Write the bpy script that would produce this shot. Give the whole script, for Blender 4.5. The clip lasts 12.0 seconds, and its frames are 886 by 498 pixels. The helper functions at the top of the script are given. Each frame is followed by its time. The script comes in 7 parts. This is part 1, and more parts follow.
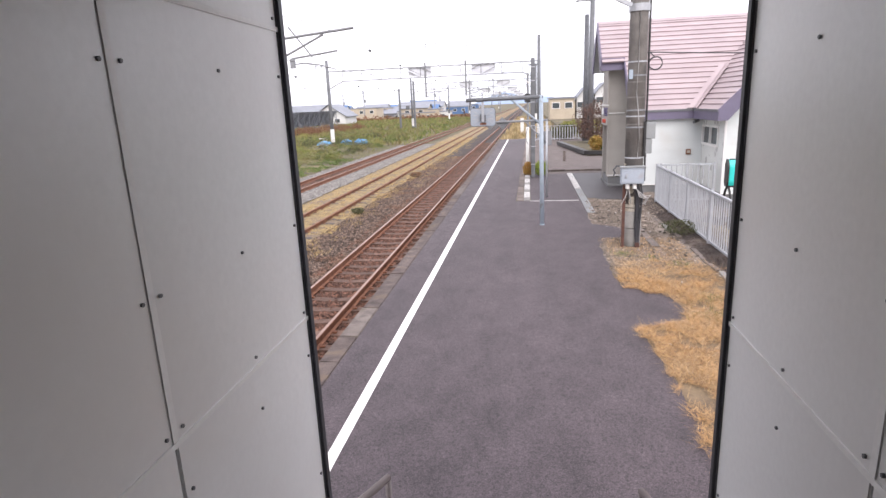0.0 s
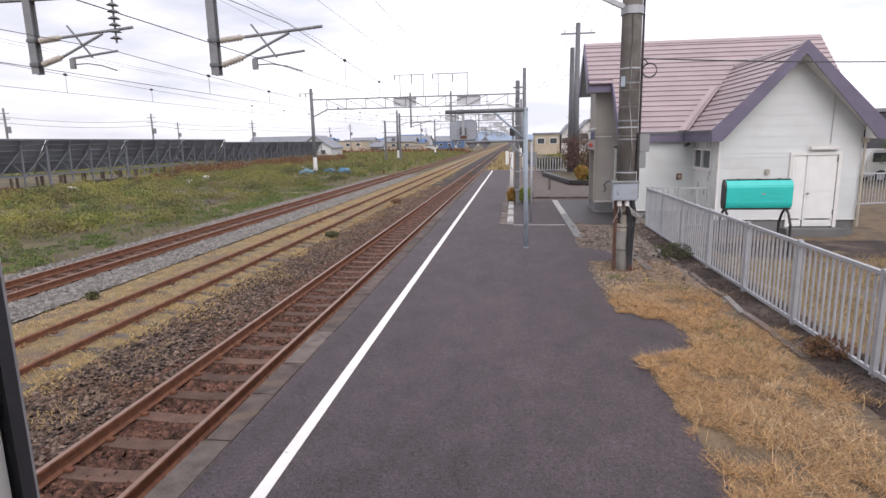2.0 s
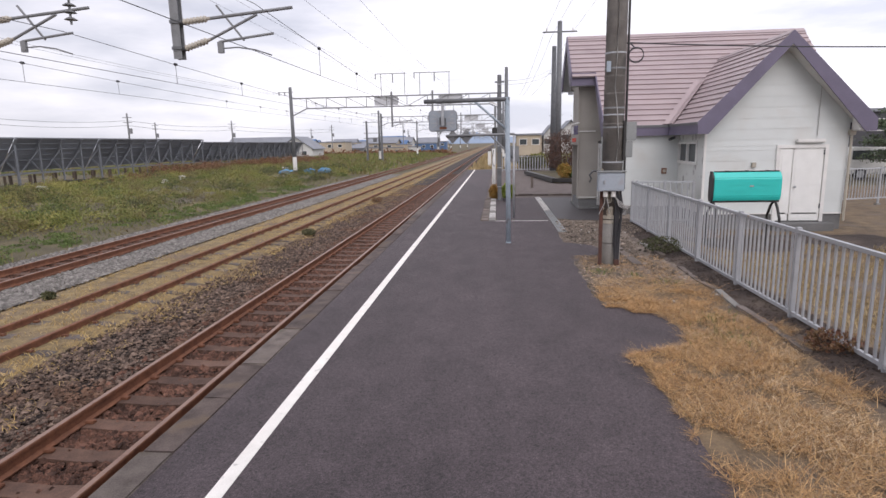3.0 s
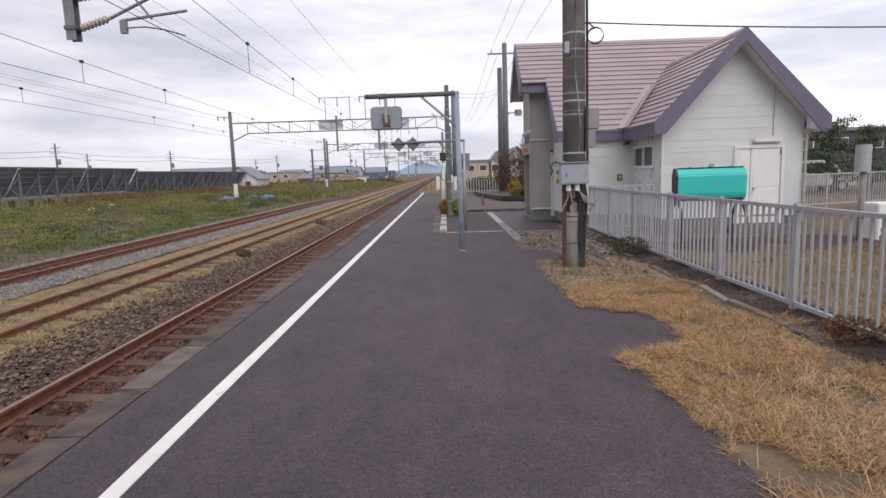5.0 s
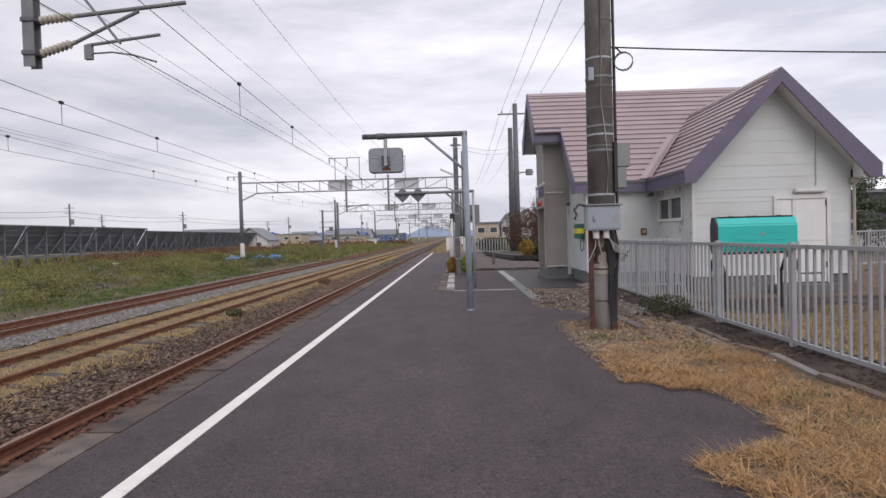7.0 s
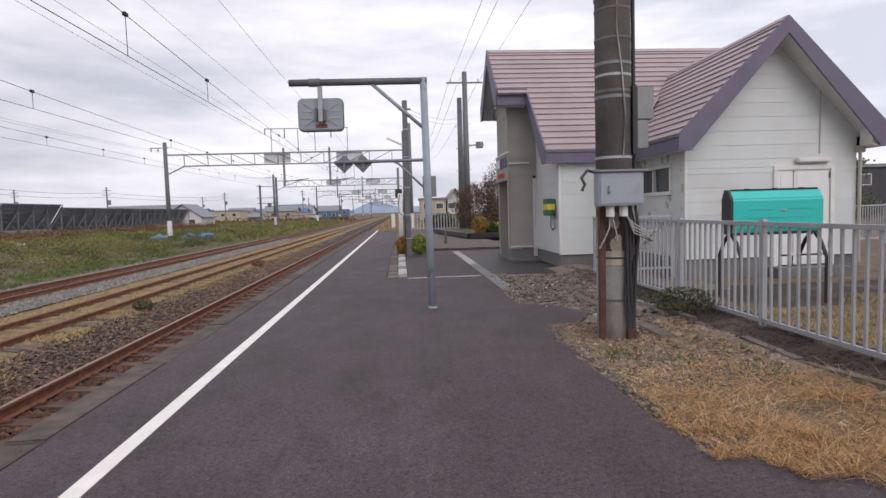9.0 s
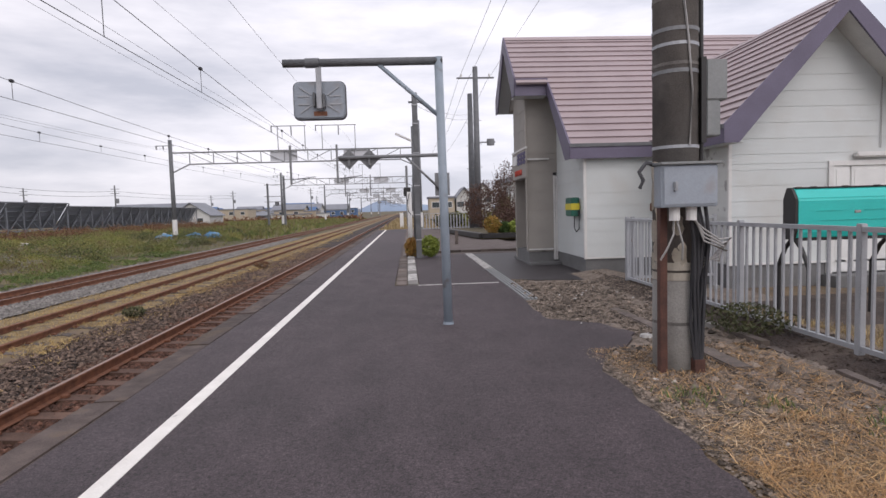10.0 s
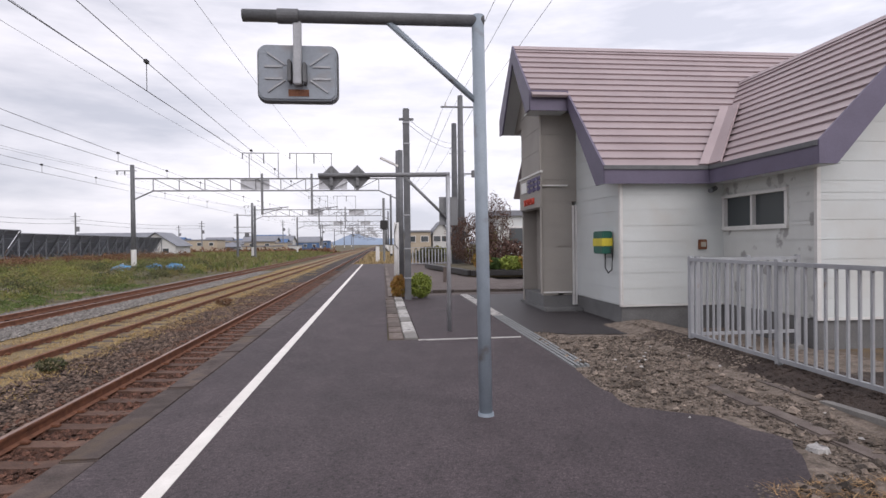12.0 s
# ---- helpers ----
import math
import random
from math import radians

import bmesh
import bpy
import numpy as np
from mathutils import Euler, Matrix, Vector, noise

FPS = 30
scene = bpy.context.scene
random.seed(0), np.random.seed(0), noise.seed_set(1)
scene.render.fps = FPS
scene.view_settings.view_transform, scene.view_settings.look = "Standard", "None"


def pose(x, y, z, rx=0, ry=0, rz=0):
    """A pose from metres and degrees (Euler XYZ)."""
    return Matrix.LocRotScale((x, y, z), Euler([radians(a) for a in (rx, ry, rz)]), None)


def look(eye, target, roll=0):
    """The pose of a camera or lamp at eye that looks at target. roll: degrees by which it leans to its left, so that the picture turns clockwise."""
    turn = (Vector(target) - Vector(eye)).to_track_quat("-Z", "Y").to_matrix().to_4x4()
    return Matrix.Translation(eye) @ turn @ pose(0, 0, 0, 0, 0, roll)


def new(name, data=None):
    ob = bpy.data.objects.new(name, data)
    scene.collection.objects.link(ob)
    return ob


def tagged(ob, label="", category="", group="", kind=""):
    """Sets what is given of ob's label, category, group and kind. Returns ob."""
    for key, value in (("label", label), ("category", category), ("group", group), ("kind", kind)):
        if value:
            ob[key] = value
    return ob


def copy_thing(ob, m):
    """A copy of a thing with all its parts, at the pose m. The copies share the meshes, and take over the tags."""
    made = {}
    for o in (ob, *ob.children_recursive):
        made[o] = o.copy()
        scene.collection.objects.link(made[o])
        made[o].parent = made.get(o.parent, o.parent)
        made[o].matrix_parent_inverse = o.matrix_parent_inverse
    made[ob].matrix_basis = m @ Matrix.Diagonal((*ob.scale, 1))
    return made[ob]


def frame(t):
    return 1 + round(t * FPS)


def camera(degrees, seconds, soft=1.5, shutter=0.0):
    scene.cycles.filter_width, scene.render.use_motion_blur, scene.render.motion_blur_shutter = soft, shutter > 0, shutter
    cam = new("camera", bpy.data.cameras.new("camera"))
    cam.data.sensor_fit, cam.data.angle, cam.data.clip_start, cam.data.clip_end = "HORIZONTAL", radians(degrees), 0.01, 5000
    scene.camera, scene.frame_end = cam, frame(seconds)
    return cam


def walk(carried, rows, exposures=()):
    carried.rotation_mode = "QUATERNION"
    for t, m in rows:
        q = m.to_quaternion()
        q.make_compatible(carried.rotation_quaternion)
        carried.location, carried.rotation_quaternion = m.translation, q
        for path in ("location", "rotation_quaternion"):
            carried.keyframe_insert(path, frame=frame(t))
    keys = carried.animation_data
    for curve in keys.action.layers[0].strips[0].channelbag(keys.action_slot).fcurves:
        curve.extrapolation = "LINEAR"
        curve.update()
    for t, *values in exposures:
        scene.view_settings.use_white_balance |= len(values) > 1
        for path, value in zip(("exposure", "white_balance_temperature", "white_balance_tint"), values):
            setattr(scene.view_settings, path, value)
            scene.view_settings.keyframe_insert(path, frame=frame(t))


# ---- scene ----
cam = camera(75.6, 12.0)
PATH = [
    (0, (0.263, 0.618, 2.907), (-0.037, 2.535, 2.422), -2.5),
    (0.5, (0.288, 0.893, 2.773), (-0.005, 2.836, 2.402), -2.4),
    (1, (0.306, 1.137, 2.65), (0.01, 3.082, 2.288), -2.4),
    (1.5, (0.293, 1.412, 2.512), (-0.013, 3.351, 2.129), -1.6),
    (2, (0.303, 1.684, 2.379), (0.056, 3.634, 2.01), -1.2),
    (2.5, (0.321, 1.942, 2.239), (0.082, 3.897, 1.888), -1.2),
    (2.7, (0.324, 2.042, 2.203), (0.108, 3.996, 1.832), -1.2),
    (4.5, (0.257, 2.989, 1.678), (0.147, 4.969, 1.418), -1.7),
    (5, (0.268, 3.313, 1.539), (0.254, 5.295, 1.274), -1.9),
    (5.5, (0.283, 3.519, 1.451), (0.275, 5.509, 1.254), -1.8),
    (6, (0.301, 3.815, 1.355), (0.314, 5.812, 1.241), -1.6),
    (6.5, (0.338, 4.175, 1.3), (0.321, 6.175, 1.268), -1.2),
    (7, (0.339, 4.684, 1.282), (0.295, 6.683, 1.237), -1.6),
    (7.5, (0.352, 5.179, 1.265), (0.398, 7.175, 1.151), -1.7),
    (7.7, (0.347, 5.378, 1.289), (0.396, 7.374, 1.163), -1.9),
    (9.3, (0.151, 7.137, 1.305), (0.308, 9.126, 1.167), -1.7),
    (9.5, (0.171, 7.352, 1.298), (0.319, 9.341, 1.151), -1.6),
    (10, (0.136, 7.856, 1.336), (0.255, 9.847, 1.198), -1.7),
    (10.5, (0.055, 8.404, 1.348), (0.167, 10.398, 1.246), -1.3),
    (11, (-0.018, 8.964, 1.344), (0.086, 10.96, 1.285), -1.3),
    (11.5, (-0.125, 9.521, 1.325), (-0.017, 11.517, 1.272), -1.1),
    (12, (-0.219, 10.13, 1.324), (-0.002, 12.119, 1.305), -0.7),
]
EXPOSURE = [(0.0, 1.36), (0.5, 1.2), (1.0, 1.0), (1.5, 0.8), (2.0, 0.6), (2.5, 0.5), (4.5, 0.3), (5.0, 0.27), (5.5, 0.08), (6.0, -0.05), (6.5, 0.02), (7.0, 0.1), (7.5, 0.17), (9.5, 0.18), (10.5, 0.22), (11.0, 0.34), (11.5, 0.40), (12.0, 0.27)]
walk(cam, [(t, look(eye, target, roll)) for t, eye, target, roll in PATH], [(t, stops, 6500, 17) for t, stops in EXPOSURE])

# ---- light ----
SUN_EL, SUN_AZ = 42.0, 165.0
world = bpy.data.worlds.new("overcast_sky")
scene.world = world
world.use_nodes = True
wn, wl = world.node_tree.nodes, world.node_tree.links
wn.clear()
sky = wn.new("ShaderNodeTexSky")
sky.sky_type, sky.sun_disc = "NISHITA", False
sky.sun_elevation, sky.sun_rotation = radians(SUN_EL), radians(SUN_AZ)
sky_dim = wn.new("ShaderNodeMix")
sky_dim.data_type, sky_dim.blend_type = "RGBA", "MULTIPLY"
sky_dim.inputs["Factor"].default_value = 1.0
sky_dim.inputs["B"].default_value = (0.10, 0.10, 0.10, 1)
wl.new(sky.outputs["Color"], sky_dim.inputs["A"])
coord = wn.new("ShaderNodeTexCoord")
stretch = wn.new("ShaderNodeMapping")
stretch.inputs["Scale"].default_value = (1.6, 1.6, 7.0)
wl.new(coord.outputs["Generated"], stretch.inputs["Vector"])
cloud = wn.new("ShaderNodeTexNoise")
cloud.inputs["Scale"].default_value, cloud.inputs["Detail"].default_value, cloud.inputs["Roughness"].default_value = 1.3, 7.0, 0.56
wl.new(stretch.outputs["Vector"], cloud.inputs["Vector"])
ramp = wn.new("ShaderNodeValToRGB")
ramp.color_ramp.elements[0].position, ramp.color_ramp.elements[0].color = 0.36, (0.53, 0.56, 0.62, 1)
ramp.color_ramp.elements[1].position, ramp.color_ramp.elements[1].color = 0.62, (0.915, 0.92, 0.95, 1)
wl.new(cloud.outputs["Fac"], ramp.inputs["Fac"])
cover = wn.new("ShaderNodeMix")
cover.data_type = "RGBA"
cover.inputs["Factor"].default_value = 0.94
wl.new(sky_dim.outputs["Result"], cover.inputs["A"])
wl.new(ramp.outputs["Color"], cover.inputs["B"])
# thinner, brighter cloud on the sun's side of the sky
side = wn.new("ShaderNodeVectorMath")
side.operation = "DOT_PRODUCT"
side.inputs[1].default_value = (0.85, 0.10, 0.45)
wl.new(coord.outputs["Generated"], side.inputs[0])
thin = wn.new("ShaderNodeMapRange")
thin.inputs["From Min"].default_value, thin.inputs["From Max"].default_value = -0.7, 1.0
thin.inputs["To Min"].default_value, thin.inputs["To Max"].default_value = 0.84, 1.3
wl.new(side.outputs["Value"], thin.inputs["Value"])
glow = wn.new("ShaderNodeVectorMath")
glow.operation = "SCALE"
wl.new(cover.outputs["Result"], glow.inputs[0])
wl.new(thin.outputs["Result"], glow.inputs["Scale"])
back = wn.new("ShaderNodeBackground")
back.inputs["Strength"].default_value = 1.0
wl.new(glow.outputs["Vector"], back.inputs["Color"])
world_out = wn.new("ShaderNodeOutputWorld")
wl.new(back.outputs["Background"], world_out.inputs["Surface"])

sun_data = bpy.data.lights.new("sun", "SUN")
sun_data.energy, sun_data.angle, sun_data.color = 1.0, radians(50), (1.0, 0.96, 0.9)
sun = new("sun", sun_data)
sun.matrix_world = look((60 * math.sin(radians(SUN_AZ)), 60 * math.cos(radians(SUN_AZ)), 60 * math.tan(radians(SUN_EL))), (0, 0, 0))


# ---- materials ----
def material(name, colour, dark=None, rough=0.8, metal=0.0, scale=3.0, fine=60.0, bump=0.2, bump_size=0.01, vary=0.0, island=0.0, contrast=(0.35, 0.65), third=None, third_scale=0.6, third_at=(0.55, 0.68), gloss=0.5, coarse=0.6):
    """Noise at two scales between two colours, a third colour in stains, fine relief, and a shift per piece."""
    m = bpy.data.materials.new(name)
    m.use_nodes = True
    n, l = m.node_tree.nodes, m.node_tree.links
    b = n["Principled BSDF"]
    b.inputs["Roughness"].default_value, b.inputs["Metallic"].default_value = rough, metal
    b.inputs["Specular IOR Level"].default_value = gloss
    dark = dark or tuple(c * 0.7 for c in colour)
    tc = n.new("ShaderNodeTexCoord")
    geo = n.new("ShaderNodeNewGeometry")
    n1, n2 = n.new("ShaderNodeTexNoise"), n.new("ShaderNodeTexNoise")
    for node, s, d in ((n1, scale, 5.0), (n2, fine, 3.0)):
        node.inputs["Scale"].default_value, node.inputs["Detail"].default_value = s, d
        l.new(geo.outputs["Position"], node.inputs["Vector"])
    add = n.new("ShaderNodeMath")
    add.operation = "MULTIPLY_ADD"
    add.inputs[1].default_value, add.inputs[2].default_value = coarse, 0.0
    l.new(n1.outputs["Fac"], add.inputs[0])
    add2 = n.new("ShaderNodeMath")
    add2.operation = "MULTIPLY_ADD"
    add2.inputs[1].default_value = 1 - coarse
    l.new(n2.outputs["Fac"], add2.inputs[0])
    l.new(add.outputs[0], add2.inputs[2])
    r = n.new("ShaderNodeValToRGB")
    r.color_ramp.elements[0].position, r.color_ramp.elements[0].color = contrast[0], (*dark, 1)
    r.color_ramp.elements[1].position, r.color_ramp.elements[1].color = contrast[1], (*colour, 1)
    l.new(add2.outputs[0], r.inputs["Fac"])
    out = r.outputs["Color"]
    if third:
        n3 = n.new("ShaderNodeTexNoise")
        n3.inputs["Scale"].default_value, n3.inputs["Detail"].default_value = third_scale, 6.0
        l.new(geo.outputs["Position"], n3.inputs["Vector"])
        r3 = n.new("ShaderNodeMapRange")
        r3.inputs["From Min"].default_value, r3.inputs["From Max"].default_value = third_at
        l.new(n3.outputs["Fac"], r3.inputs["Value"])
        mix = n.new("ShaderNodeMix")
        mix.data_type = "RGBA"
        mix.inputs["B"].default_value = (*third, 1)
        l.new(r3.outputs["Result"], mix.inputs["Factor"])
        l.new(out, mix.inputs["A"])
        out = mix.outputs["Result"]
    for amount, source in ((vary, "object"), (island, "island")):
        if amount:
            if source == "object":
                info = n.new("ShaderNodeObjectInfo").outputs["Random"]
            else:
                info = geo.outputs["Random Per Island"]
            mr = n.new("ShaderNodeMapRange")
            mr.inputs["To Min"].default_value, mr.inputs["To Max"].default_value = 1 - amount, 1 + amount
            l.new(info, mr.inputs["Value"])
            hsv = n.new("ShaderNodeHueSaturation")
            l.new(mr.outputs["Result"], hsv.inputs["Value"])
            l.new(out, hsv.inputs["Color"])
            out = hsv.outputs["Color"]
    l.new(out, b.inputs["Base Color"])
    if bump:
        bp = n.new("ShaderNodeBump")
        bp.inputs["Strength"].default_value, bp.inputs["Distance"].default_value = bump, bump_size
        l.new(n2.outputs["Fac"], bp.inputs["Height"])
        l.new(bp.outputs["Normal"], b.inputs["Normal"])
    return m


def leafy(name, colours, rough=0.8, each=0.75, patchy=0.30):
    """Blades and leaves: one of several colours per piece."""
    m = material(name, colours[0], rough=rough, bump=0)
    n, l = m.node_tree.nodes, m.node_tree.links
    geo = n.new("ShaderNodeNewGeometry")
    patch = n.new("ShaderNodeTexNoise")
    patch.inputs["Scale"].default_value, patch.inputs["Detail"].default_value = 0.5, 4.0
    l.new(geo.outputs["Position"], patch.inputs["Vector"])
    both = n.new("ShaderNodeMath")
    both.operation = "MULTIPLY_ADD"
    both.inputs[1].default_value = each
    l.new(geo.outputs["Random Per Island"], both.inputs[0])
    shift = n.new("ShaderNodeMapRange")
    shift.inputs["From Min"].default_value, shift.inputs["From Max"].default_value = 0.38, 0.62
    shift.inputs["To Min"].default_value, shift.inputs["To Max"].default_value = 0.0, patchy
    l.new(patch.outputs["Fac"], shift.inputs["Value"])
    l.new(shift.outputs["Result"], both.inputs[2])
    r = n.new("ShaderNodeValToRGB")
    r.color_ramp.interpolation = "LINEAR"
    while len(r.color_ramp.elements) < len(colours):
        r.color_ramp.elements.new(0.5)
    for i, c in enumerate(colours):
        e = r.color_ramp.elements[i]
        e.position, e.color = i / (len(colours) - 1), (*c, 1)
    l.new(both.outputs[0], r.inputs["Fac"])
    l.new(r.outputs["Color"], n["Principled BSDF"].inputs["Base Color"])
    return m


def asphalt_mix(name, pale, dark, streak=0.45):
    """Worn asphalt: single chips of stone in dark binder, rubbed streaks along the platform, mottled patches."""
    m = bpy.data.materials.new(name)
    m.use_nodes = True
    n, l = m.node_tree.nodes, m.node_tree.links
    b = n["Principled BSDF"]
    b.inputs["Roughness"].default_value, b.inputs["Specular IOR Level"].default_value = 0.74, 0.5
    geo = n.new("ShaderNodeNewGeometry")
    chips = n.new("ShaderNodeTexVoronoi")
    chips.inputs["Scale"].default_value = 140.0
    l.new(geo.outputs["Position"], chips.inputs["Vector"])
    tone = n.new("ShaderNodeSeparateColor")
    l.new(chips.outputs["Color"], tone.inputs["Color"])
    ramp_ = n.new("ShaderNodeValToRGB")
    e = ramp_.color_ramp.elements
    e[0].position, e[0].color = 0.08, (*dark, 1)
    e[1].position, e[1].color = 0.97, (*pale, 1)
    mid = e.new(0.72)
    mid.color = (*[0.55 * a + 0.45 * c for a, c in zip(pale, dark)], 1)
    l.new(tone.outputs["Red"], ramp_.inputs["Fac"])
    out = ramp_.outputs["Color"]
    for scale, squeeze, detail, rough, low, high, lo_at, hi_at in ((0.42, streak, 5.0, 0.6, 0.86, 1.18, 0.36, 0.64), (2.6, 0.6, 6.0, 0.72, 0.72, 1.22, 0.33, 0.67), (26.0, 1.0, 5.0, 0.75, 0.62, 1.28, 0.30, 0.68)):
        mp_ = n.new("ShaderNodeMapping")
        mp_.inputs["Scale"].default_value = (1.0, squeeze, 1.0)
        l.new(geo.outputs["Position"], mp_.inputs["Vector"])
        nz = n.new("ShaderNodeTexNoise")
        nz.inputs["Scale"].default_value, nz.inputs["Detail"].default_value, nz.inputs["Roughness"].default_value = scale, detail, rough
        l.new(mp_.outputs["Vector"], nz.inputs["Vector"])
        mr = n.new("ShaderNodeMapRange")
        mr.inputs["From Min"].default_value, mr.inputs["From Max"].default_value = lo_at, hi_at
        mr.inputs["To Min"].default_value, mr.inputs["To Max"].default_value = low, high
        l.new(nz.outputs["Fac"], mr.inputs["Value"])
        sc = n.new("ShaderNodeVectorMath")
        sc.operation = "SCALE"
        l.new(out, sc.inputs[0])
        l.new(mr.outputs["Result"], sc.inputs["Scale"])
        out = sc.outputs["Vector"]
    pits = n.new("ShaderNodeTexVoronoi")
    pits.inputs["Scale"].default_value = 17.0
    l.new(geo.outputs["Position"], pits.inputs["Vector"])
    depth = n.new("ShaderNodeMapRange")
    depth.inputs["From Min"].default_value, depth.inputs["From Max"].default_value = 0.10, 0.24
    depth.inputs["To Min"].default_value, depth.inputs["To Max"].default_value = 0.5, 1.06
    l.new(pits.outputs["Distance"], depth.inputs["Value"])
    sc = n.new("ShaderNodeVectorMath")
    sc.operation = "SCALE"
    l.new(out, sc.inputs[0])
    l.new(depth.outputs["Result"], sc.inputs["Scale"])
    l.new(sc.outputs["Vector"], b.inputs["Base Color"])
    bp = n.new("ShaderNodeBump")
    bp.inputs["Strength"].default_value, bp.inputs["Distance"].default_value = 0.8, 0.006
    l.new(chips.outputs["Distance"], bp.inputs["Height"])
    bp.invert = True
    l.new(bp.outputs["Normal"], b.inputs["Normal"])
    return m


def glass(name):
    m = bpy.data.materials.new(name)
    m.use_nodes = True
    b = m.node_tree.nodes["Principled BSDF"]
    b.inputs["Base Color"].default_value = (0.06, 0.07, 0.075, 1)
    b.inputs["Roughness"].default_value = 0.05
    return m


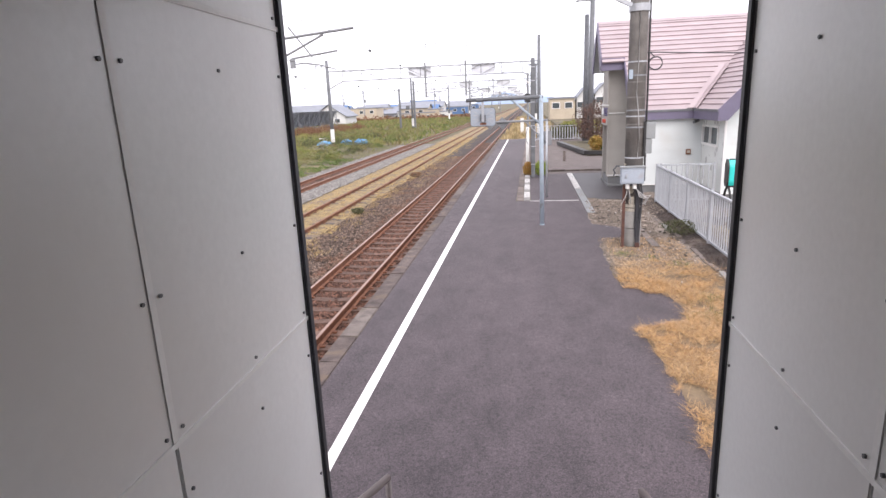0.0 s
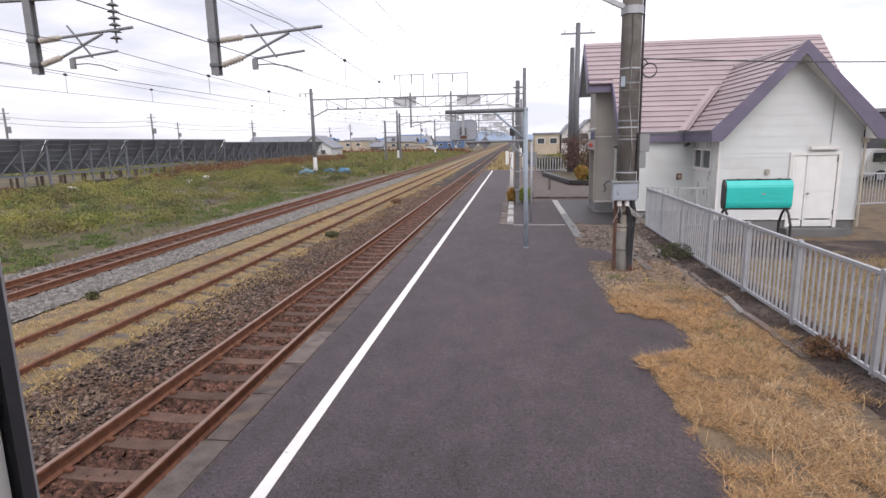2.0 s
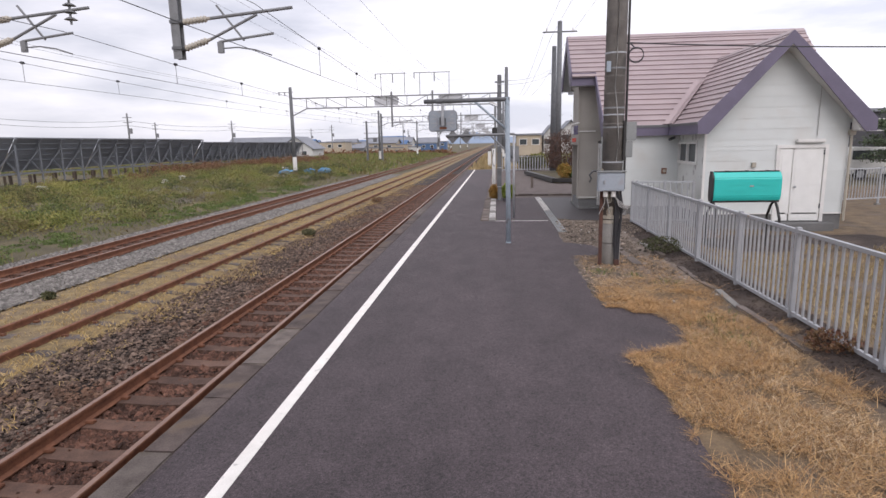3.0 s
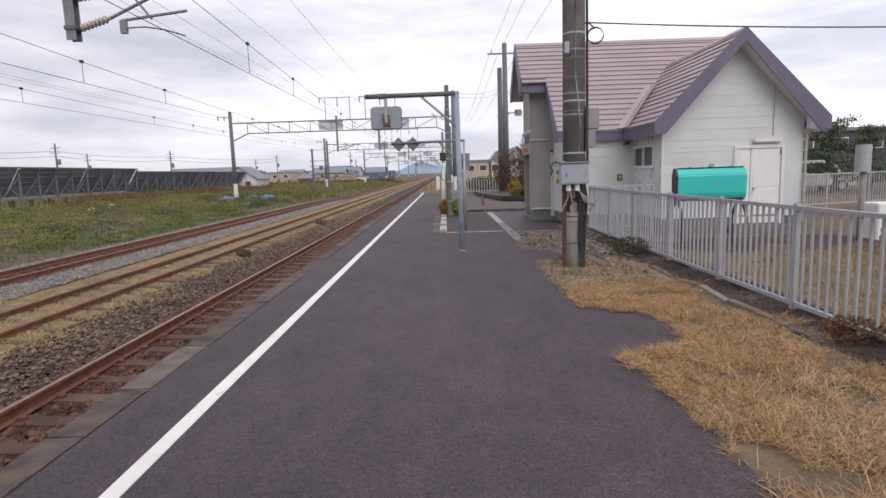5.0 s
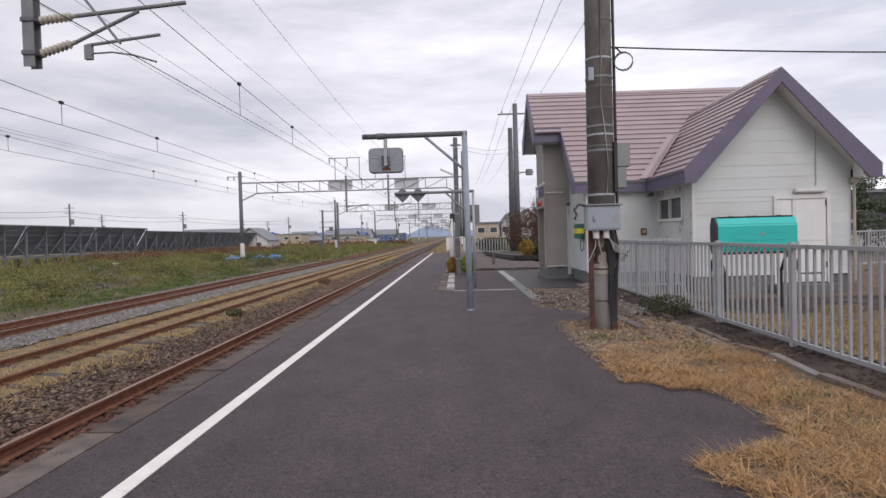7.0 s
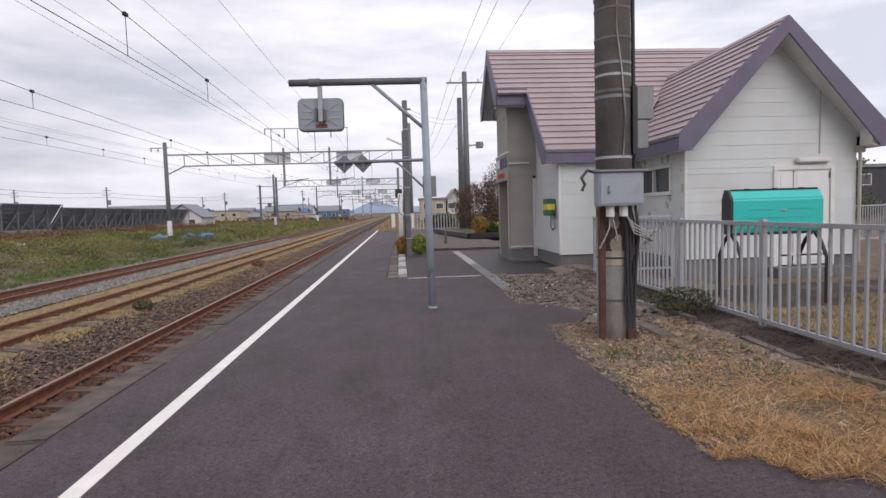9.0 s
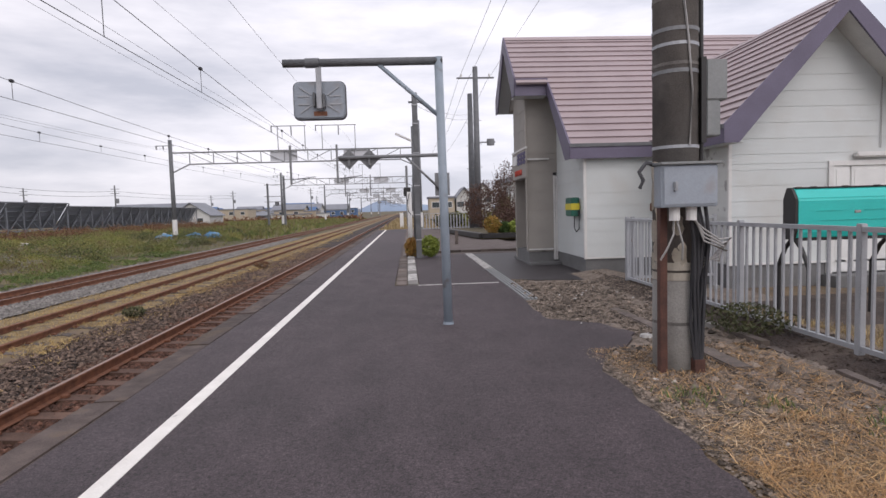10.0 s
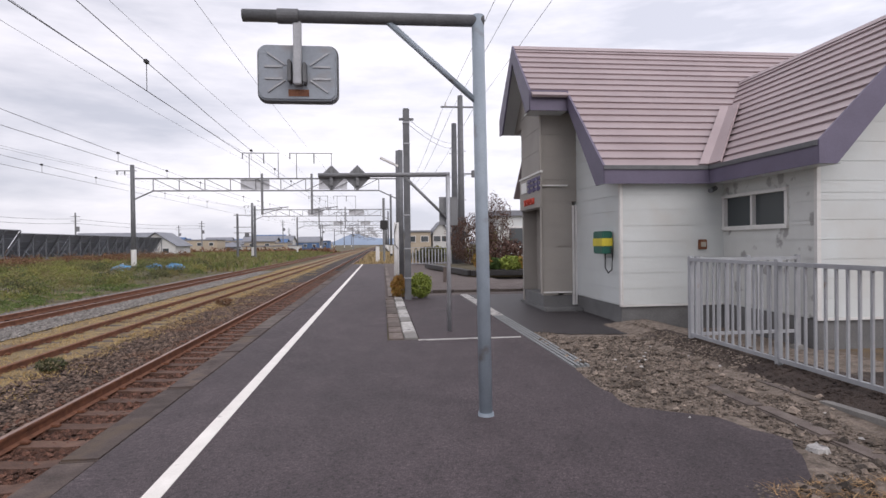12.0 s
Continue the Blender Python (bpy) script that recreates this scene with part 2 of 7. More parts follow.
M = {
    "asphalt": asphalt_mix("asphalt", (0.106, 0.080, 0.087), (0.036, 0.027, 0.030)),
    "asphalt_damp": material("asphalt_damp", (0.040, 0.034, 0.036), (0.028, 0.024, 0.026), 0.55, scale=1.6, fine=130, bump=0.5, bump_size=0.005),
    "kerb": material("kerb_concrete", (0.20, 0.165, 0.145), (0.085, 0.066, 0.058), 0.9, scale=6, fine=90, bump=0.7, bump_size=0.008, vary=0.3, third=(0.10, 0.08, 0.06), third_scale=3),
    "edge_kerb": material("asphalted_kerb", (0.13, 0.098, 0.086), (0.040, 0.029, 0.026), 0.9, scale=5, fine=110, bump=0.8, bump_size=0.008, vary=0.18, third=(0.12, 0.085, 0.06), third_scale=2.5),
    "concrete": material("concrete", (0.28, 0.27, 0.25), (0.18, 0.17, 0.16), 0.9, scale=3, fine=70, bump=0.4),
    "foundation": material("foundation_concrete", (0.20, 0.20, 0.20), (0.12, 0.12, 0.12), 0.9, scale=2, fine=60, bump=0.4),
    "pole": material("pole_concrete", (0.21, 0.195, 0.18), (0.115, 0.105, 0.098), 0.9, scale=4, fine=110, bump=0.4, third=(0.10, 0.095, 0.09), third_scale=2.4),
    "white_line": material("white_line_paint", (0.86, 0.83, 0.78), (0.72, 0.69, 0.64), 0.7, scale=5, fine=110, bump=0.3, bump_size=0.003, third=(0.42, 0.40, 0.38), third_scale=9, third_at=(0.66, 0.75)),
    "worn_white": material("worn_white_paint", (0.62, 0.60, 0.57), (0.30, 0.29, 0.28), 0.8, scale=7, fine=90, bump=0.3, third=(0.12, 0.11, 0.11), third_scale=8, third_at=(0.56, 0.68)),
    "ground": material("soil", (0.12, 0.10, 0.055), (0.06, 0.05, 0.03), 0.95, scale=0.8, fine=30, bump=0.8, bump_size=0.03, third=(0.16, 0.13, 0.065), third_scale=0.35, third_at=(0.5, 0.65)),
    "ballast_brown": material("rusty_ballast", (0.245, 0.175, 0.135), (0.055, 0.035, 0.028), 0.95, scale=9, fine=60, bump=0.9, bump_size=0.03, island=0.6, third=(0.15, 0.085, 0.055), third_scale=0.8),
    "ballast_red": material("red_brown_ballast", (0.20, 0.098, 0.066), (0.05, 0.024, 0.017), 0.95, scale=9, fine=60, bump=0.9, bump_size=0.03, island=0.55),
    "ballast_grey": material("grey_ballast", (0.29, 0.27, 0.25), (0.11, 0.102, 0.094), 0.95, scale=9, fine=60, bump=0.7, bump_size=0.03, island=0.4),
    "dark_soil": material("dark_soil", (0.085, 0.062, 0.05), (0.03, 0.021, 0.018), 0.95, scale=2.2, fine=45, bump=1.0, bump_size=0.03, third=(0.13, 0.10, 0.08), third_scale=1.5),
    "yard_soil": material("yard_soil", (0.15, 0.122, 0.112), (0.085, 0.068, 0.062), 0.95, scale=2.0, fine=60, bump=0.7, bump_size=0.015),
    "siding_soil": material("siding_soil", (0.33, 0.245, 0.12), (0.12, 0.085, 0.05), 0.95, scale=3.5, fine=45, bump=0.9, bump_size=0.03, third=(0.17, 0.125, 0.09), third_scale=0.9, third_at=(0.52, 0.66)),
    # Very dark base colour paints in the shade between the ballast stones.
    "bed": material("gap_shade_bed", (0.055, 0.04, 0.034), (0.028, 0.02, 0.017), 0.95, scale=5, fine=40, bump=0.8, bump_size=0.02),
    "mesh_board": material("pale_mesh_board", (0.62, 0.63, 0.66), (0.54, 0.55, 0.58), 0.8, bump=0),
    "gravel": material("dark_gravel", (0.265, 0.215, 0.175), (0.075, 0.059, 0.046), 0.95, scale=12, fine=60, bump=0.8, bump_size=0.02, island=0.7),
    "rust": material("rusty_steel", (0.27, 0.115, 0.062), (0.13, 0.056, 0.034), 0.75, 0.2, scale=8, fine=80, bump=0.4, bump_size=0.004),
    "rust_dark": material("dark_rusty_steel", (0.13, 0.058, 0.042), (0.06, 0.03, 0.024), 0.8, 0.1, scale=8, fine=80, bump=0.4, bump_size=0.004),
    "rail_head": material("worn_rail_steel", (0.34, 0.22, 0.17), (0.23, 0.135, 0.10), 0.42, 0.55, scale=5, fine=90, bump=0.1, bump_size=0.002),
    "sleeper": material("sleeper", (0.155, 0.088, 0.062), (0.07, 0.040, 0.030), 0.9, scale=5, fine=60, bump=0.6, bump_size=0.01, vary=0.25),
    "old_wood": material("old_wood_sleeper", (0.15, 0.125, 0.11), (0.07, 0.055, 0.05), 0.95, scale=6, fine=50, bump=0.8, vary=0.3),
    "straw_soil": material("straw_ground", (0.22, 0.155, 0.09), (0.09, 0.066, 0.046), 0.95, scale=3, fine=40, bump=0.9, bump_size=0.03, third=(0.14, 0.11, 0.085), third_scale=1.1),
    "siding": material("white_siding", (0.635, 0.665, 0.66), (0.58, 0.605, 0.595), 0.6, scale=1.5, fine=90, bump=0.15, bump_size=0.004, vary=0.03, third=(0.56, 0.56, 0.535), third_scale=0.9, third_at=(0.55, 0.75)),
    "stained_siding": material("stained_siding", (0.65, 0.665, 0.645), (0.575, 0.585, 0.565), 0.7, scale=2.5, fine=70, bump=0.2, vary=0.03, third=(0.34, 0.335, 0.33), third_scale=3.2, third_at=(0.58, 0.63)),
    "porch_wall": material("taupe_siding", (0.36, 0.335, 0.305), (0.30, 0.28, 0.255), 0.7, scale=1.6, fine=80, bump=0.2, vary=0.04),
    "roof": material("mauve_roof_metal", (0.39, 0.315, 0.322), (0.325, 0.26, 0.267), 0.5, 0.0, scale=1.2, fine=70, bump=0.1, vary=0.07, third=(0.36, 0.285, 0.288), third_scale=0.9),
    "fascia": material("purple_fascia", (0.155, 0.135, 0.20), (0.12, 0.105, 0.155), 0.55, scale=2, fine=60, bump=0.1),
    "white_paint": material("white_paint", (0.80, 0.80, 0.78), (0.70, 0.70, 0.68), 0.5, scale=3, fine=60, bump=0.08),
    "trim_white": material("white_trim", (0.76, 0.75, 0.73), (0.64, 0.63, 0.61), 0.5, scale=4, fine=50, bump=0.08),
    "grey_steel": material("galvanised_steel", (0.44, 0.45, 0.47), (0.33, 0.34, 0.36), 0.5, 0.35, scale=8, fine=80, bump=0.1),
    "fence_paint": material("grey_fence_paint", (0.41, 0.42, 0.44), (0.33, 0.34, 0.36), 0.5, 0.1, scale=6, fine=80, bump=0.1, vary=0.06, third=(0.30, 0.24, 0.19), third_scale=5, third_at=(0.68, 0.76)),
    "post_blue": material("pale_blue_grey_paint", (0.34, 0.40, 0.46), (0.28, 0.33, 0.38), 0.5, 0.0, scale=7, fine=90, bump=0.1, third=(0.22, 0.22, 0.22), third_scale=5, third_at=(0.62, 0.72)),
    "dark_steel": material("dark_grey_steel", (0.17, 0.175, 0.185), (0.11, 0.115, 0.12), 0.6, 0.2, scale=5, fine=60, bump=0.15),
    "mid_steel": material("weathered_steel", (0.25, 0.255, 0.265), (0.18, 0.185, 0.19), 0.6, 0.2, scale=5, fine=60, bump=0.15),
    "box_grey": material("grey_box_paint", (0.33, 0.37, 0.42), (0.28, 0.31, 0.35), 0.55, scale=3, fine=60, bump=0.1, third=(0.30, 0.30, 0.31), third_scale=4),
    "box_dull": material("dull_grey_box", (0.27, 0.28, 0.28), (0.21, 0.22, 0.22), 0.6, scale=3, fine=60, bump=0.1),
    "teal": material("teal_tank_paint", (0.02, 0.54, 0.49), (0.016, 0.47, 0.43), 0.35, scale=2, fine=60, bump=0.05),
    "black": material("black_rubber", (0.018, 0.018, 0.02), (0.012, 0.012, 0.013), 0.6, scale=5, fine=60, bump=0.1),
    "black_steel": material("black_painted_steel", (0.03, 0.028, 0.028), (0.018, 0.017, 0.017), 0.5, scale=5, fine=60, bump=0.1),
    "cable": material("cable_sheath", (0.05, 0.05, 0.055), (0.03, 0.03, 0.035), 0.6, bump=0),
    "pale_cable": material("pale_cable", (0.42, 0.41, 0.40), (0.32, 0.31, 0.30), 0.6, bump=0),
    "cream_paint": material("cream_paint", (0.74, 0.68, 0.57), (0.54, 0.49, 0.41), 0.75, scale=14, fine=120, bump=0.3, bump_size=0.004),
    "insulator": material("insulator_porcelain", (0.46, 0.42, 0.35), (0.36, 0.33, 0.28), 0.3, bump=0),
    "panel_metal": material("enamel_wall_panel", (0.80, 0.80, 0.79), (0.73, 0.73, 0.72), 0.37, 0.08, scale=0.9, fine=50, gloss=0.4, bump=0.03, vary=0.04, third=(0.70, 0.685, 0.665), third_scale=0.8, third_at=(0.5, 0.7)),
    "seam": material("seam_strip", (0.80, 0.79, 0.77), (0.72, 0.71, 0.69), 0.4, 0.0, bump=0.05),
    "gasket": material("dark_gasket", (0.04, 0.04, 0.05), (0.025, 0.025, 0.03), 0.6, bump=0.05),
    "frame_metal": material("grey_frame_metal", (0.22, 0.22, 0.24), (0.17, 0.17, 0.185), 0.4, 0.4, bump=0.05),
    "handrail": material("brown_handrail", (0.17, 0.14, 0.13), (0.12, 0.10, 0.095), 0.4, 0.2, bump=0.05),
    "solar_back": material("solar_panel_back", (0.21, 0.225, 0.255), (0.16, 0.17, 0.195), 0.5, scale=0.5, fine=8, bump=0.0, vary=0.2),
    "solar_frame": material("solar_rack_steel", (0.205, 0.215, 0.235), (0.15, 0.16, 0.175), 0.6, 0.2, bump=0.0),
    "glass": glass("window_glass"),
    "blue_tarp": material("blue_tarp", (0.07, 0.28, 0.52), (0.05, 0.19, 0.38), 0.5, scale=3, fine=14, bump=0.5, bump_size=0.05),
    "red_text": material("red_sign_paint", (0.75, 0.09, 0.05), (0.62, 0.07, 0.04), 0.5, bump=0),
    "violet_text": material("violet_sign_paint", (0.10, 0.08, 0.20), (0.08, 0.06, 0.16), 0.5, bump=0),
    "green_box": material("green_box_paint", (0.02, 0.14, 0.10), (0.015, 0.10, 0.07), 0.45, bump=0.05),
    "yellow": material("yellow_paint", (0.72, 0.60, 0.05), (0.60, 0.50, 0.04), 0.5, bump=0.05),
    "bark": material("bark", (0.12, 0.09, 0.07), (0.06, 0.045, 0.036), 0.95, scale=8, fine=40, bump=0.8),
    "straw": leafy("dry_grass", [(0.085, 0.05, 0.03), (0.56, 0.315, 0.125), (0.27, 0.155, 0.075), (0.74, 0.48, 0.22), (0.15, 0.09, 0.055), (0.78, 0.60, 0.38)]),
    "straw_pale": leafy("pale_dry_grass", [(0.14, 0.10, 0.052), (0.37, 0.265, 0.125), (0.25, 0.175, 0.085), (0.47, 0.36, 0.185), (0.20, 0.16, 0.075), (0.56, 0.45, 0.26)]),
    "siding_straw": leafy("siding_straw", [(0.17, 0.11, 0.05), (0.50, 0.34, 0.12), (0.36, 0.235, 0.085), (0.60, 0.44, 0.19), (0.26, 0.19, 0.07)]),
    "weeds": leafy("field_weeds", [(0.045, 0.062, 0.02), (0.115, 0.145, 0.036), (0.18, 0.19, 0.05), (0.20, 0.17, 0.07), (0.15, 0.11, 0.055)], each=0.25, patchy=0.80),
    # Dark weed leaves; in the field their darkness also paints shaded gaps.
    "weeds_dark": leafy("dark_weeds", [(0.035, 0.042, 0.018), (0.065, 0.075, 0.028), (0.11, 0.095, 0.045)]),
    "weeds_yellow": leafy("yellow_green_weeds", [(0.10, 0.125, 0.03), (0.21, 0.22, 0.05), (0.29, 0.25, 0.075), (0.17, 0.20, 0.045)], each=0.35, patchy=0.6),
    "weeds_brown": leafy("brown_weeds", [(0.08, 0.045, 0.026), (0.17, 0.068, 0.038), (0.19, 0.12, 0.055), (0.12, 0.05, 0.03)]),
    "weeds_grey": leafy("grey_seed_heads", [(0.16, 0.145, 0.12), (0.30, 0.28, 0.25), (0.22, 0.20, 0.16)]),
    "leaves_green": leafy("green_leaves", [(0.03, 0.06, 0.015), (0.06, 0.11, 0.025), (0.10, 0.15, 0.035)]),
    "tuft_green": leafy("tuft_green", [(0.05, 0.08, 0.02), (0.11, 0.16, 0.04), (0.17, 0.21, 0.07)]),
    "leaves_bright": leafy("bright_green_leaves", [(0.13, 0.18, 0.03), (0.23, 0.29, 0.05), (0.32, 0.36, 0.07)]),
    "leaves_orange": leafy("orange_leaves", [(0.16, 0.16, 0.03), (0.34, 0.19, 0.04), (0.36, 0.17, 0.05)]),
    "leaves_red": leafy("dark_red_leaves", [(0.055, 0.032, 0.026), (0.12, 0.062, 0.048), (0.10, 0.07, 0.045)]),
    "needles": leafy("pine_needles", [(0.05, 0.075, 0.045), (0.08, 0.11, 0.06), (0.11, 0.14, 0.08)]),
}


# ---- building helpers ----
def thing(name, at=(0, 0, 0), label="", category="", group="", kind=""):
    ob = new(name)
    ob.empty_display_size = 0.2
    ob.matrix_basis = Matrix.Translation(at)
    return tagged(ob, label, category, group, kind)


def world_of(ob):
    m = ob.matrix_parent_inverse @ ob.matrix_basis if ob.parent else ob.matrix_basis
    return world_of(ob.parent) @ m if ob.parent else m


def link(name, mesh, mat=None, parent=None, label=""):
    if mat and not mesh.materials:
        mesh.materials.append(mat)
    ob = new(name, mesh)
    if parent:
        ob.parent = parent
        ob.matrix_parent_inverse = world_of(parent).inverted()
    if label:
        ob["label"] = label
    return ob


def part(name, bm, mat, parent, label="", smooth=False):
    mesh = bpy.data.meshes.new(name)
    bm.to_mesh(mesh)
    bm.free()
    if smooth:
        for p in mesh.polygons:
            p.use_smooth = True
    return link(name, mesh, mat, parent, label)


def piece(name, mesh, parent, m):
    """One more object on a shared mesh, at the pose m."""
    ob = new(name, mesh)
    ob.parent = parent
    ob.matrix_parent_inverse = world_of(parent).inverted()
    ob.matrix_basis = m
    return ob


def raw(name, verts, faces, mat, parent=None, smooth=False):
    mesh = bpy.data.meshes.new(name)
    mesh.from_pydata([tuple(v) for v in verts], [], [tuple(f) for f in faces])
    mesh.update()
    if smooth:
        for p in mesh.polygons:
            p.use_smooth = True
    return link(name, mesh, mat, parent)


def single(name, bm, mat, label, category, group="", kind="", smooth=False):
    return tagged(part(name, bm, mat, None, "", smooth), label, category, group, kind)


def box(bm, x0, x1, y0, y1, z0, z1, bevel=0.0):
    r = bmesh.ops.create_cube(bm, size=1)["verts"]
    for v in r:
        v.co = Vector((x0 + (v.co.x + 0.5) * (x1 - x0), y0 + (v.co.y + 0.5) * (y1 - y0), z0 + (v.co.z + 0.5) * (z1 - z0)))
    if bevel:
        edges = {e for v in r for e in v.link_edges}
        bmesh.ops.bevel(bm, geom=list(edges), offset=bevel, segments=2, affect="EDGES")
    return bm


def boxm(*a, bevel=0.0):
    return box(bmesh.new(), *a, bevel=bevel)


def tube(bm, a, b, r0, r1=None, seg=10):
    """A round bar from a to b."""
    a, b = Vector(a), Vector(b)
    d = b - a
    r = bmesh.ops.create_cone(bm, cap_ends=True, segments=seg, radius1=r0, radius2=r0 if r1 is None else r1, depth=d.length)["verts"]
    m = Matrix.Translation((a + b) / 2) @ d.to_track_quat("Z", "Y").to_matrix().to_4x4()
    bmesh.ops.transform(bm, matrix=m, verts=r)
    return bm


def bar(bm, a, b, w, h=None):
    """A square bar from a to b."""
    a, b = Vector(a), Vector(b)
    d = b - a
    r = bmesh.ops.create_cube(bm, size=1)["verts"]
    m = Matrix.Translation((a + b) / 2) @ d.to_track_quat("Z", "Y").to_matrix().to_4x4() @ Matrix.Diagonal((w, h or w, d.length, 1))
    bmesh.ops.transform(bm, matrix=m, verts=r)
    return bm


def tubem(*a, **k):
    return tube(bmesh.new(), *a, **k)


def barm(*a, **k):
    return bar(bmesh.new(), *a, **k)


def extrude(bm, pts, vec):
    """A flat outline pushed along vec into a solid."""
    f = bm.faces.new([bm.verts.new(p) for p in pts])
    r = bmesh.ops.extrude_face_region(bm, geom=[f])["geom"]
    bmesh.ops.translate(bm, vec=vec, verts=[g for g in r if isinstance(g, bmesh.types.BMVert)])
    bmesh.ops.recalc_face_normals(bm, faces=bm.faces[:])
    return bm


def wire(name, pts, r, mat, parent=None, label=""):
    """A thin round cable through points."""
    bm = bmesh.new()
    seg = 5
    rings = []
    pts = [Vector(p) for p in pts]
    for i, p in enumerate(pts):
        d = (pts[min(i + 1, len(pts) - 1)] - pts[max(i - 1, 0)]).normalized()
        q = d.to_track_quat("Z", "Y")
        rings.append([bm.verts.new(p + q @ Vector((r * math.cos(a), r * math.sin(a), 0))) for a in [k * math.tau / seg for k in range(seg)]])
    for r0, r1 in zip(rings, rings[1:]):
        for k in range(seg):
            bm.faces.new((r0[k], r0[(k + 1) % seg], r1[(k + 1) % seg], r1[k]))
    return part(name, bm, mat, parent, label, True)


def sag(a, b, drop, n=12):
    a, b = Vector(a), Vector(b)
    return [a.lerp(b, i / n) - Vector((0, 0, 4 * drop * (i / n) * (1 - i / n))) for i in range(n + 1)]


def scatter_blades(name, spots, height, width, lean, mat, rng, parent=None, segments=1):
    """Many thin blades, each a narrow bent strip: spots is an n x 3 array of feet."""
    n = len(spots)
    ang = rng.uniform(0, math.tau, n)
    h = height * rng.uniform(0.5, 1.35, n)
    w = width * rng.uniform(0.6, 1.4, n)
    tilt = rng.uniform(lean[0], lean[1], n)
    dirn = np.stack([np.cos(ang), np.sin(ang), np.zeros(n)], 1)
    face = rng.uniform(0, math.tau, n)
    side = np.stack([np.cos(face), np.sin(face), np.zeros(n)], 1) * w[:, None] / 2
    mid = spots + dirn * (h * np.sin(tilt) * 0.45)[:, None] + np.array([0, 0, 1.0]) * (h * np.cos(tilt) * 0.6)[:, None]
    tip = spots + dirn * (h * np.sin(tilt) * 1.05)[:, None] + np.array([0, 0, 1.0]) * (h * np.cos(tilt) * 0.95)[:, None]
    verts = np.stack([spots - side, spots + side, mid + side * 0.8, mid - side * 0.8, tip], 1).reshape(-1, 3)
    base = np.arange(n) * 5
    quads = np.stack([base, base + 1, base + 2, base + 3], 1)
    tris = np.stack([base + 3, base + 2, base + 4], 1)
    mesh = bpy.data.meshes.new(name)
    mesh.from_pydata(verts.tolist(), [], quads.tolist() + tris.tolist())
    mesh.update()
    return link(name, mesh, mat, parent)


def scatter_stones(name, spots, size, mat, rng, parent=None, flat=0.65):
    """Many small angular stones: bent octahedra."""
    n = len(spots)
    base = np.array([(1, 0, 0), (0, 1, 0), (-1, 0, 0), (0, -1, 0), (0, 0, 1), (0, 0, -0.6)], float)
    s = size * rng.uniform(0.45, 1.3, (n, 1, 1)) * np.array([1, 1, flat])
    pts = base[None] * s * rng.uniform(0.7, 1.25, (n, 6, 3)) + rng.normal(0, 0.16, (n, 6, 3)) * s
    a = rng.uniform(0, math.tau, n)
    c, q = np.cos(a)[:, None], np.sin(a)[:, None]
    x = pts[:, :, 0] * c - pts[:, :, 1] * q
    y = pts[:, :, 0] * q + pts[:, :, 1] * c
    verts = (np.stack([x, y, pts[:, :, 2]], 2) + spots[:, None, :]).reshape(-1, 3)
    tri = np.array([(0, 1, 4), (1, 2, 4), (2, 3, 4), (3, 0, 4), (1, 0, 5), (2, 1, 5), (3, 2, 5), (0, 3, 5)])
    faces = (np.arange(n)[:, None, None] * 6 + tri[None]).reshape(-1, 3)
    mesh = bpy.data.meshes.new(name)
    mesh.from_pydata(verts.tolist(), [], faces.tolist())
    mesh.update()
    return link(name, mesh, mat, parent)


def scatter_leaves(name, centres, size, mat, rng, parent=None):
    """Many small leaves: folded four-cornered pieces in all directions."""
    n = len(centres)
    a, b = rng.normal(size=(n, 3)), rng.normal(size=(n, 3))
    a /= np.linalg.norm(a, axis=1)[:, None]
    b -= a * (a * b).sum(1)[:, None]
    b /= np.linalg.norm(b, axis=1)[:, None]
    s = size * rng.uniform(0.6, 1.4, (n, 1))
    verts = np.stack([centres - a * s, centres + b * s * 0.45, centres + a * s, centres - b * s * 0.45], 1).reshape(-1, 3)
    i = np.arange(n) * 4
    faces = np.stack([i, i + 1, i + 2, i + 3], 1)
    mesh = bpy.data.meshes.new(name)
    mesh.from_pydata(verts.tolist(), [], faces.tolist())
    mesh.update()
    return link(name, mesh, mat, parent)


rng = np.random.default_rng(7)

# ---- ground ----
def ground_z(x, y):
    """Track bed low on the west, station yard level with the platform on the east."""
    if x < -12.8:
        k = min(1.0, (-12.8 - x) / 7)
        return -0.92 + 0.42 * k + 0.10 * k * (noise.noise((x * 0.25, y * 0.25, 0.3)) + 0.5 * noise.noise((x, y, 4.0)))
    if -4.95 < x < -2.5 or -12.6 < x < -10.3:
        return -1.0 + 0.02 * noise.noise((x * 1.5, y * 1.5, 0.0))
    if -9.05 < x < -6.25:
        return -0.872 + 0.02 * noise.noise((x * 1.5, y * 1.5, 0.0))
    if x < -2.15:
        return -0.93 + 0.02 * noise.noise((x * 1.5, y * 1.5, 0.0))
    if x < -0.6:
        return -0.93 if x < -1.95 or y > 49.5 else -0.5
    far = min(1.0, max(0.0, (y - 50) / 10))
    level = -0.009 + 0.008 * noise.noise((x * 2.0, y * 2.0, 9.0)) if 1.6 < x < 3.3 and y < 12.5 else -0.02 + 0.014 * noise.noise((x * 2.0, y * 2.0, 9.0))
    if x > 3.3 and y < 19:
        level += 0.09 * min(1.0, (x - 3.3) / 0.4)
    if x > 4.0:
        level -= min(0.19 if y < 19 else 0.1, (x - 4.0) * 0.25)
    return level * (1 - far) + (-0.8 if x < 2 else -0.5 if x < 4 else -0.2) * far


def spread(a, b, step):
    return list(np.arange(a, b, step))


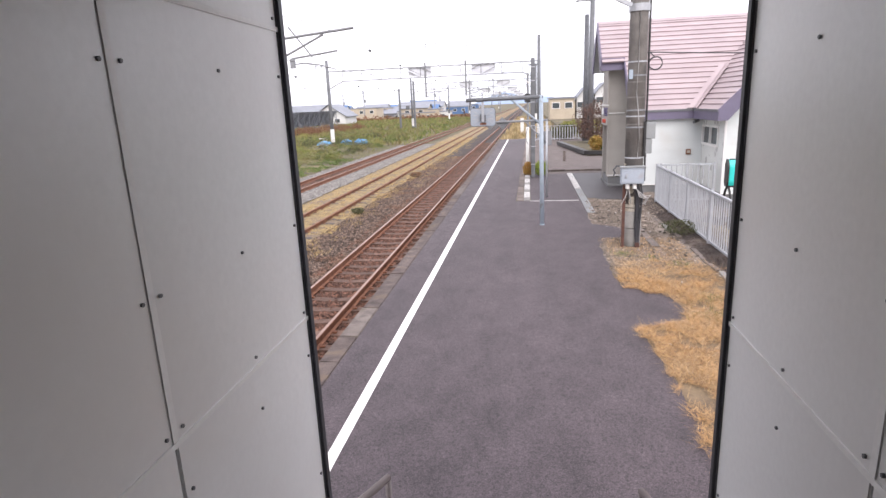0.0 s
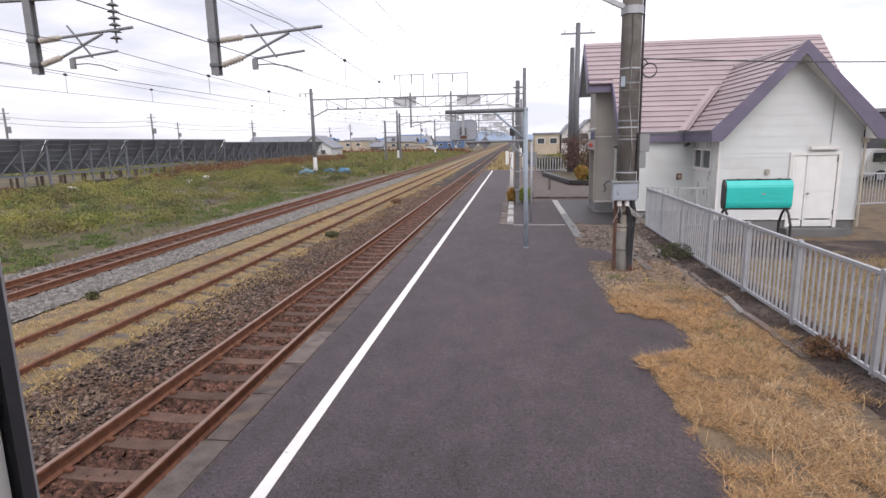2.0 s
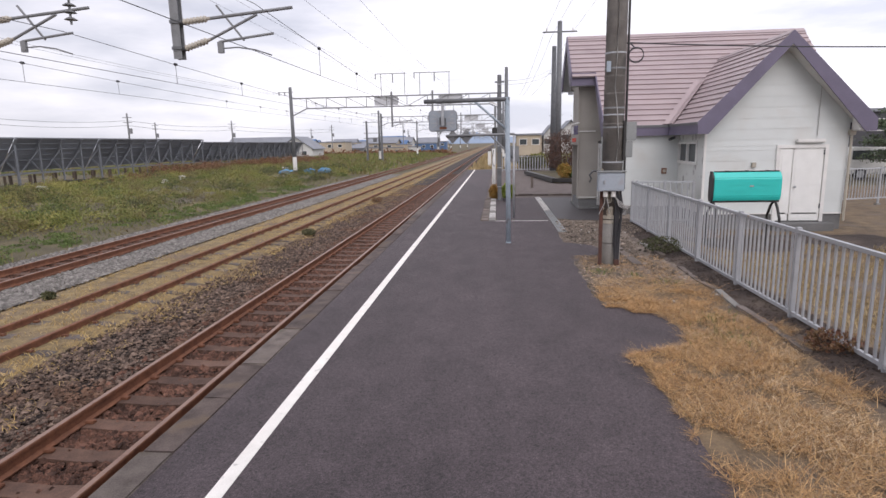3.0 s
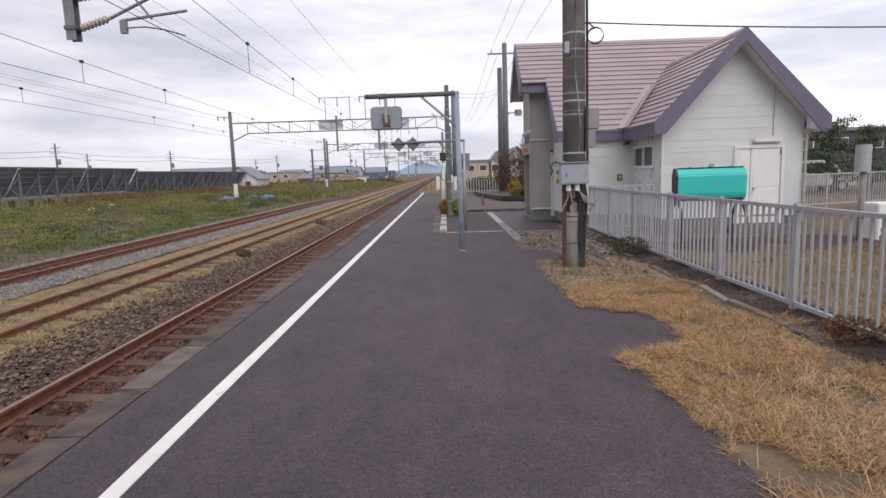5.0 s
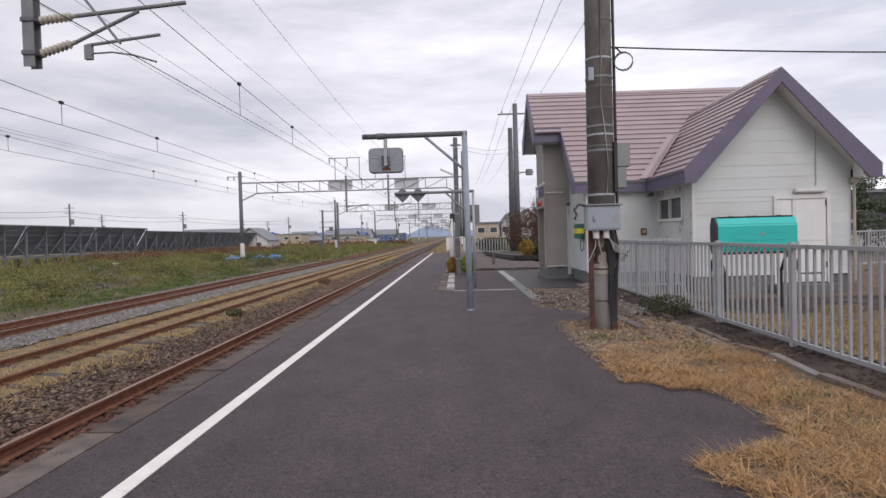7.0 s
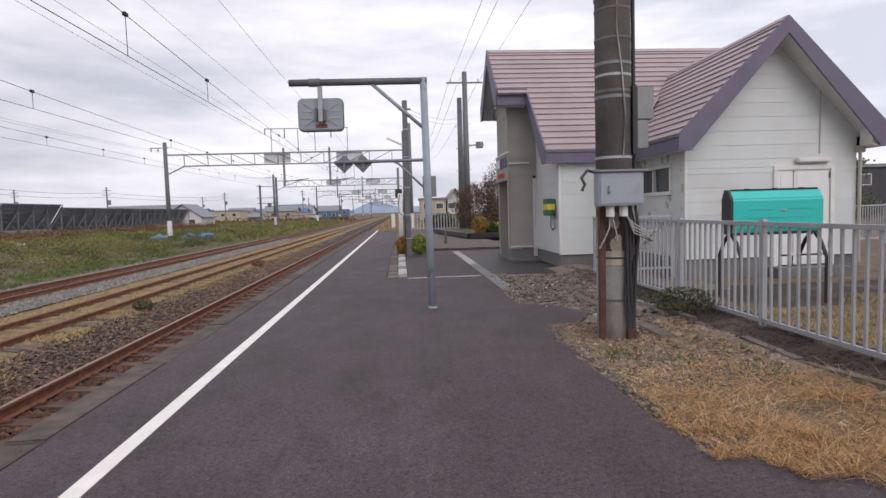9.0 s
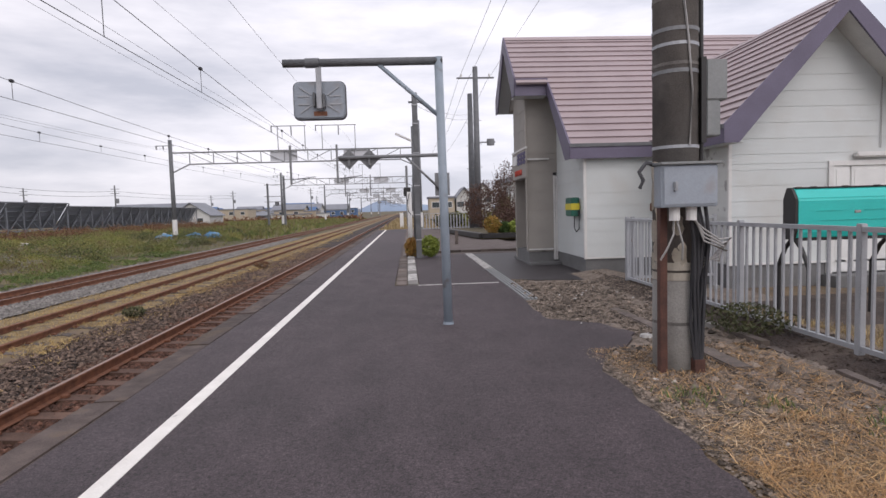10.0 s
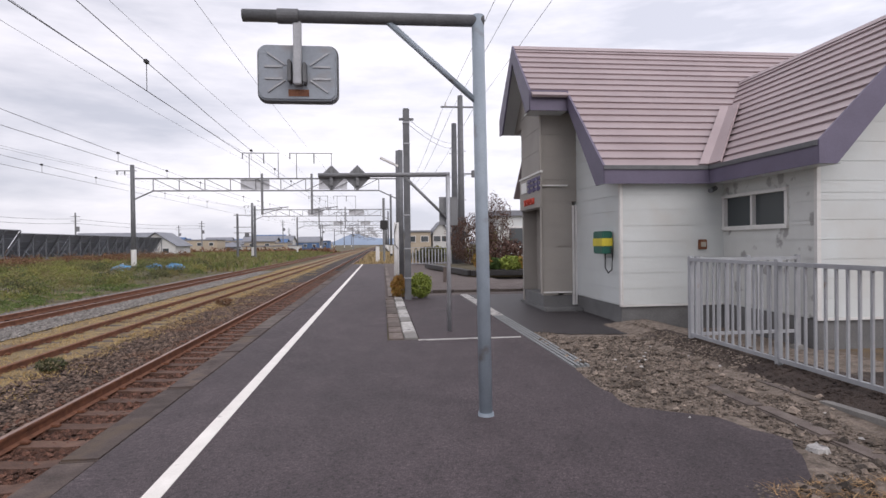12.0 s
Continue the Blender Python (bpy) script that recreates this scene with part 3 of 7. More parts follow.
gx = [-3000, -1200, -500, -250, -150, -100, -75, -60] + spread(-50, -16, 1.0) + spread(-16, -0.6, 0.35) + spread(-0.6, 6.2, 0.2) + [7, 8, 9, 10, 12, 15, 20, 30, 50, 90, 200, 600, 1500, 3000]
gy = [-3000, -800, -200, -60, -20, -8, -3] + spread(0, 26, 0.35) + spread(26, 60, 1.0) + spread(60, 120, 3.0) + [130, 150, 180, 220, 300, 500, 900, 2000, 4000]
verts = [(x, y, ground_z(x, y)) for y in gy for x in gx]
nx = len(gx)
faces = [(j * nx + i, j * nx + i + 1, (j + 1) * nx + i + 1, (j + 1) * nx + i) for j in range(len(gy) - 1) for i in range(nx - 1)]
ground = tagged(raw("ground", verts, faces, M["ground"]), "brown soil with dry grass beside the railway", "ground", kind="structure")
# the yard and the strips between the rails have their own soil, the ballast's darkened as gap shade
for slot in ("straw_soil", "bed", "gravel", "dark_soil", "yard_soil", "siding_soil"):
    ground.data.materials.append(M[slot])
for f in ground.data.polygons:
    c = f.center
    if -9.7 < c.x < -6.2:
        f.material_index = 6
    elif -6.2 <= c.x < -2.1:
        f.material_index = 2
    elif c.x > -0.2 and c.x < 6 and 20 < c.y < 50:
        f.material_index = 5
    elif 3.9 < c.x < 5.6 and c.y > 15.6 and c.y < 20:
        f.material_index = 3
    elif 3.35 < c.x < 4.0 and c.y < 18 or 4 < c.x < 9.5 and 13.9 < c.y < 16.2:
        f.material_index = 4
    elif 1.5 < c.x <= 3.35 and c.y < 11.0 or c.x > 3.9 and c.y < 30:
        f.material_index = 1
    elif 1.4 < c.x <= 3.9 and c.y < 20:
        f.material_index = 3

# ---- platform ----
platform = thing("platform", (-1, 20, 0), "low railway platform with grey asphalt surface", "platform", kind="structure")
outline = [(-1.985, -4.0), (1.86, -4.0), (1.86, 2.0), (1.82, 5.0), (1.77, 6.5), (1.70, 7.5), (1.72, 7.80), (2.34, 8.15), (2.42, 8.6), (2.38, 9.2), (1.98, 9.45), (1.72, 9.62), (1.69, 10.3), (1.68, 11.2), (1.66, 12.3),
           (1.86, 12.8), (2.22, 13.15), (2.45, 13.6), (2.25, 14.15), (1.76, 14.5), (1.74, 15.3), (1.79, 16.05), (1.79, 18.02), (0.28, 18.02), (-0.14, 18.02), (-0.10, 30.0), (0.0, 49.2), (-1.985, 49.2)]
edge = []
for a, b in zip(outline, outline[1:] + outline[:1]):
    n = max(1, int(math.dist(a, b) / 0.12)) if 1.5 < a[0] < 2.6 and 1.5 < b[0] < 2.6 and a[1] > 1.9 and b[1] < 16.1 else 1
    for i in range(n):
        p = Vector(a).lerp(Vector(b), i / n)
        if n > 1:
            p = p + Vector((0.05 * noise.noise((p.x * 5, p.y * 5, 1.7)), 0.03 * noise.noise((p.x * 6, p.y * 6, 5.0))))
        edge.append((p.x, p.y, -0.12))
part("asphalt", extrude(bmesh.new(), edge, (0, 0, 0.12)), M["asphalt"], platform)
part("platform_wall", boxm(-2.20, -1.985, -4, 49.2, -0.95, -0.13), M["edge_kerb"], platform)
white = part("edge_line", boxm(-1.495, -1.39, -3, 48.5, -0.003, 0.004), M["white_line"], platform, "worn white painted safety line")
y = -3.9
kerb_mesh = []
for k in range(3):
    bm = boxm(-0.13, 0.13, -0.5, 0.5, -0.12, 0.0, bevel=0.012)
    for v in bm.verts:
        v.co += Vector((noise.noise(v.co * 9 + Vector((k, 0, 0))) * 0.012, 0, noise.noise(v.co * 7 + Vector((0, k, 0))) * 0.006))
    me = bpy.data.meshes.new("kerb_block")
    bm.to_mesh(me)
    me.materials.append(M["edge_kerb"])
    kerb_mesh.append(me)
pale_kerb = kerb_mesh[0].copy()
pale_kerb.materials.clear()
pale_kerb.materials.append(M["kerb"])
PALE = [(4.55, 5.74), (7.40, 8.50), (19.5, 21.1)]
kr = random.Random(3)
while y < 49:
    coming = [a for a, b in PALE if a > y - 1e-6]
    length = kr.choice((1.8, 1.2, 1.8, 0.9))
    pale = any(abs(a - y) < 1e-6 for a, b in PALE)
    if pale:
        length = next(b - a for a, b in PALE if abs(a - y) < 1e-6)
    elif coming and y + length > coming[0] - 0.25:
        length = coming[0] - y
    piece("kerb_block", pale_kerb if pale else kerb_mesh[kr.randrange(3)], platform, Matrix.Translation((-2.115 + kr.uniform(-0.012, 0.012), y + length / 2, 0.002 + kr.uniform(-0.006, 0.012))) @ Matrix.Diagonal((1, length - 0.012, 1, 1)))
    y += length

# paved crossing to the station, its drain and its painted edges
forecourt = thing("paved_yard", (2, 21, 0), "dark damp asphalt yard in front of the station", "pavement", kind="structure")
part("asphalt", extrude(bmesh.new(), [(0.30, 18.03, -0.1), (1.79, 18.03, -0.1), (1.79, 24.7, -0.1), (0.30, 24.7, -0.1)], (0, 0, 0.098)), M["asphalt"], forecourt)
part("damp_asphalt", extrude(bmesh.new(), [(2.02, 18.45, -0.1), (2.5, 18.15, -0.1), (3.62, 17.95, -0.1), (3.75, 18.4, -0.1), (3.75, 24.7, -0.1), (2.02, 24.7, -0.1)], (0, 0, 0.094)), M["asphalt_damp"], forecourt)
part("white_line", boxm(0.28, 1.72, 17.93, 18.01, -0.003, 0.005), M["worn_white"], forecourt)
drain = thing("drain_channel", (1.9, 20, 0), "white-edged concrete drain with steel grating", "drain", kind="structure")
for i, yy in enumerate(spread(16.05, 24.6, 0.62)):
    bm = bmesh.new()
    if yy < 20:
        for xx in (1.80, 1.855, 1.91, 1.965):
            box(bm, xx, xx + 0.03, yy, yy + 0.6, -0.04, 0.006)
        box(bm, 1.795, 2.0, yy, yy + 0.6, -0.06, -0.02)
        part("grating", bm, M["box_dull"], drain)
    else:
        part("cover", box(bm, 1.795, 2.0, yy, yy + 0.6, -0.06, 0.012, bevel=0.006), M["worn_white"], drain)
kerb_row = thing("kerb_row", (0, 21, 0), "row of white-painted worn kerb stones beside the platform", "kerb", kind="structure")
for i in range(11):
    yy = 18.05 + i * 0.57
    part("kerb_stone", boxm(-0.12, 0.085, yy, yy + 0.555, -0.08, 0.014 + 0.006 * (i % 3), bevel=0.01), M["kerb"], kerb_row)
    part("painted_stone", boxm(0.095, 0.285, yy, yy + 0.555, -0.08, 0.02 + 0.006 * (i % 2), bevel=0.012), M["worn_white"] if i % 3 else M["concrete"], kerb_row)
for i in range(28):
    yy = 24.4 + i * 0.88
    part("kerb_stone", boxm(-0.10 + yy * 0.002, 0.06 + yy * 0.002, yy, yy + 0.865, -0.08, 0.03, bevel=0.012), M["kerb"], kerb_row)
edge_stone = thing("yard_kerb", (2, 26, 0), "low rough concrete edging of the garden yard", "kerb", kind="structure")
for i in range(7):
    part("kerb_stone", boxm(0.55 + i * 0.62, 1.15 + i * 0.62, 25.6, 25.75, -0.06, 0.05 + 0.01 * (i % 2), bevel=0.012), M["kerb"], edge_stone)

# ---- tracks ----
def rail_profile(bm, x, z, y0, y1):
    prof = [(-0.062, 0), (0.062, 0), (0.062, 0.012), (0.012, 0.03), (0.009, 0.115), (0.034, 0.122), (0.034, 0.152), (0.026, 0.158), (-0.026, 0.158), (-0.034, 0.152), (-0.034, 0.122), (-0.009, 0.115), (-0.012, 0.03), (-0.062, 0.012)]
    return extrude(bm, [(x + a, y0, z + b) for a, b in prof], (0, y1 - y0, 0))


def track(name, xc, label, sleeper_mat, pitch, y_near, rise, head_mat):
    t = thing(name, (xc, 10, -0.93), label, "railway track", "tracks", "structure")
    for s in (-1, 1):
        r = part("rail", rail_profile(bmesh.new(), xc + s * 0.56, -0.908, -30, 420), M["rust"], t, "rusty steel rail")
        part("running_surface", boxm(xc + s * 0.56 - 0.027, xc + s * 0.56 + 0.027, -30, 420, -0.7505, -0.7475), head_mat, r)
    bm = bmesh.new()
    prof = [(-1.0, 0), (1.0, 0), (1.0, 0.10), (0.85, 0.125), (0.35, 0.118), (0, 0.10), (-0.35, 0.118), (-0.85, 0.125), (-1.0, 0.10)]
    extrude(bm, [(a, -0.11, b - 0.125) for a, b in prof], (0, 0.22, 0))
    me = bpy.data.meshes.new("sleeper")
    bm.to_mesh(me)
    me.materials.append(sleeper_mat)
    r = random.Random(int(-xc * 10))
    n = int(60 / pitch)
    for i in range(n):
        piece("sleeper", me, t, pose(xc + r.uniform(-0.02, 0.02), y_near + i * pitch + r.uniform(-0.02, 0.02), -0.905 + rise + r.uniform(-0.008, 0.004), 0, 0, r.uniform(-0.8, 0.8)))
    # rail clips on the sleepers nearest to the platform
    clip = bpy.data.meshes.new("clip")
    bm = boxm(-0.05, 0.05, -0.035, 0.035, 0, 0.035, bevel=0.008)
    bm.to_mesh(clip)
    clip.materials.append(M["rust"])
    for i in range(45):
        for s in (-1, 1):
            for q in (-1, 1):
                piece("clip", clip, t, Matrix.Translation((xc + s * 0.56 + q * 0.095, y_near + i * pitch, -0.91 + rise)))
    return t


track("track", -3.82, "rusty rails on concrete sleepers in brown ballast beside the platform", M["sleeper"], 0.62, 1.0, 0.0, M["rail_head"])
track("track", -7.42, "overgrown rusty siding track half buried in dry grass", M["old_wood"], 0.72, 1.2, 0.045, M["rust"])
track("track", -11.40, "rusty rails on grey ballast at the field's edge", M["sleeper"], 0.62, 1.1, 0.0, M["rail_head"])


def spots_in(n, x0, x1, y0, y1, z=None, power=1.0):
    """Random feet, denser towards y0."""
    x = rng.uniform(x0, x1, n)
    y = y0 + (y1 - y0) * rng.uniform(0, 1, n) ** power
    zz = np.full(n, z) if z is not None else np.array([ground_z(a, b) for a, b in zip(x, y)])
    return np.stack([x, y, zz], 1)


def stuff(ob, label, category):
    return tagged(ob, label, category, kind="stuff")


sp = spots_in(38000, -6.3, -4.5, 2.0, 45, -0.90, 1.5)
sp[:, 2] += rng.uniform(-0.02, 0.03, len(sp))
stuff(scatter_stones("ballast", sp, 0.035, M["ballast_brown"], rng), "grey-brown angular ballast stones beside the track", "ballast")
sp = spots_in(60000, -4.9, -2.3, 2.0, 45, -0.955, 1.5)
off = np.abs((sp[:, 1] - 1.0 + 0.31) % 0.62 - 0.31)
sp = sp[(off > 0.115) | (np.abs(sp[:, 0] + 3.82) > 0.95) | (rng.uniform(0, 1, len(sp)) < 0.12)]
sp[:, 2] += rng.uniform(-0.015, 0.02, len(sp)) + np.where(np.abs(sp[:, 0] + 3.82) > 0.9, 0.045, 0)
stuff(scatter_stones("ballast", sp, 0.046, M["ballast_red"], rng), "rust-red ballast stones between the sleepers", "ballast")
sp = np.concatenate([spots_in(22000, -12.45, -10.4, 8, 60, -0.955, 1.3)])
stuff(scatter_stones("ballast", sp, 0.05, M["ballast_red"], rng), "rust-brown ballast stones of the far track", "ballast")
sp = np.concatenate([spots_in(22000, -10.55, -9.3, 8, 60, -0.88, 1.3), spots_in(7000, -13.1, -12.4, 8, 60, -0.90, 1.3)])
stuff(scatter_stones("ballast", sp, 0.055, M["ballast_grey"], rng), "pale grey ballast stones of the far track", "ballast")

# ---- station building ----
def band_rows(z0, z1, step, cuts):
    zs = sorted(set([round(v, 3) for v in list(np.arange(z0, z1, step)) + [z1] + [c for c in cuts if z0 < c < z1]]))
    return [(a, b) for a, b in zip(zs, zs[1:]) if b - a > 0.02]


def boards(parent, origin, along, out, length, z0, z1, mat, step=0.3, holes=(), gable=None, thick=0.009, gap=0.0035, name="siding_board"):
    """Lap boards on one wall face. along: unit direction, out: outward normal. holes: (a0, a1, z0, z1). gable: (middle, apex z, slope)."""
    along, out, origin = Vector(along), Vector(out), Vector(origin)
    for a, b in band_rows(z0, z1, step, [v for h in holes for v in h[2:]]):
        spans = [(0.0, length)]
        for h in holes:
            if a >= h[2] - 1e-4 and b <= h[3] + 1e-4:
                spans = [s for lo, hi in spans for s in ((lo, min(hi, h[0])), (max(lo, h[1]), hi)) if s[1] - s[0] > 0.02]
        for lo, hi in spans:
            lo2, hi2 = lo, hi
            if gable:
                mid, apex, slope = gable
                half_a, half_b = (apex - a) / slope, (apex - b) / slope
                lo, lo2 = max(lo, mid - half_a), max(lo, mid - max(half_b, 0))
                hi, hi2 = min(hi, mid + half_a), min(hi, mid + max(half_b, 0))
                if hi - lo < 0.03:
                    continue
            g = min(gap, (b - a) * 0.3)
            o0, o1 = out * thick, out * (thick * 0.45)
            quad = [(lo, a, o0), (hi, a, o0), (hi2, b - g, o1), (lo2, b - g, o1)]
            bm = bmesh.new()
            front = [bm.verts.new(origin + along * s + Vector((0, 0, z)) + o) for s, z, o in quad]
            rear = [bm.verts.new(origin + along * s + Vector((0, 0, z)) - out * 0.01) for s, z, o in quad]
            bm.faces.new(front)
            for i in range(4):
                j = (i + 1) % 4
                bm.faces.new((front[i], rear[i], rear[j], front[j]))
            bmesh.ops.recalc_face_normals(bm, faces=bm.faces[:])
            part(name, bm, mat, parent)


def core(parent, origin, along, out, length, z0, z1, mat, holes=(), gable=None, thick=0.14):
    """The wall behind the boards, cut by its openings."""
    along, out, origin = Vector(along), Vector(out), Vector(origin)
    bm = bmesh.new()
    zs = sorted(set([z0, z1] + [v for h in holes for v in h[2:]]))
    for a, b in zip(zs, zs[1:]):
        spans = [(0.0, length)]
        for h in holes:
            if a >= h[2] - 1e-4 and b <= h[3] + 1e-4:
                spans = [s for lo, hi in spans for s in ((lo, min(hi, h[0])), (max(lo, h[1]), hi)) if s[1] - s[0] > 0.01]
        for lo, hi in spans:
            extrude(bm, [origin + along * s + Vector((0, 0, z)) for s, z in ((lo, a), (hi, a), (hi, b), (lo, b))], -out * thick)
    if gable:
        mid, apex, slope = gable
        half = (apex - z1) / slope
        extrude(bm, [origin + along * s + Vector((0, 0, z)) for s, z in ((mid - half, z1), (mid + half, z1), (mid, apex))], -out * thick)
    return part("wall", bm, mat, parent)


station = thing("station_building", (6, 19, 0), "small white-sided station with mauve roof and purple fascia", "building")
XW, XE, YG = 5.41, 8.72, 16.96         # wing: west wall, east wall, gable wall
MX, MY = 3.64, 19.00                    # main block: west wall, south wall
PX, PY = 2.94, 21.06                    # entrance porch: west face, south face
EAVE, RISE_M, RISE_W = 2.50, 0.94, 1.02
RIDGE_Y, RIDGE_Z = 21.98, 5.43
WRX, WRZ = 7.06, 4.50
door_hole = (7.12 - XW, 8.24 - XW, 0.08, 1.9)
win_hole = (17.50 - YG, 18.98 - YG, 1.54, 2.01)
SB = 0.30                               # top of the foundation

core(station, (XW, YG, 0), (1, 0, 0), (0, -1, 0), XE - XW, SB - 0.02, 2.45, M["siding"], [(door_hole[0], door_hole[1], SB - 0.02, 1.9)], (WRX - XW, WRZ - 0.2, RISE_W))
boards(station, (XW, YG, 0), (1, 0, 0), (0, -1, 0), XE - XW, SB, 4.45, M["siding"], 0.255, [(door_hole[0] - 0.03, door_hole[1] + 0.03, SB, 1.93)], (WRX - XW, WRZ - 0.2, RISE_W))
core(station, (XW, MY, 0), (0, -1, 0), (-1, 0, 0), MY - YG, SB - 0.02, 2.45, M["siding"], [(MY - YG - win_hole[1], MY - YG - win_hole[0], win_hole[2], win_hole[3])])
boards(station, (XW, MY, 0), (0, -1, 0), (-1, 0, 0), MY - YG, SB, 2.42, M["stained_siding"], 0.255, [(MY - YG - win_hole[1] - 0.02, MY - YG - win_hole[0] + 0.02, win_hole[2] - 0.02, win_hole[3] + 0.02)])
core(station, (MX, MY, 0), (1, 0, 0), (0, -1, 0), XW - MX, SB - 0.02, 2.5, M["siding"])
boards(station, (MX, MY, 0), (1, 0, 0), (0, -1, 0), XW - MX, SB, 2.4, M["siding"], 0.255)
core(station, (MX, 25.0, 0), (0, -1, 0), (-1, 0, 0), 25.0 - MY, SB - 0.02, 2.5, M["siding"], gable=(25.0 - RIDGE_Y, RIDGE_Z - 0.25, RISE_M))
boards(station, (MX, PY + 0.1, 0), (0, -1, 0), (-1, 0, 0), PY + 0.1 - MY, SB, 3.7, M["siding"], 0.255, gable=(PY + 0.1 - RIDGE_Y, RIDGE_Z - 0.3, RISE_M))
core(station, (9.5, MY, 0), (0, 1, 0), (1, 0, 0), 25.0 - MY, SB - 0.02, 2.5, M["siding"], gable=(RIDGE_Y - MY, RIDGE_Z - 0.25, RISE_M))
core(station, (XE, YG, 0), (0, 1, 0), (1, 0, 0), MY - YG, SB - 0.02, 2.45, M["siding"])
core(station, (9.5, MY, 0), (-1, 0, 0), (0, -1, 0), 9.5 - XE, SB - 0.02, 2.45, M["siding"])
core(station, (9.5, 25, 0), (-1, 0, 0), (0, 1, 0), 9.5 - MX, SB - 0.02, 2.45, M["siding"])
bm = bmesh.new()
for a in ((XW + 0.01, XE - 0.01, YG + 0.01, 19.6), (MX + 0.01, 9.49, MY + 0.01, 24.99)):
    box(bm, a[0], a[1], a[2], a[3], -0.3, SB - 0.012)
part("foundation", bm, M["foundation"], station)
part("door_step", boxm(7.0, 8.4, YG - 0.35, YG, -0.3, 0.07, bevel=0.01), M["foundation"], station)
for x, y in ((XW, YG), (MX, MY)):
    part("corner_trim", boxm(x - 0.025, x + 0.03, y - 0.025, y + 0.03, SB - 0.01, 2.36), M["trim_white"], station)
part("base_strip", boxm(XW - 0.028, XE, YG - 0.028, YG + 0.0, SB - 0.035, SB - 0.003), M["trim_white"], station)
part("base_strip", boxm(MX - 0.028, XW, MY - 0.028, MY, SB - 0.035, SB - 0.003), M["trim_white"], station)

# entrance porch
pdoor = (0.60, 0.86, SB - 0.25, 2.12)
core(station, (PX, PY, 0), (1, 0, 0), (0, -1, 0), MX - PX, 0.28, 3.86, M["porch_wall"], [(pdoor[0], MX - PX, 0.28, 2.12)], thick=0.1)
boards(station, (PX, PY, 0), (1, 0, 0), (0, -1, 0), MX - PX, 0.36, 3.84, M["porch_wall"], 0.44, [(pdoor[0], MX - PX, 0.36, 2.12)], name="porch_board", gap=0.01)
PN = 22.64
core(station, (PX, PN, 0), (0, -1, 0), (-1, 0, 0), PN - PY, 2.0, 3.86, M["porch_wall"], thick=0.1, gable=(PN - RIDGE_Y, RIDGE_Z - 0.3, RISE_M))
boards(station, (PX, PN, 0), (0, -1, 0), (-1, 0, 0), PN - PY, 2.72, 5.1, M["porch_wall"], 0.44, gable=(PN - RIDGE_Y, RIDGE_Z - 0.35, RISE_M), name="porch_board")
core(station, (PX + 0.3, PN, 0), (0, -1, 0), (-1, 0, 0), PN - PY, 0.28, 2.05, M["porch_wall"], thick=0.1)
boards(station, (PX + 0.3, PN, 0), (0, -1, 0), (-1, 0, 0), PN - PY - 0.1, 0.36, 2.0, M["porch_wall"], 0.44, name="porch_board")
core(station, (MX, PN, 0), (-1, 0, 0), (0, 1, 0), MX - PX, 0.0, 3.86, M["porch_wall"], thick=0.1)
part("porch_base", boxm(PX + 0.02, MX, PY + 0.02, PN, -0.1, 0.29), M["foundation"], station)
part("porch_slab", boxm(PX - 0.02, MX + 0.2, PY - 0.28, PN + 0.2, -0.12, 0.05, bevel=0.012), M["foundation"], station)
part("corner_pipe", tubem((PX - 0.03, PY - 0.03, 0.32), (PX - 0.03, PY - 0.03, 3.8), 0.028), M["porch_wall"], station)
part("pipe_bend", boxm(PX - 0.06, MX - 0.2, PY - 0.055, PY - 0.03, 2.42, 2.45), M["trim_white"], station)
part("base_strip", boxm(PX - 0.025, PX + 0.58, PY - 0.03, PY, 0.325, 0.355), M["trim_white"], station)
pd = part("porch_door", boxm(PX + 0.62, MX - 0.03, PY + 0.05, PY + 0.09, 0.09, 2.05), M["box_dull"], station, "grey glazed entrance door with white frame")
part("frame", boxm(PX + 0.60, PX + 0.64, PY - 0.02, PY + 0.1, 0.09, 2.05), M["trim_white"], pd)
part("frame", boxm(MX - 0.045, MX - 0.005, PY - 0.02, PY + 0.1, 0.09, 2.05), M["trim_white"], pd)
part("pane", boxm(PX + 0.67, MX - 0.08, PY + 0.03, PY + 0.045, 0.9, 1.9), M["glass"], pd)
# sign board over the entrance: white letters on taupe, a red line below
sign = part("station_sign", boxm(PX - 0.055, PX - 0.025, 20.95, 22.62, 2.02, 2.68, bevel=0.006), M["porch_wall"], station, "entrance sign panel with white and red lettering")
part("frame", boxm(PX - 0.07, PX - 0.02, 20.93, 22.63, 2.68, 2.72), M["trim_white"], sign)


def letters(text, size, mat, parent, m, depth=0.012):
    c = bpy.data.curves.new("lettering", "FONT")
    c.body, c.size, c.extrude, c.align_x = text, size, depth, "LEFT"
    tmp = new("lettering", c)
    me = bpy.data.meshes.new_from_object(tmp.evaluated_get(bpy.context.evaluated_depsgraph_get()))
    bpy.data.objects.remove(tmp)
    me.materials.clear()
    me.materials.append(mat)
    ob = link("lettering", me, None, parent)
    ob.matrix_basis = m
    return ob


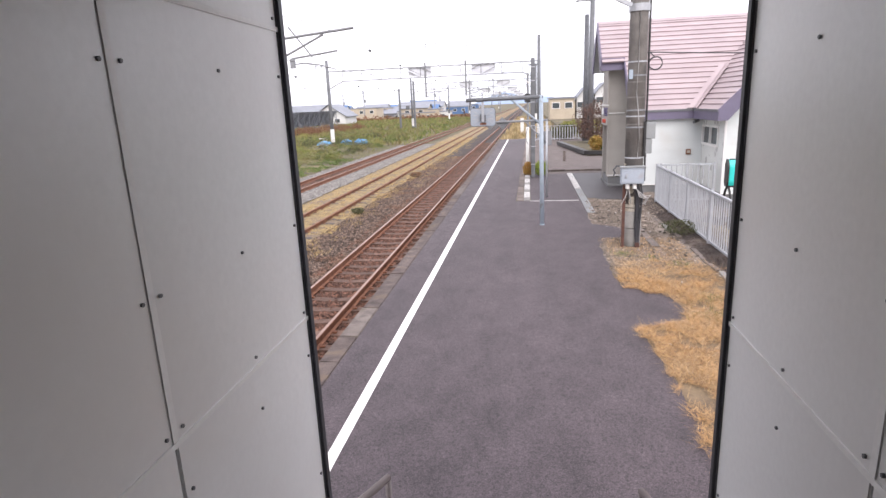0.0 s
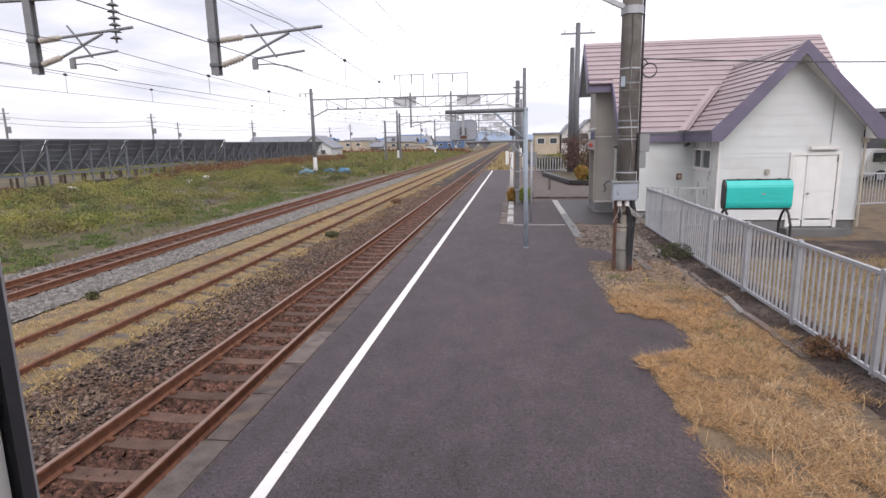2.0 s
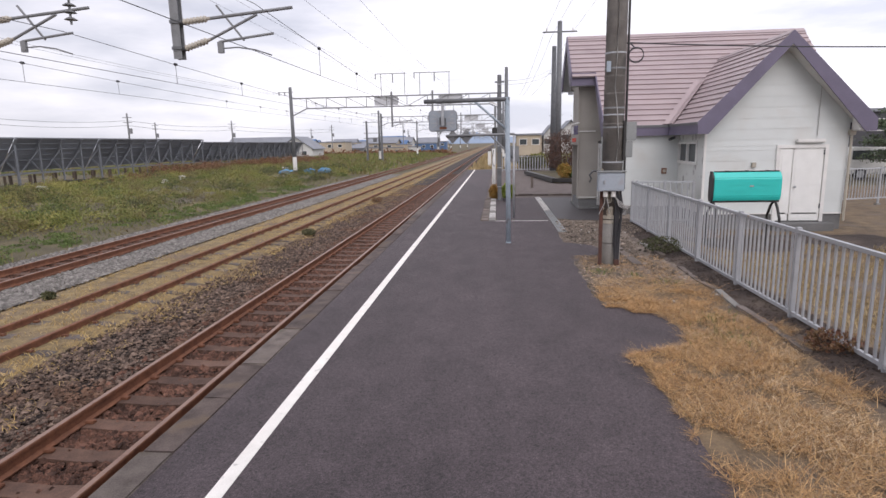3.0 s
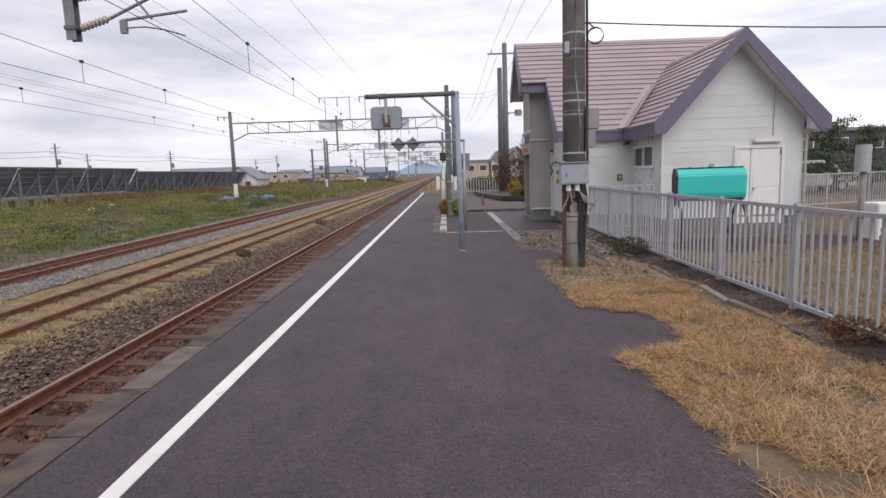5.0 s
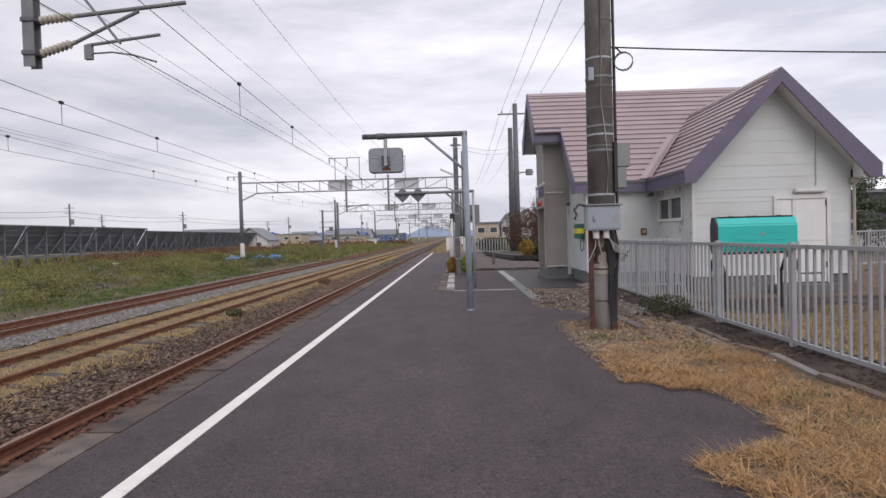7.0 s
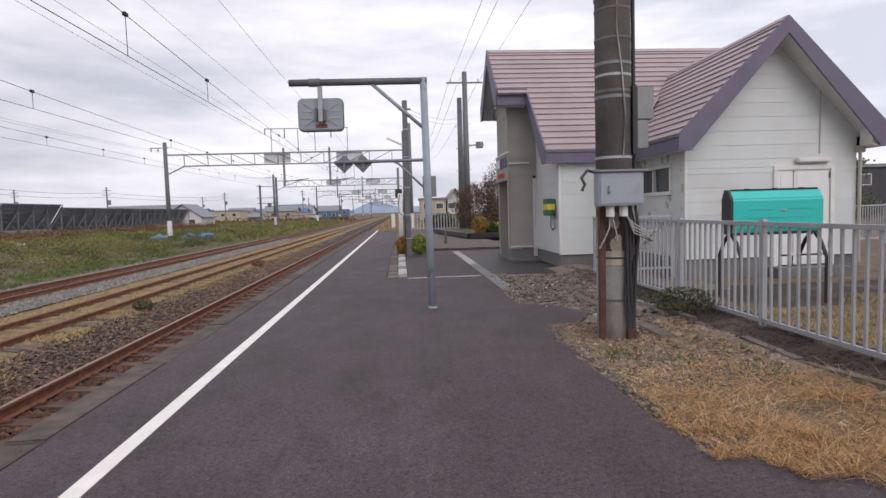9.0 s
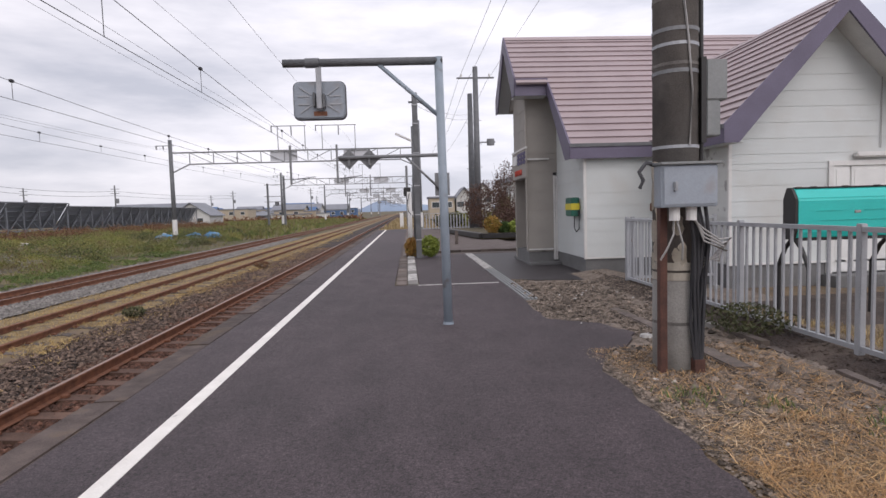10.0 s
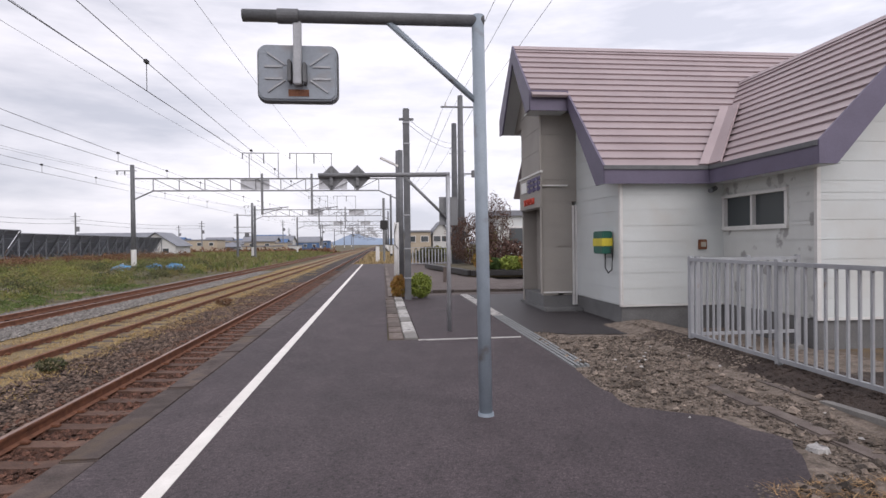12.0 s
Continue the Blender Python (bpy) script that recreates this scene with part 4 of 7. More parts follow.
bm = bmesh.new()
for k in range(3):
    yy = 21.9 - k * 0.32
    for dz in (0, 0.1, 0.2):
        box(bm, PX - 0.075, PX - 0.055, yy - 0.26, yy, 2.36 + dz, 2.42 + dz)
    box(bm, PX - 0.075, PX - 0.055, yy - 0.16, yy - 0.11, 2.34, 2.62)
part("violet_marks", bm, M["violet_text"], sign, "dark violet characters")
part("white_mark", boxm(PX - 0.075, PX - 0.055, 21.98, 22.42, 2.38, 2.6), M["white_paint"], sign, "white operator mark")
letters("STATION", 0.19, M["red_text"], sign, Matrix.Translation((PX - 0.07, 22.2, 2.10)) @ pose(0, 0, 0, 90, 0, -90))

# doors and windows of the wing
d = part("double_door", boxm(7.16, 8.20, YG + 0.01, YG + 0.05, 0.09, 1.86), M["white_paint"], station, "white double door with a narrow leaf")
for a in ((7.085, 7.165, 0.08, 1.863), (8.195, 8.275, 0.08, 1.863), (7.085, 8.275, 1.865, 1.945)):
    part("frame", boxm(a[0], a[1], YG - 0.045, YG + 0.06, a[2], a[3]), M["trim_white"], d)
for a, b in ((7.175, 7.46), (7.49, 8.185)):
    leaf = part("leaf", boxm(a, b, YG - 0.02, YG + 0.012, 0.1, 1.86, bevel=0.004), M["white_paint"], d)
    for z0, z1 in ((0.16, 0.88), (0.98, 1.8)):
        part("panel", boxm(a + 0.05, b - 0.05, YG - 0.028, YG - 0.018, z0, z1, bevel=0.004), M["white_paint"], leaf)
part("knob", tubem((7.56, YG - 0.03, 0.93), (7.56, YG - 0.09, 0.93), 0.025), M["grey_steel"], d)
for zz in (0.4, 1.7):
    part("hinge", boxm(8.17, 8.2, YG - 0.04, YG - 0.02, zz, zz + 0.12), M["dark_steel"], d)
part("door_lamp", boxm(7.5, 8.16, YG - 0.12, YG - 0.02, 1.99, 2.08, bevel=0.02), M["trim_white"], station, "white tube lamp over the door")
part("wall_vent", boxm(6.52, 6.62, YG - 0.07, YG - 0.015, 1.42, 1.54, bevel=0.01), M["insulator"], station)
w = part("window", boxm(XW + 0.03, XW + 0.06, 17.50, 18.98, 1.54, 2.01), M["glass"], station, "sliding window with white frame")
for a in ((17.47, 17.53, 1.547, 2.003), (18.93, 18.985, 1.547, 2.003), (18.22, 18.265, 1.547, 2.003)):
    part("frame", boxm(XW - 0.035, XW + 0.07, a[0], a[1], a[2], a[3]), M["trim_white"], w)
for a, b in ((1.48, 1.545), (2.005, 2.05)):
    part("frame", boxm(XW - 0.045, XW + 0.07, 17.47, 18.985, a, b), M["trim_white"], w)
part("downpipe", tubem((8.74, YG - 0.07, 0.1), (8.74, YG - 0.07, 2.2), 0.03), M["insulator"], station, "cream rain pipe")
part("rain_head", boxm(8.67, 8.81, YG - 0.13, YG - 0.01, 2.15, 2.28, bevel=0.015), M["insulator"], station)
part("gable_pipe", tubem((7.98, YG - 0.03, 2.15), (7.98, YG - 0.03, 3.3), 0.008, seg=6), M["pale_cable"], station)
part("corner_downpipe", tubem((MX - 0.02, MY - 0.05, 0.3), (MX - 0.02, MY - 0.05, 2.3), 0.022), M["trim_white"], station)
part("eave_camera", tubem((5.26, MY - 0.02, 2.18), (5.10, MY - 0.14, 2.13), 0.04), M["dark_steel"], station)
rv = part("rusty_vent", boxm(4.95, 5.09, MY - 0.06, MY - 0.015, 1.18, 1.34, bevel=0.01), M["rust"], station, "rusty square wall vent")
part("vent_hole", boxm(4.98, 5.06, MY - 0.07, MY - 0.055, 1.22, 1.30), M["insulator"], rv)
gb = part("phone_box", boxm(MX - 0.20, MX - 0.03, 19.26, 19.68, 1.12, 1.50, bevel=0.015), M["green_box"], station, "green wall box with yellow band")
part("band", boxm(MX - 0.205, MX - 0.028, 19.255, 19.685, 1.25, 1.38), M["yellow"], gb)
wire("cord", [(MX - 0.08, 19.45, 1.12), (MX - 0.1, 19.40, 0.88), (MX - 0.08, 19.32, 0.80), (MX - 0.05, 19.24, 0.86), (MX - 0.05, 19.22, 1.1), (MX - 0.06, 19.26, 1.22)], 0.012, M["cable"], gb)


# roof: courses of lapped metal, each lying over the one below
def course(parent, corners, up, name="roof_course", mat=None, lift=0.034):
    """corners: lower left, lower right, upper right, upper left. The lower edge stands proud."""
    bm = bmesh.new()
    n = Vector(up).normalized()
    c = [Vector(p) for p in corners]
    top = [c[0] + n * lift, c[1] + n * lift, c[2] + n * 0.004, c[3] + n * 0.004]
    t = [bm.verts.new(p) for p in top]
    b = [bm.verts.new(p - n * 0.02) for p in c]
    bm.faces.new(t)
    bm.faces.new(b[::-1])
    for i in range(4):
        j = (i + 1) % 4
        bm.faces.new((t[i], b[i], b[j], t[j]))
    bmesh.ops.recalc_face_normals(bm, faces=bm.faces[:])
    return part(name, bm, mat or M["roof"], parent)


EY = RIDGE_Y - (RIDGE_Z - EAVE) / RISE_M
EXW, EXE = WRX - (WRZ - EAVE) / RISE_W, WRX + (WRZ - EAVE) / RISE_W
GY = YG - 0.40
RX0, RXP, RX_END = 3.33, 2.62, 9.9
roof = part("roof", boxm(MX, 9.9, RIDGE_Y - 0.05, RIDGE_Y + 0.05, RIDGE_Z - 0.2, RIDGE_Z - 0.06), M["fascia"], station)


def main_y(z):
    return RIDGE_Y - (RIDGE_Z - z) / RISE_M


PEAVE = 4.16
N = 19
for i in range(N):
    z0, z1 = EAVE + (RIDGE_Z - EAVE) * i / N, EAVE + (RIDGE_Z - EAVE) * (i + 1) / N
    xl0 = RXP if z0 > PEAVE - 0.12 else RX0
    up = (0, -RISE_M, 1)

    def right(z):
        return WRX - (WRZ - z) / RISE_W if z < WRZ else WRX
    if z0 < WRZ:
        course(roof, [(xl0, main_y(z0), z0), (right(z0), main_y(z0), z0), (min(right(z1), WRX), main_y(z1), z1), (xl0, main_y(z1), z1)], up)
        xr0, xr1 = 2 * WRX - right(z0), 2 * WRX - right(z1)
        course(roof, [(xr0, main_y(z0), z0), (RX_END, main_y(z0), z0), (RX_END, main_y(z1), z1), (xr1, main_y(z1), z1)], up)
    else:
        course(roof, [(xl0, main_y(z0), z0), (RX_END, main_y(z0), z0), (RX_END, main_y(z1), z1), (xl0, main_y(z1), z1)], up)
# north slope, plain
course(roof, [(RX_END, 2 * RIDGE_Y - EY, EAVE), (RX0, 2 * RIDGE_Y - EY, EAVE), (RX0, RIDGE_Y, RIDGE_Z), (RX_END, RIDGE_Y, RIDGE_Z)], (0, RISE_M, 1))
course(roof, [(RX0, 2 * RIDGE_Y - main_y(PEAVE), PEAVE), (RXP, 2 * RIDGE_Y - main_y(PEAVE), PEAVE), (RXP, RIDGE_Y, RIDGE_Z), (RX0, RIDGE_Y, RIDGE_Z)], (0, RISE_M, 1))
NW = 14
for i in range(NW):
    z0, z1 = EAVE + (WRZ - EAVE) * i / NW, EAVE + (WRZ - EAVE) * (i + 1) / NW
    xa, xb = WRX - (WRZ - z0) / RISE_W, WRX - (WRZ - z1) / RISE_W
    course(roof, [(xa, main_y(z0), z0), (xa, GY, z0), (xb, GY, z1), (xb, main_y(z1), z1)], (-RISE_W, 0, 1))
    xa, xb = 2 * WRX - xa, 2 * WRX - xb
    course(roof, [(xa, GY, z0), (xa, main_y(z0), z0), (xb, main_y(z1), z1), (xb, GY, z1)], (RISE_W, 0, 1))
part("ridge_cap", extrude(bmesh.new(), [(RXP, RIDGE_Y - 0.12, RIDGE_Z - 0.06), (RXP, RIDGE_Y, RIDGE_Z + 0.045), (RXP, RIDGE_Y + 0.12, RIDGE_Z - 0.06)], (RX_END - RXP, 0, 0)), M["roof"], roof)
part("ridge_cap", extrude(bmesh.new(), [(WRX - 0.1, GY, WRZ - 0.05), (WRX, GY, WRZ + 0.045), (WRX + 0.1, GY, WRZ - 0.05)], (0, main_y(WRZ) - GY + 0.1, 0)), M["roof"], roof)
# valley sheet on the wing's side
va, vb = Vector((EXW, EY, EAVE)), Vector((WRX - 0.75, main_y(WRZ - 0.75), WRZ - 0.75))
nrm = Vector((-RISE_W, 0, 1)).normalized()
bm = bmesh.new()
extrude(bm, [va + nrm * 0.085 + Vector((0, 0.05, 0)), va + nrm * 0.085 + Vector((0.0, -0.38, 0)), vb + nrm * 0.085 + Vector((0, -0.36, 0)), vb + nrm * 0.085 + Vector((0, 0.05, 0))], -nrm * 0.03)
part("valley_sheet", bm, M["roof"], roof)
nrm = Vector((0, -RISE_M, 1)).normalized()
part("valley_sheet", extrude(bmesh.new(), [va + nrm * 0.08 + Vector((0.05, 0, 0)), va + nrm * 0.08 - Vector((0.22, 0, 0)), vb + nrm * 0.08 - Vector((0.22, 0, 0)), vb + nrm * 0.08 + Vector((0.05, 0, 0))], -nrm * 0.03), M["roof"], roof)


# fascia boards and soffits
def fascia(pts, vec, name="fascia"):
    return part(name, extrude(bmesh.new(), pts, vec), M["fascia"], roof)


FD = 0.26
fascia([(RX0 - 0.02, EY, EAVE - FD), (RX0 - 0.02, EY, EAVE + 0.02), (RX0 - 0.02, EY - 0.035, EAVE + 0.02), (RX0 - 0.02, EY - 0.035, EAVE - FD)], (EXW - RX0 + 0.02, 0, 0))
fascia([(EXW, EY, EAVE - FD), (EXW, EY, EAVE + 0.02), (EXW - 0.035, EY, EAVE + 0.02), (EXW - 0.035, EY, EAVE - FD)], (0, GY - EY - 0.02, 0))
part("drip_edge", boxm(RX0 - 0.03, EXW - 0.04, EY - 0.055, EY - 0.034, EAVE - 0.035, EAVE + 0.03), M["dark_steel"], roof)
part("drip_edge", boxm(EXW - 0.055, EXW - 0.034, GY - 0.03, EY - 0.056, EAVE - 0.035, EAVE + 0.03), M["dark_steel"], roof)
fascia([(EXE, EY, EAVE - FD), (EXE, EY, EAVE + 0.02), (EXE + 0.035, EY, EAVE + 0.02), (EXE + 0.035, EY, EAVE - FD)], (0, GY - EY - 0.02, 0))
fascia([(EXE, EY, EAVE - FD), (EXE, EY, EAVE + 0.02), (EXE, EY - 0.035, EAVE + 0.02), (EXE, EY - 0.035, EAVE - FD)], (RX_END - EXE, 0, 0))


def verge(y, thick, xm, zm, x0, z0, depth, foot):
    """One sloping board of a gable, with its level foot."""
    return [(x0, y, z0 + 0.03), (xm, y, zm + 0.03), (xm, y, zm - depth), (x0 + math.copysign(foot, xm - x0), y, z0 - FD), (x0, y, z0 - FD)]


for x0 in (EXW - 0.035, EXE + 0.035):
    fascia(verge(GY - 0.02, 0.04, WRX, WRZ, x0, EAVE, 0.27, 0.24), (0, -0.035, 0), "verge_board")
    s = math.copysign(1, WRX - x0)
    part("soffit", extrude(bmesh.new(), [(x0 + s * 0.04, GY, EAVE - 0.2), (WRX, GY, WRZ - 0.2), (WRX, GY, WRZ - 0.26), (x0 + s * 0.04, GY, EAVE - 0.26)], (0, YG - GY, 0)), M["trim_white"], roof)
part("soffit", boxm(EXW, XW, GY, EY, EAVE - FD + 0.01, EAVE - FD + 0.03), M["siding"], roof)
part("soffit", boxm(XE, EXE, GY, EY, EAVE - FD + 0.01, EAVE - FD + 0.03), M["trim_white"], roof)
part("eave_return", extrude(bmesh.new(), [(XE - 0.02, GY + 0.01, EAVE - FD + 0.034), (EXE - 0.005, GY + 0.01, EAVE - FD + 0.034), (EXE - 0.005, GY + 0.01, EAVE - 0.21), (XE - 0.02, GY + 0.01, EAVE - 0.21 + (EXE - XE) * RISE_W)], (0, 0.29, 0)), M["trim_white"], roof)
part("soffit", boxm(RX0, EXW + 0.3, EY, MY, EAVE - FD + 0.01, EAVE - FD + 0.03), M["siding"], roof)
# west verge of the main roof, in two steps round the porch
yp = main_y(PEAVE)
fascia([(RX0, EY - 0.02, EAVE + 0.03), (RX0, yp, PEAVE + 0.03), (RX0, yp, PEAVE - 0.24), (RX0, EY + 0.30, EAVE - FD), (RX0, EY - 0.02, EAVE - FD)], (-0.035, 0, 0), "verge_board")
part("soffit", extrude(bmesh.new(), [(RX0, EY + 0.2, EAVE + 0.0), (RX0, yp, PEAVE - 0.16), (RX0, yp, PEAVE - 0.2), (RX0, EY + 0.24, EAVE - 0.04)], (MX - RX0, 0, 0)), M["siding"], roof)
for sgn in (-1, 1):
    ya, yb = RIDGE_Y + sgn * (RIDGE_Y - yp), RIDGE_Y
    fascia([(RXP, ya, PEAVE + 0.03), (RXP, yb, RIDGE_Z + 0.04), (RXP, yb, RIDGE_Z - 0.32), (RXP, ya - sgn * 0.28, PEAVE - 0.34), (RXP, ya, PEAVE - 0.34)], (-0.035, 0, 0), "verge_board")
    part("soffit", extrude(bmesh.new(), [(RXP, ya, PEAVE - 0.28), (RXP, yb, RIDGE_Z - 0.22), (RXP, yb, RIDGE_Z - 0.26), (RXP, ya, PEAVE - 0.32)], (MX - RXP, 0, 0)), M["siding"], roof)
fascia([(RXP - 0.02, yp, PEAVE - 0.36), (RXP - 0.02, yp, PEAVE + 0.02), (RXP - 0.02, yp - 0.035, PEAVE + 0.02), (RXP - 0.02, yp - 0.035, PEAVE - 0.36)], (RX0 - RXP + 0.02, 0, 0), "porch_fascia")
part("soffit", boxm(RXP, RX0, yp, PY + 0.1, PEAVE - 0.35, PEAVE - 0.33), M["siding"], roof)

# ---- stair enclosure that the walk comes out of ----
stair_hall = thing("stair_enclosure", (0.13, 0, 0), "enclosed footbridge stair with pale enamelled metal panels", "stair enclosure", kind="structure")
SX0, SX1, SY = -0.53, 0.90, 2.47
for x0, x1 in ((SX0 - 0.16, SX0 - 0.012), (SX1 + 0.012, SX1 + 0.16)):
    part("wall", boxm(x0, x1, -3.4, SY - 0.004, -0.05, 5.8), M["frame_metal"], stair_hall)
for side, x in ((1, SX0), (-1, SX1)):
    ys = [SY - 0.012, 1.66, 0.80, -0.11, -0.96, -1.81, -2.66]
    zs = [0.0, 1.225, 2.19, 3.165, 4.145, 5.12]
    for ya, yb in zip(ys, ys[1:]):
        for za, zb in zip(zs, zs[1:]):
            part("panel", boxm(min(x, x - side * 0.011), max(x, x - side * 0.011), yb + 0.004, ya - 0.004, za + 0.004, zb - 0.004, bevel=0.003), M["panel_metal"], stair_hall)
            for by in (yb + 0.03, (ya + yb) / 2, ya - 0.03):
                for dz in (0.03, 0.345, 0.83):
                    bz = za + dz
                    b = part("bolt", tubem((x, by, bz), (x + side * 0.005, by, bz), 0.0048, seg=8), M["dark_steel"], stair_hall)
    for yb in ys[1:]:
        part("seam_strip", boxm(min(x, x + side * 0.003), max(x, x + side * 0.003), yb - 0.010, yb + 0.010, 2.195, 5.7), M["seam"], stair_hall)
    for zb in zs[1:]:
        part("seam_strip", boxm(min(x, x + side * 0.004), max(x, x + side * 0.004), -2.9, SY - 0.012, zb - 0.007, zb + 0.007), M["seam"], stair_hall)
    part("edge_gasket", boxm(min(x - side * 0.16, x + side * 0.008), max(x - side * 0.16, x + side * 0.008), SY - 0.01, SY + 0.012, -0.05, 5.6, bevel=0.004), M["frame_metal"], stair_hall)
    part("edge_gasket", boxm(min(x + side * 0.004, x + side * 0.014), max(x + side * 0.004, x + side * 0.014), SY - 0.012, SY + 0.014, -0.05, 5.6), M["gasket"], stair_hall)
    part("edge_trim", boxm(min(x - side * 0.05, x + side * 0.006), max(x - side * 0.05, x + side * 0.006), SY + 0.0145, SY + 0.03, -0.05, 5.6, bevel=0.003), M["grey_steel"], stair_hall, "grey metal edge trim")
for i in range(17):
    y1 = 3.56 - i * 0.34
    if y1 - 0.34 > -3.3:
        part("step", boxm(SX0 + 0.002, SX1 - 0.002, max(y1 - 0.7, -3.3), y1, -0.05 if i < 2 else 0.155 * (i - 2), 0.155 * (i + 1) if i else 0.155, bevel=0.006), M["concrete"], stair_hall)
# Unseen roof, added low and white to tune the light on the panels.
part("unseen_roof_sheet", extrude(bmesh.new(), [(SX0 - 0.2, 2.6, 3.36), (SX1 + 0.2, 2.6, 3.36), (SX1 + 0.2, -3.5, 5.80), (SX0 - 0.2, -3.5, 5.80)], (0, 0, 0.08)), M["trim_white"], stair_hall)
# Unseen wall, added to close the stair behind the walk's start.
part("landing_wall", boxm(SX0 - 0.16, SX1 + 0.16, -3.55, -3.4, -0.05, 5.9), M["panel_metal"], stair_hall)
for x in (-0.505, 0.82):
    hr = thing("handrail", (x, 2.9, 0.1), "brown tubular stair handrail with end post", "handrail", "stair handrails")
    part("rail", tubem((x, 3.24, 0.965), (x, -2.4, 0.965 + 5.64 * 0.456), 0.02), M["handrail"], hr, smooth=True)
    for yy in (3.24, 1.86, 0.46, -0.94):
        zt = 0.965 + (3.24 - yy) * 0.456
        part("post", tubem((x, yy, zt - 0.95), (x, yy, zt + 0.006), 0.017), M["handrail"], hr, smooth=True)

# ---- fence ----
fence = thing("fence", (3.75, 12, 0), "grey steel picket fence along the station yard", "fence")
FX = 3.75
posts_y = [17.1, 15.47, 13.87, 12.2, 10.55, 8.98, 7.35, 5.7, 4.05]
picket = bpy.data.meshes.new("picket")
boxm(-0.011, 0.011, -0.011, 0.011, 0.10, 1.065).to_mesh(picket)
picket.materials.append(M["fence_paint"])
post_mesh = bpy.data.meshes.new("post")
boxm(-0.029, 0.029, -0.029, 0.029, -0.25, 1.125, bevel=0.006).to_mesh(post_mesh)
post_mesh.materials.append(M["fence_paint"])
foot_mesh = bpy.data.meshes.new("footing")
boxm(-0.075, 0.075, -0.075, 0.075, -0.25, 0.03, bevel=0.012).to_mesh(foot_mesh)
foot_mesh.materials.append(M["concrete"])


def fence_run(owner, pts, pitch=0.118, slat=None):
    for a, b in zip(pts, pts[1:]):
        a, b = Vector((*a, 0)), Vector((*b, 0))
        turn = math.degrees(math.atan2(b.y - a.y, b.x - a.x))
        u = (b - a).normalized()
        for z, w in ((0.115, 0.035), (1.08, 0.05)):
            part("rail", barm(a + u * 0.03 + Vector((0, 0, z)), b - u * 0.03 + Vector((0, 0, z)), w, 0.04), M["fence_paint"], owner)
        n = int((b - a).length / pitch)
        for i in range(1, n):
            p = a.lerp(b, i / n)
            piece("picket", slat or picket, owner, pose(p.x, p.y, 0, 0, 0, turn))
    for p in pts:
        piece("post", post_mesh, owner, pose(p[0], p[1], 0))
        piece("footing", foot_mesh, owner, pose(p[0], p[1], -0.1))


fence_run(fence, [(FX, y) for y in posts_y])
side_fence = thing("fence", (4.5, 17.3, 0), "short grey steel fence between yard corner and building", "fence")
fence_run(side_fence, [(FX + 0.1, 17.12), (4.55, 17.12), (5.25, 17.12)])

# ---- teal oil tank ----
tank = thing("oil_tank", (5.36, 14.55, 0), "teal home oil tank on black steel legs", "oil tank")
prof = [(14.34, 0.96), (14.38, 0.86), (14.52, 0.86), (14.56, 0.96), (14.56, 1.33), (14.50, 1.46), (14.42, 1.46), (14.34, 1.33)]
bm = extrude(bmesh.new(), [(4.72, y, z) for y, z in prof], (1.34, 0, 0))
bmesh.ops.bevel(bm, geom=bm.edges[:], offset=0.02, segments=3, affect="EDGES")
body = part("body", bm, M["teal"], tank)
part("end_band", extrude(bmesh.new(), [(4.70, 14.45 + (y - 14.45) * 1.02, 1.15 + (z - 1.15) * 1.03) for y, z in prof], (0.03, 0, 0)), M["black_steel"], tank, "black end band")
part("underside", boxm(4.74, 6.05, 14.38, 14.52, 0.835, 0.87, bevel=0.01), M["black_steel"], tank)
part("top_edge", boxm(4.75, 6.03, 14.42, 14.48, 1.455, 1.475, bevel=0.008), M["black_steel"], tank)
part("pressing", boxm(5.0, 5.85, 14.332, 14.342, 1.07, 1.085, bevel=0.004), M["teal"], body)
for xx in (4.95, 5.55):
    part("pressing", boxm(xx, xx + 0.35, 14.332, 14.342, 1.185, 1.2, bevel=0.004), M["teal"], body)
part("emblem", boxm(5.43, 5.51, 14.328, 14.342, 1.155, 1.185, bevel=0.006), M["pale_cable"], body, "pale oval emblem")
for xx in (5.0, 5.4, 5.8):
    part("cap", tubem((xx, 14.45, 1.46), (xx, 14.45, 1.482), 0.04), M["black_steel"], tank)
for xx in (4.76, 5.98):
    for yy in (14.18, 14.72):
        bm = bmesh.new()
        pts = [(xx, 14.45, 0.88), (xx, 14.45 + (yy - 14.45) * 0.55, 0.74), (xx, yy, 0.52), (xx, yy, -0.14)]
        for a, b in zip(pts, pts[1:]):
            tube(bm, a, b, 0.026)
        part("leg", bm, M["black_steel"], tank)

# ---- concrete pole with its boxes ----
pole = thing("concrete_pole", (2.27, 12.3, 0), "weathered concrete overhead-line pole with grey switch boxes and cables", "utility pole")
PXc, PYc = 2.27, 12.3
part("shaft", tubem((PXc, PYc, 0.74), (PXc, PYc, 8.2), 0.176, 0.16, seg=28), M["pole"], pole, smooth=True)
part("foot_shaft", tubem((PXc, PYc, -0.3), (PXc, PYc, 0.74), 0.179, 0.178, seg=28), M["concrete"], pole, "pale bare concrete foot", smooth=True)
for z in (0.36, 1.76, 2.40, 2.55, 2.9, 3.18, 3.55, 4.05):
    r = 0.182 - z * 0.0022
    part("band", tubem((PXc, PYc, z), (PXc, PYc, z + 0.025), r, r, seg=24), M["grey_steel"] if z in (1.76, 2.55, 3.55) else M["pole"], pole)
for z in (2.34, 2.66, 3.3):
    part("strap", tubem((PXc, PYc, z), (PXc, PYc, z + 0.03), 0.178, 0.178, seg=24), M["mid_steel"], pole)
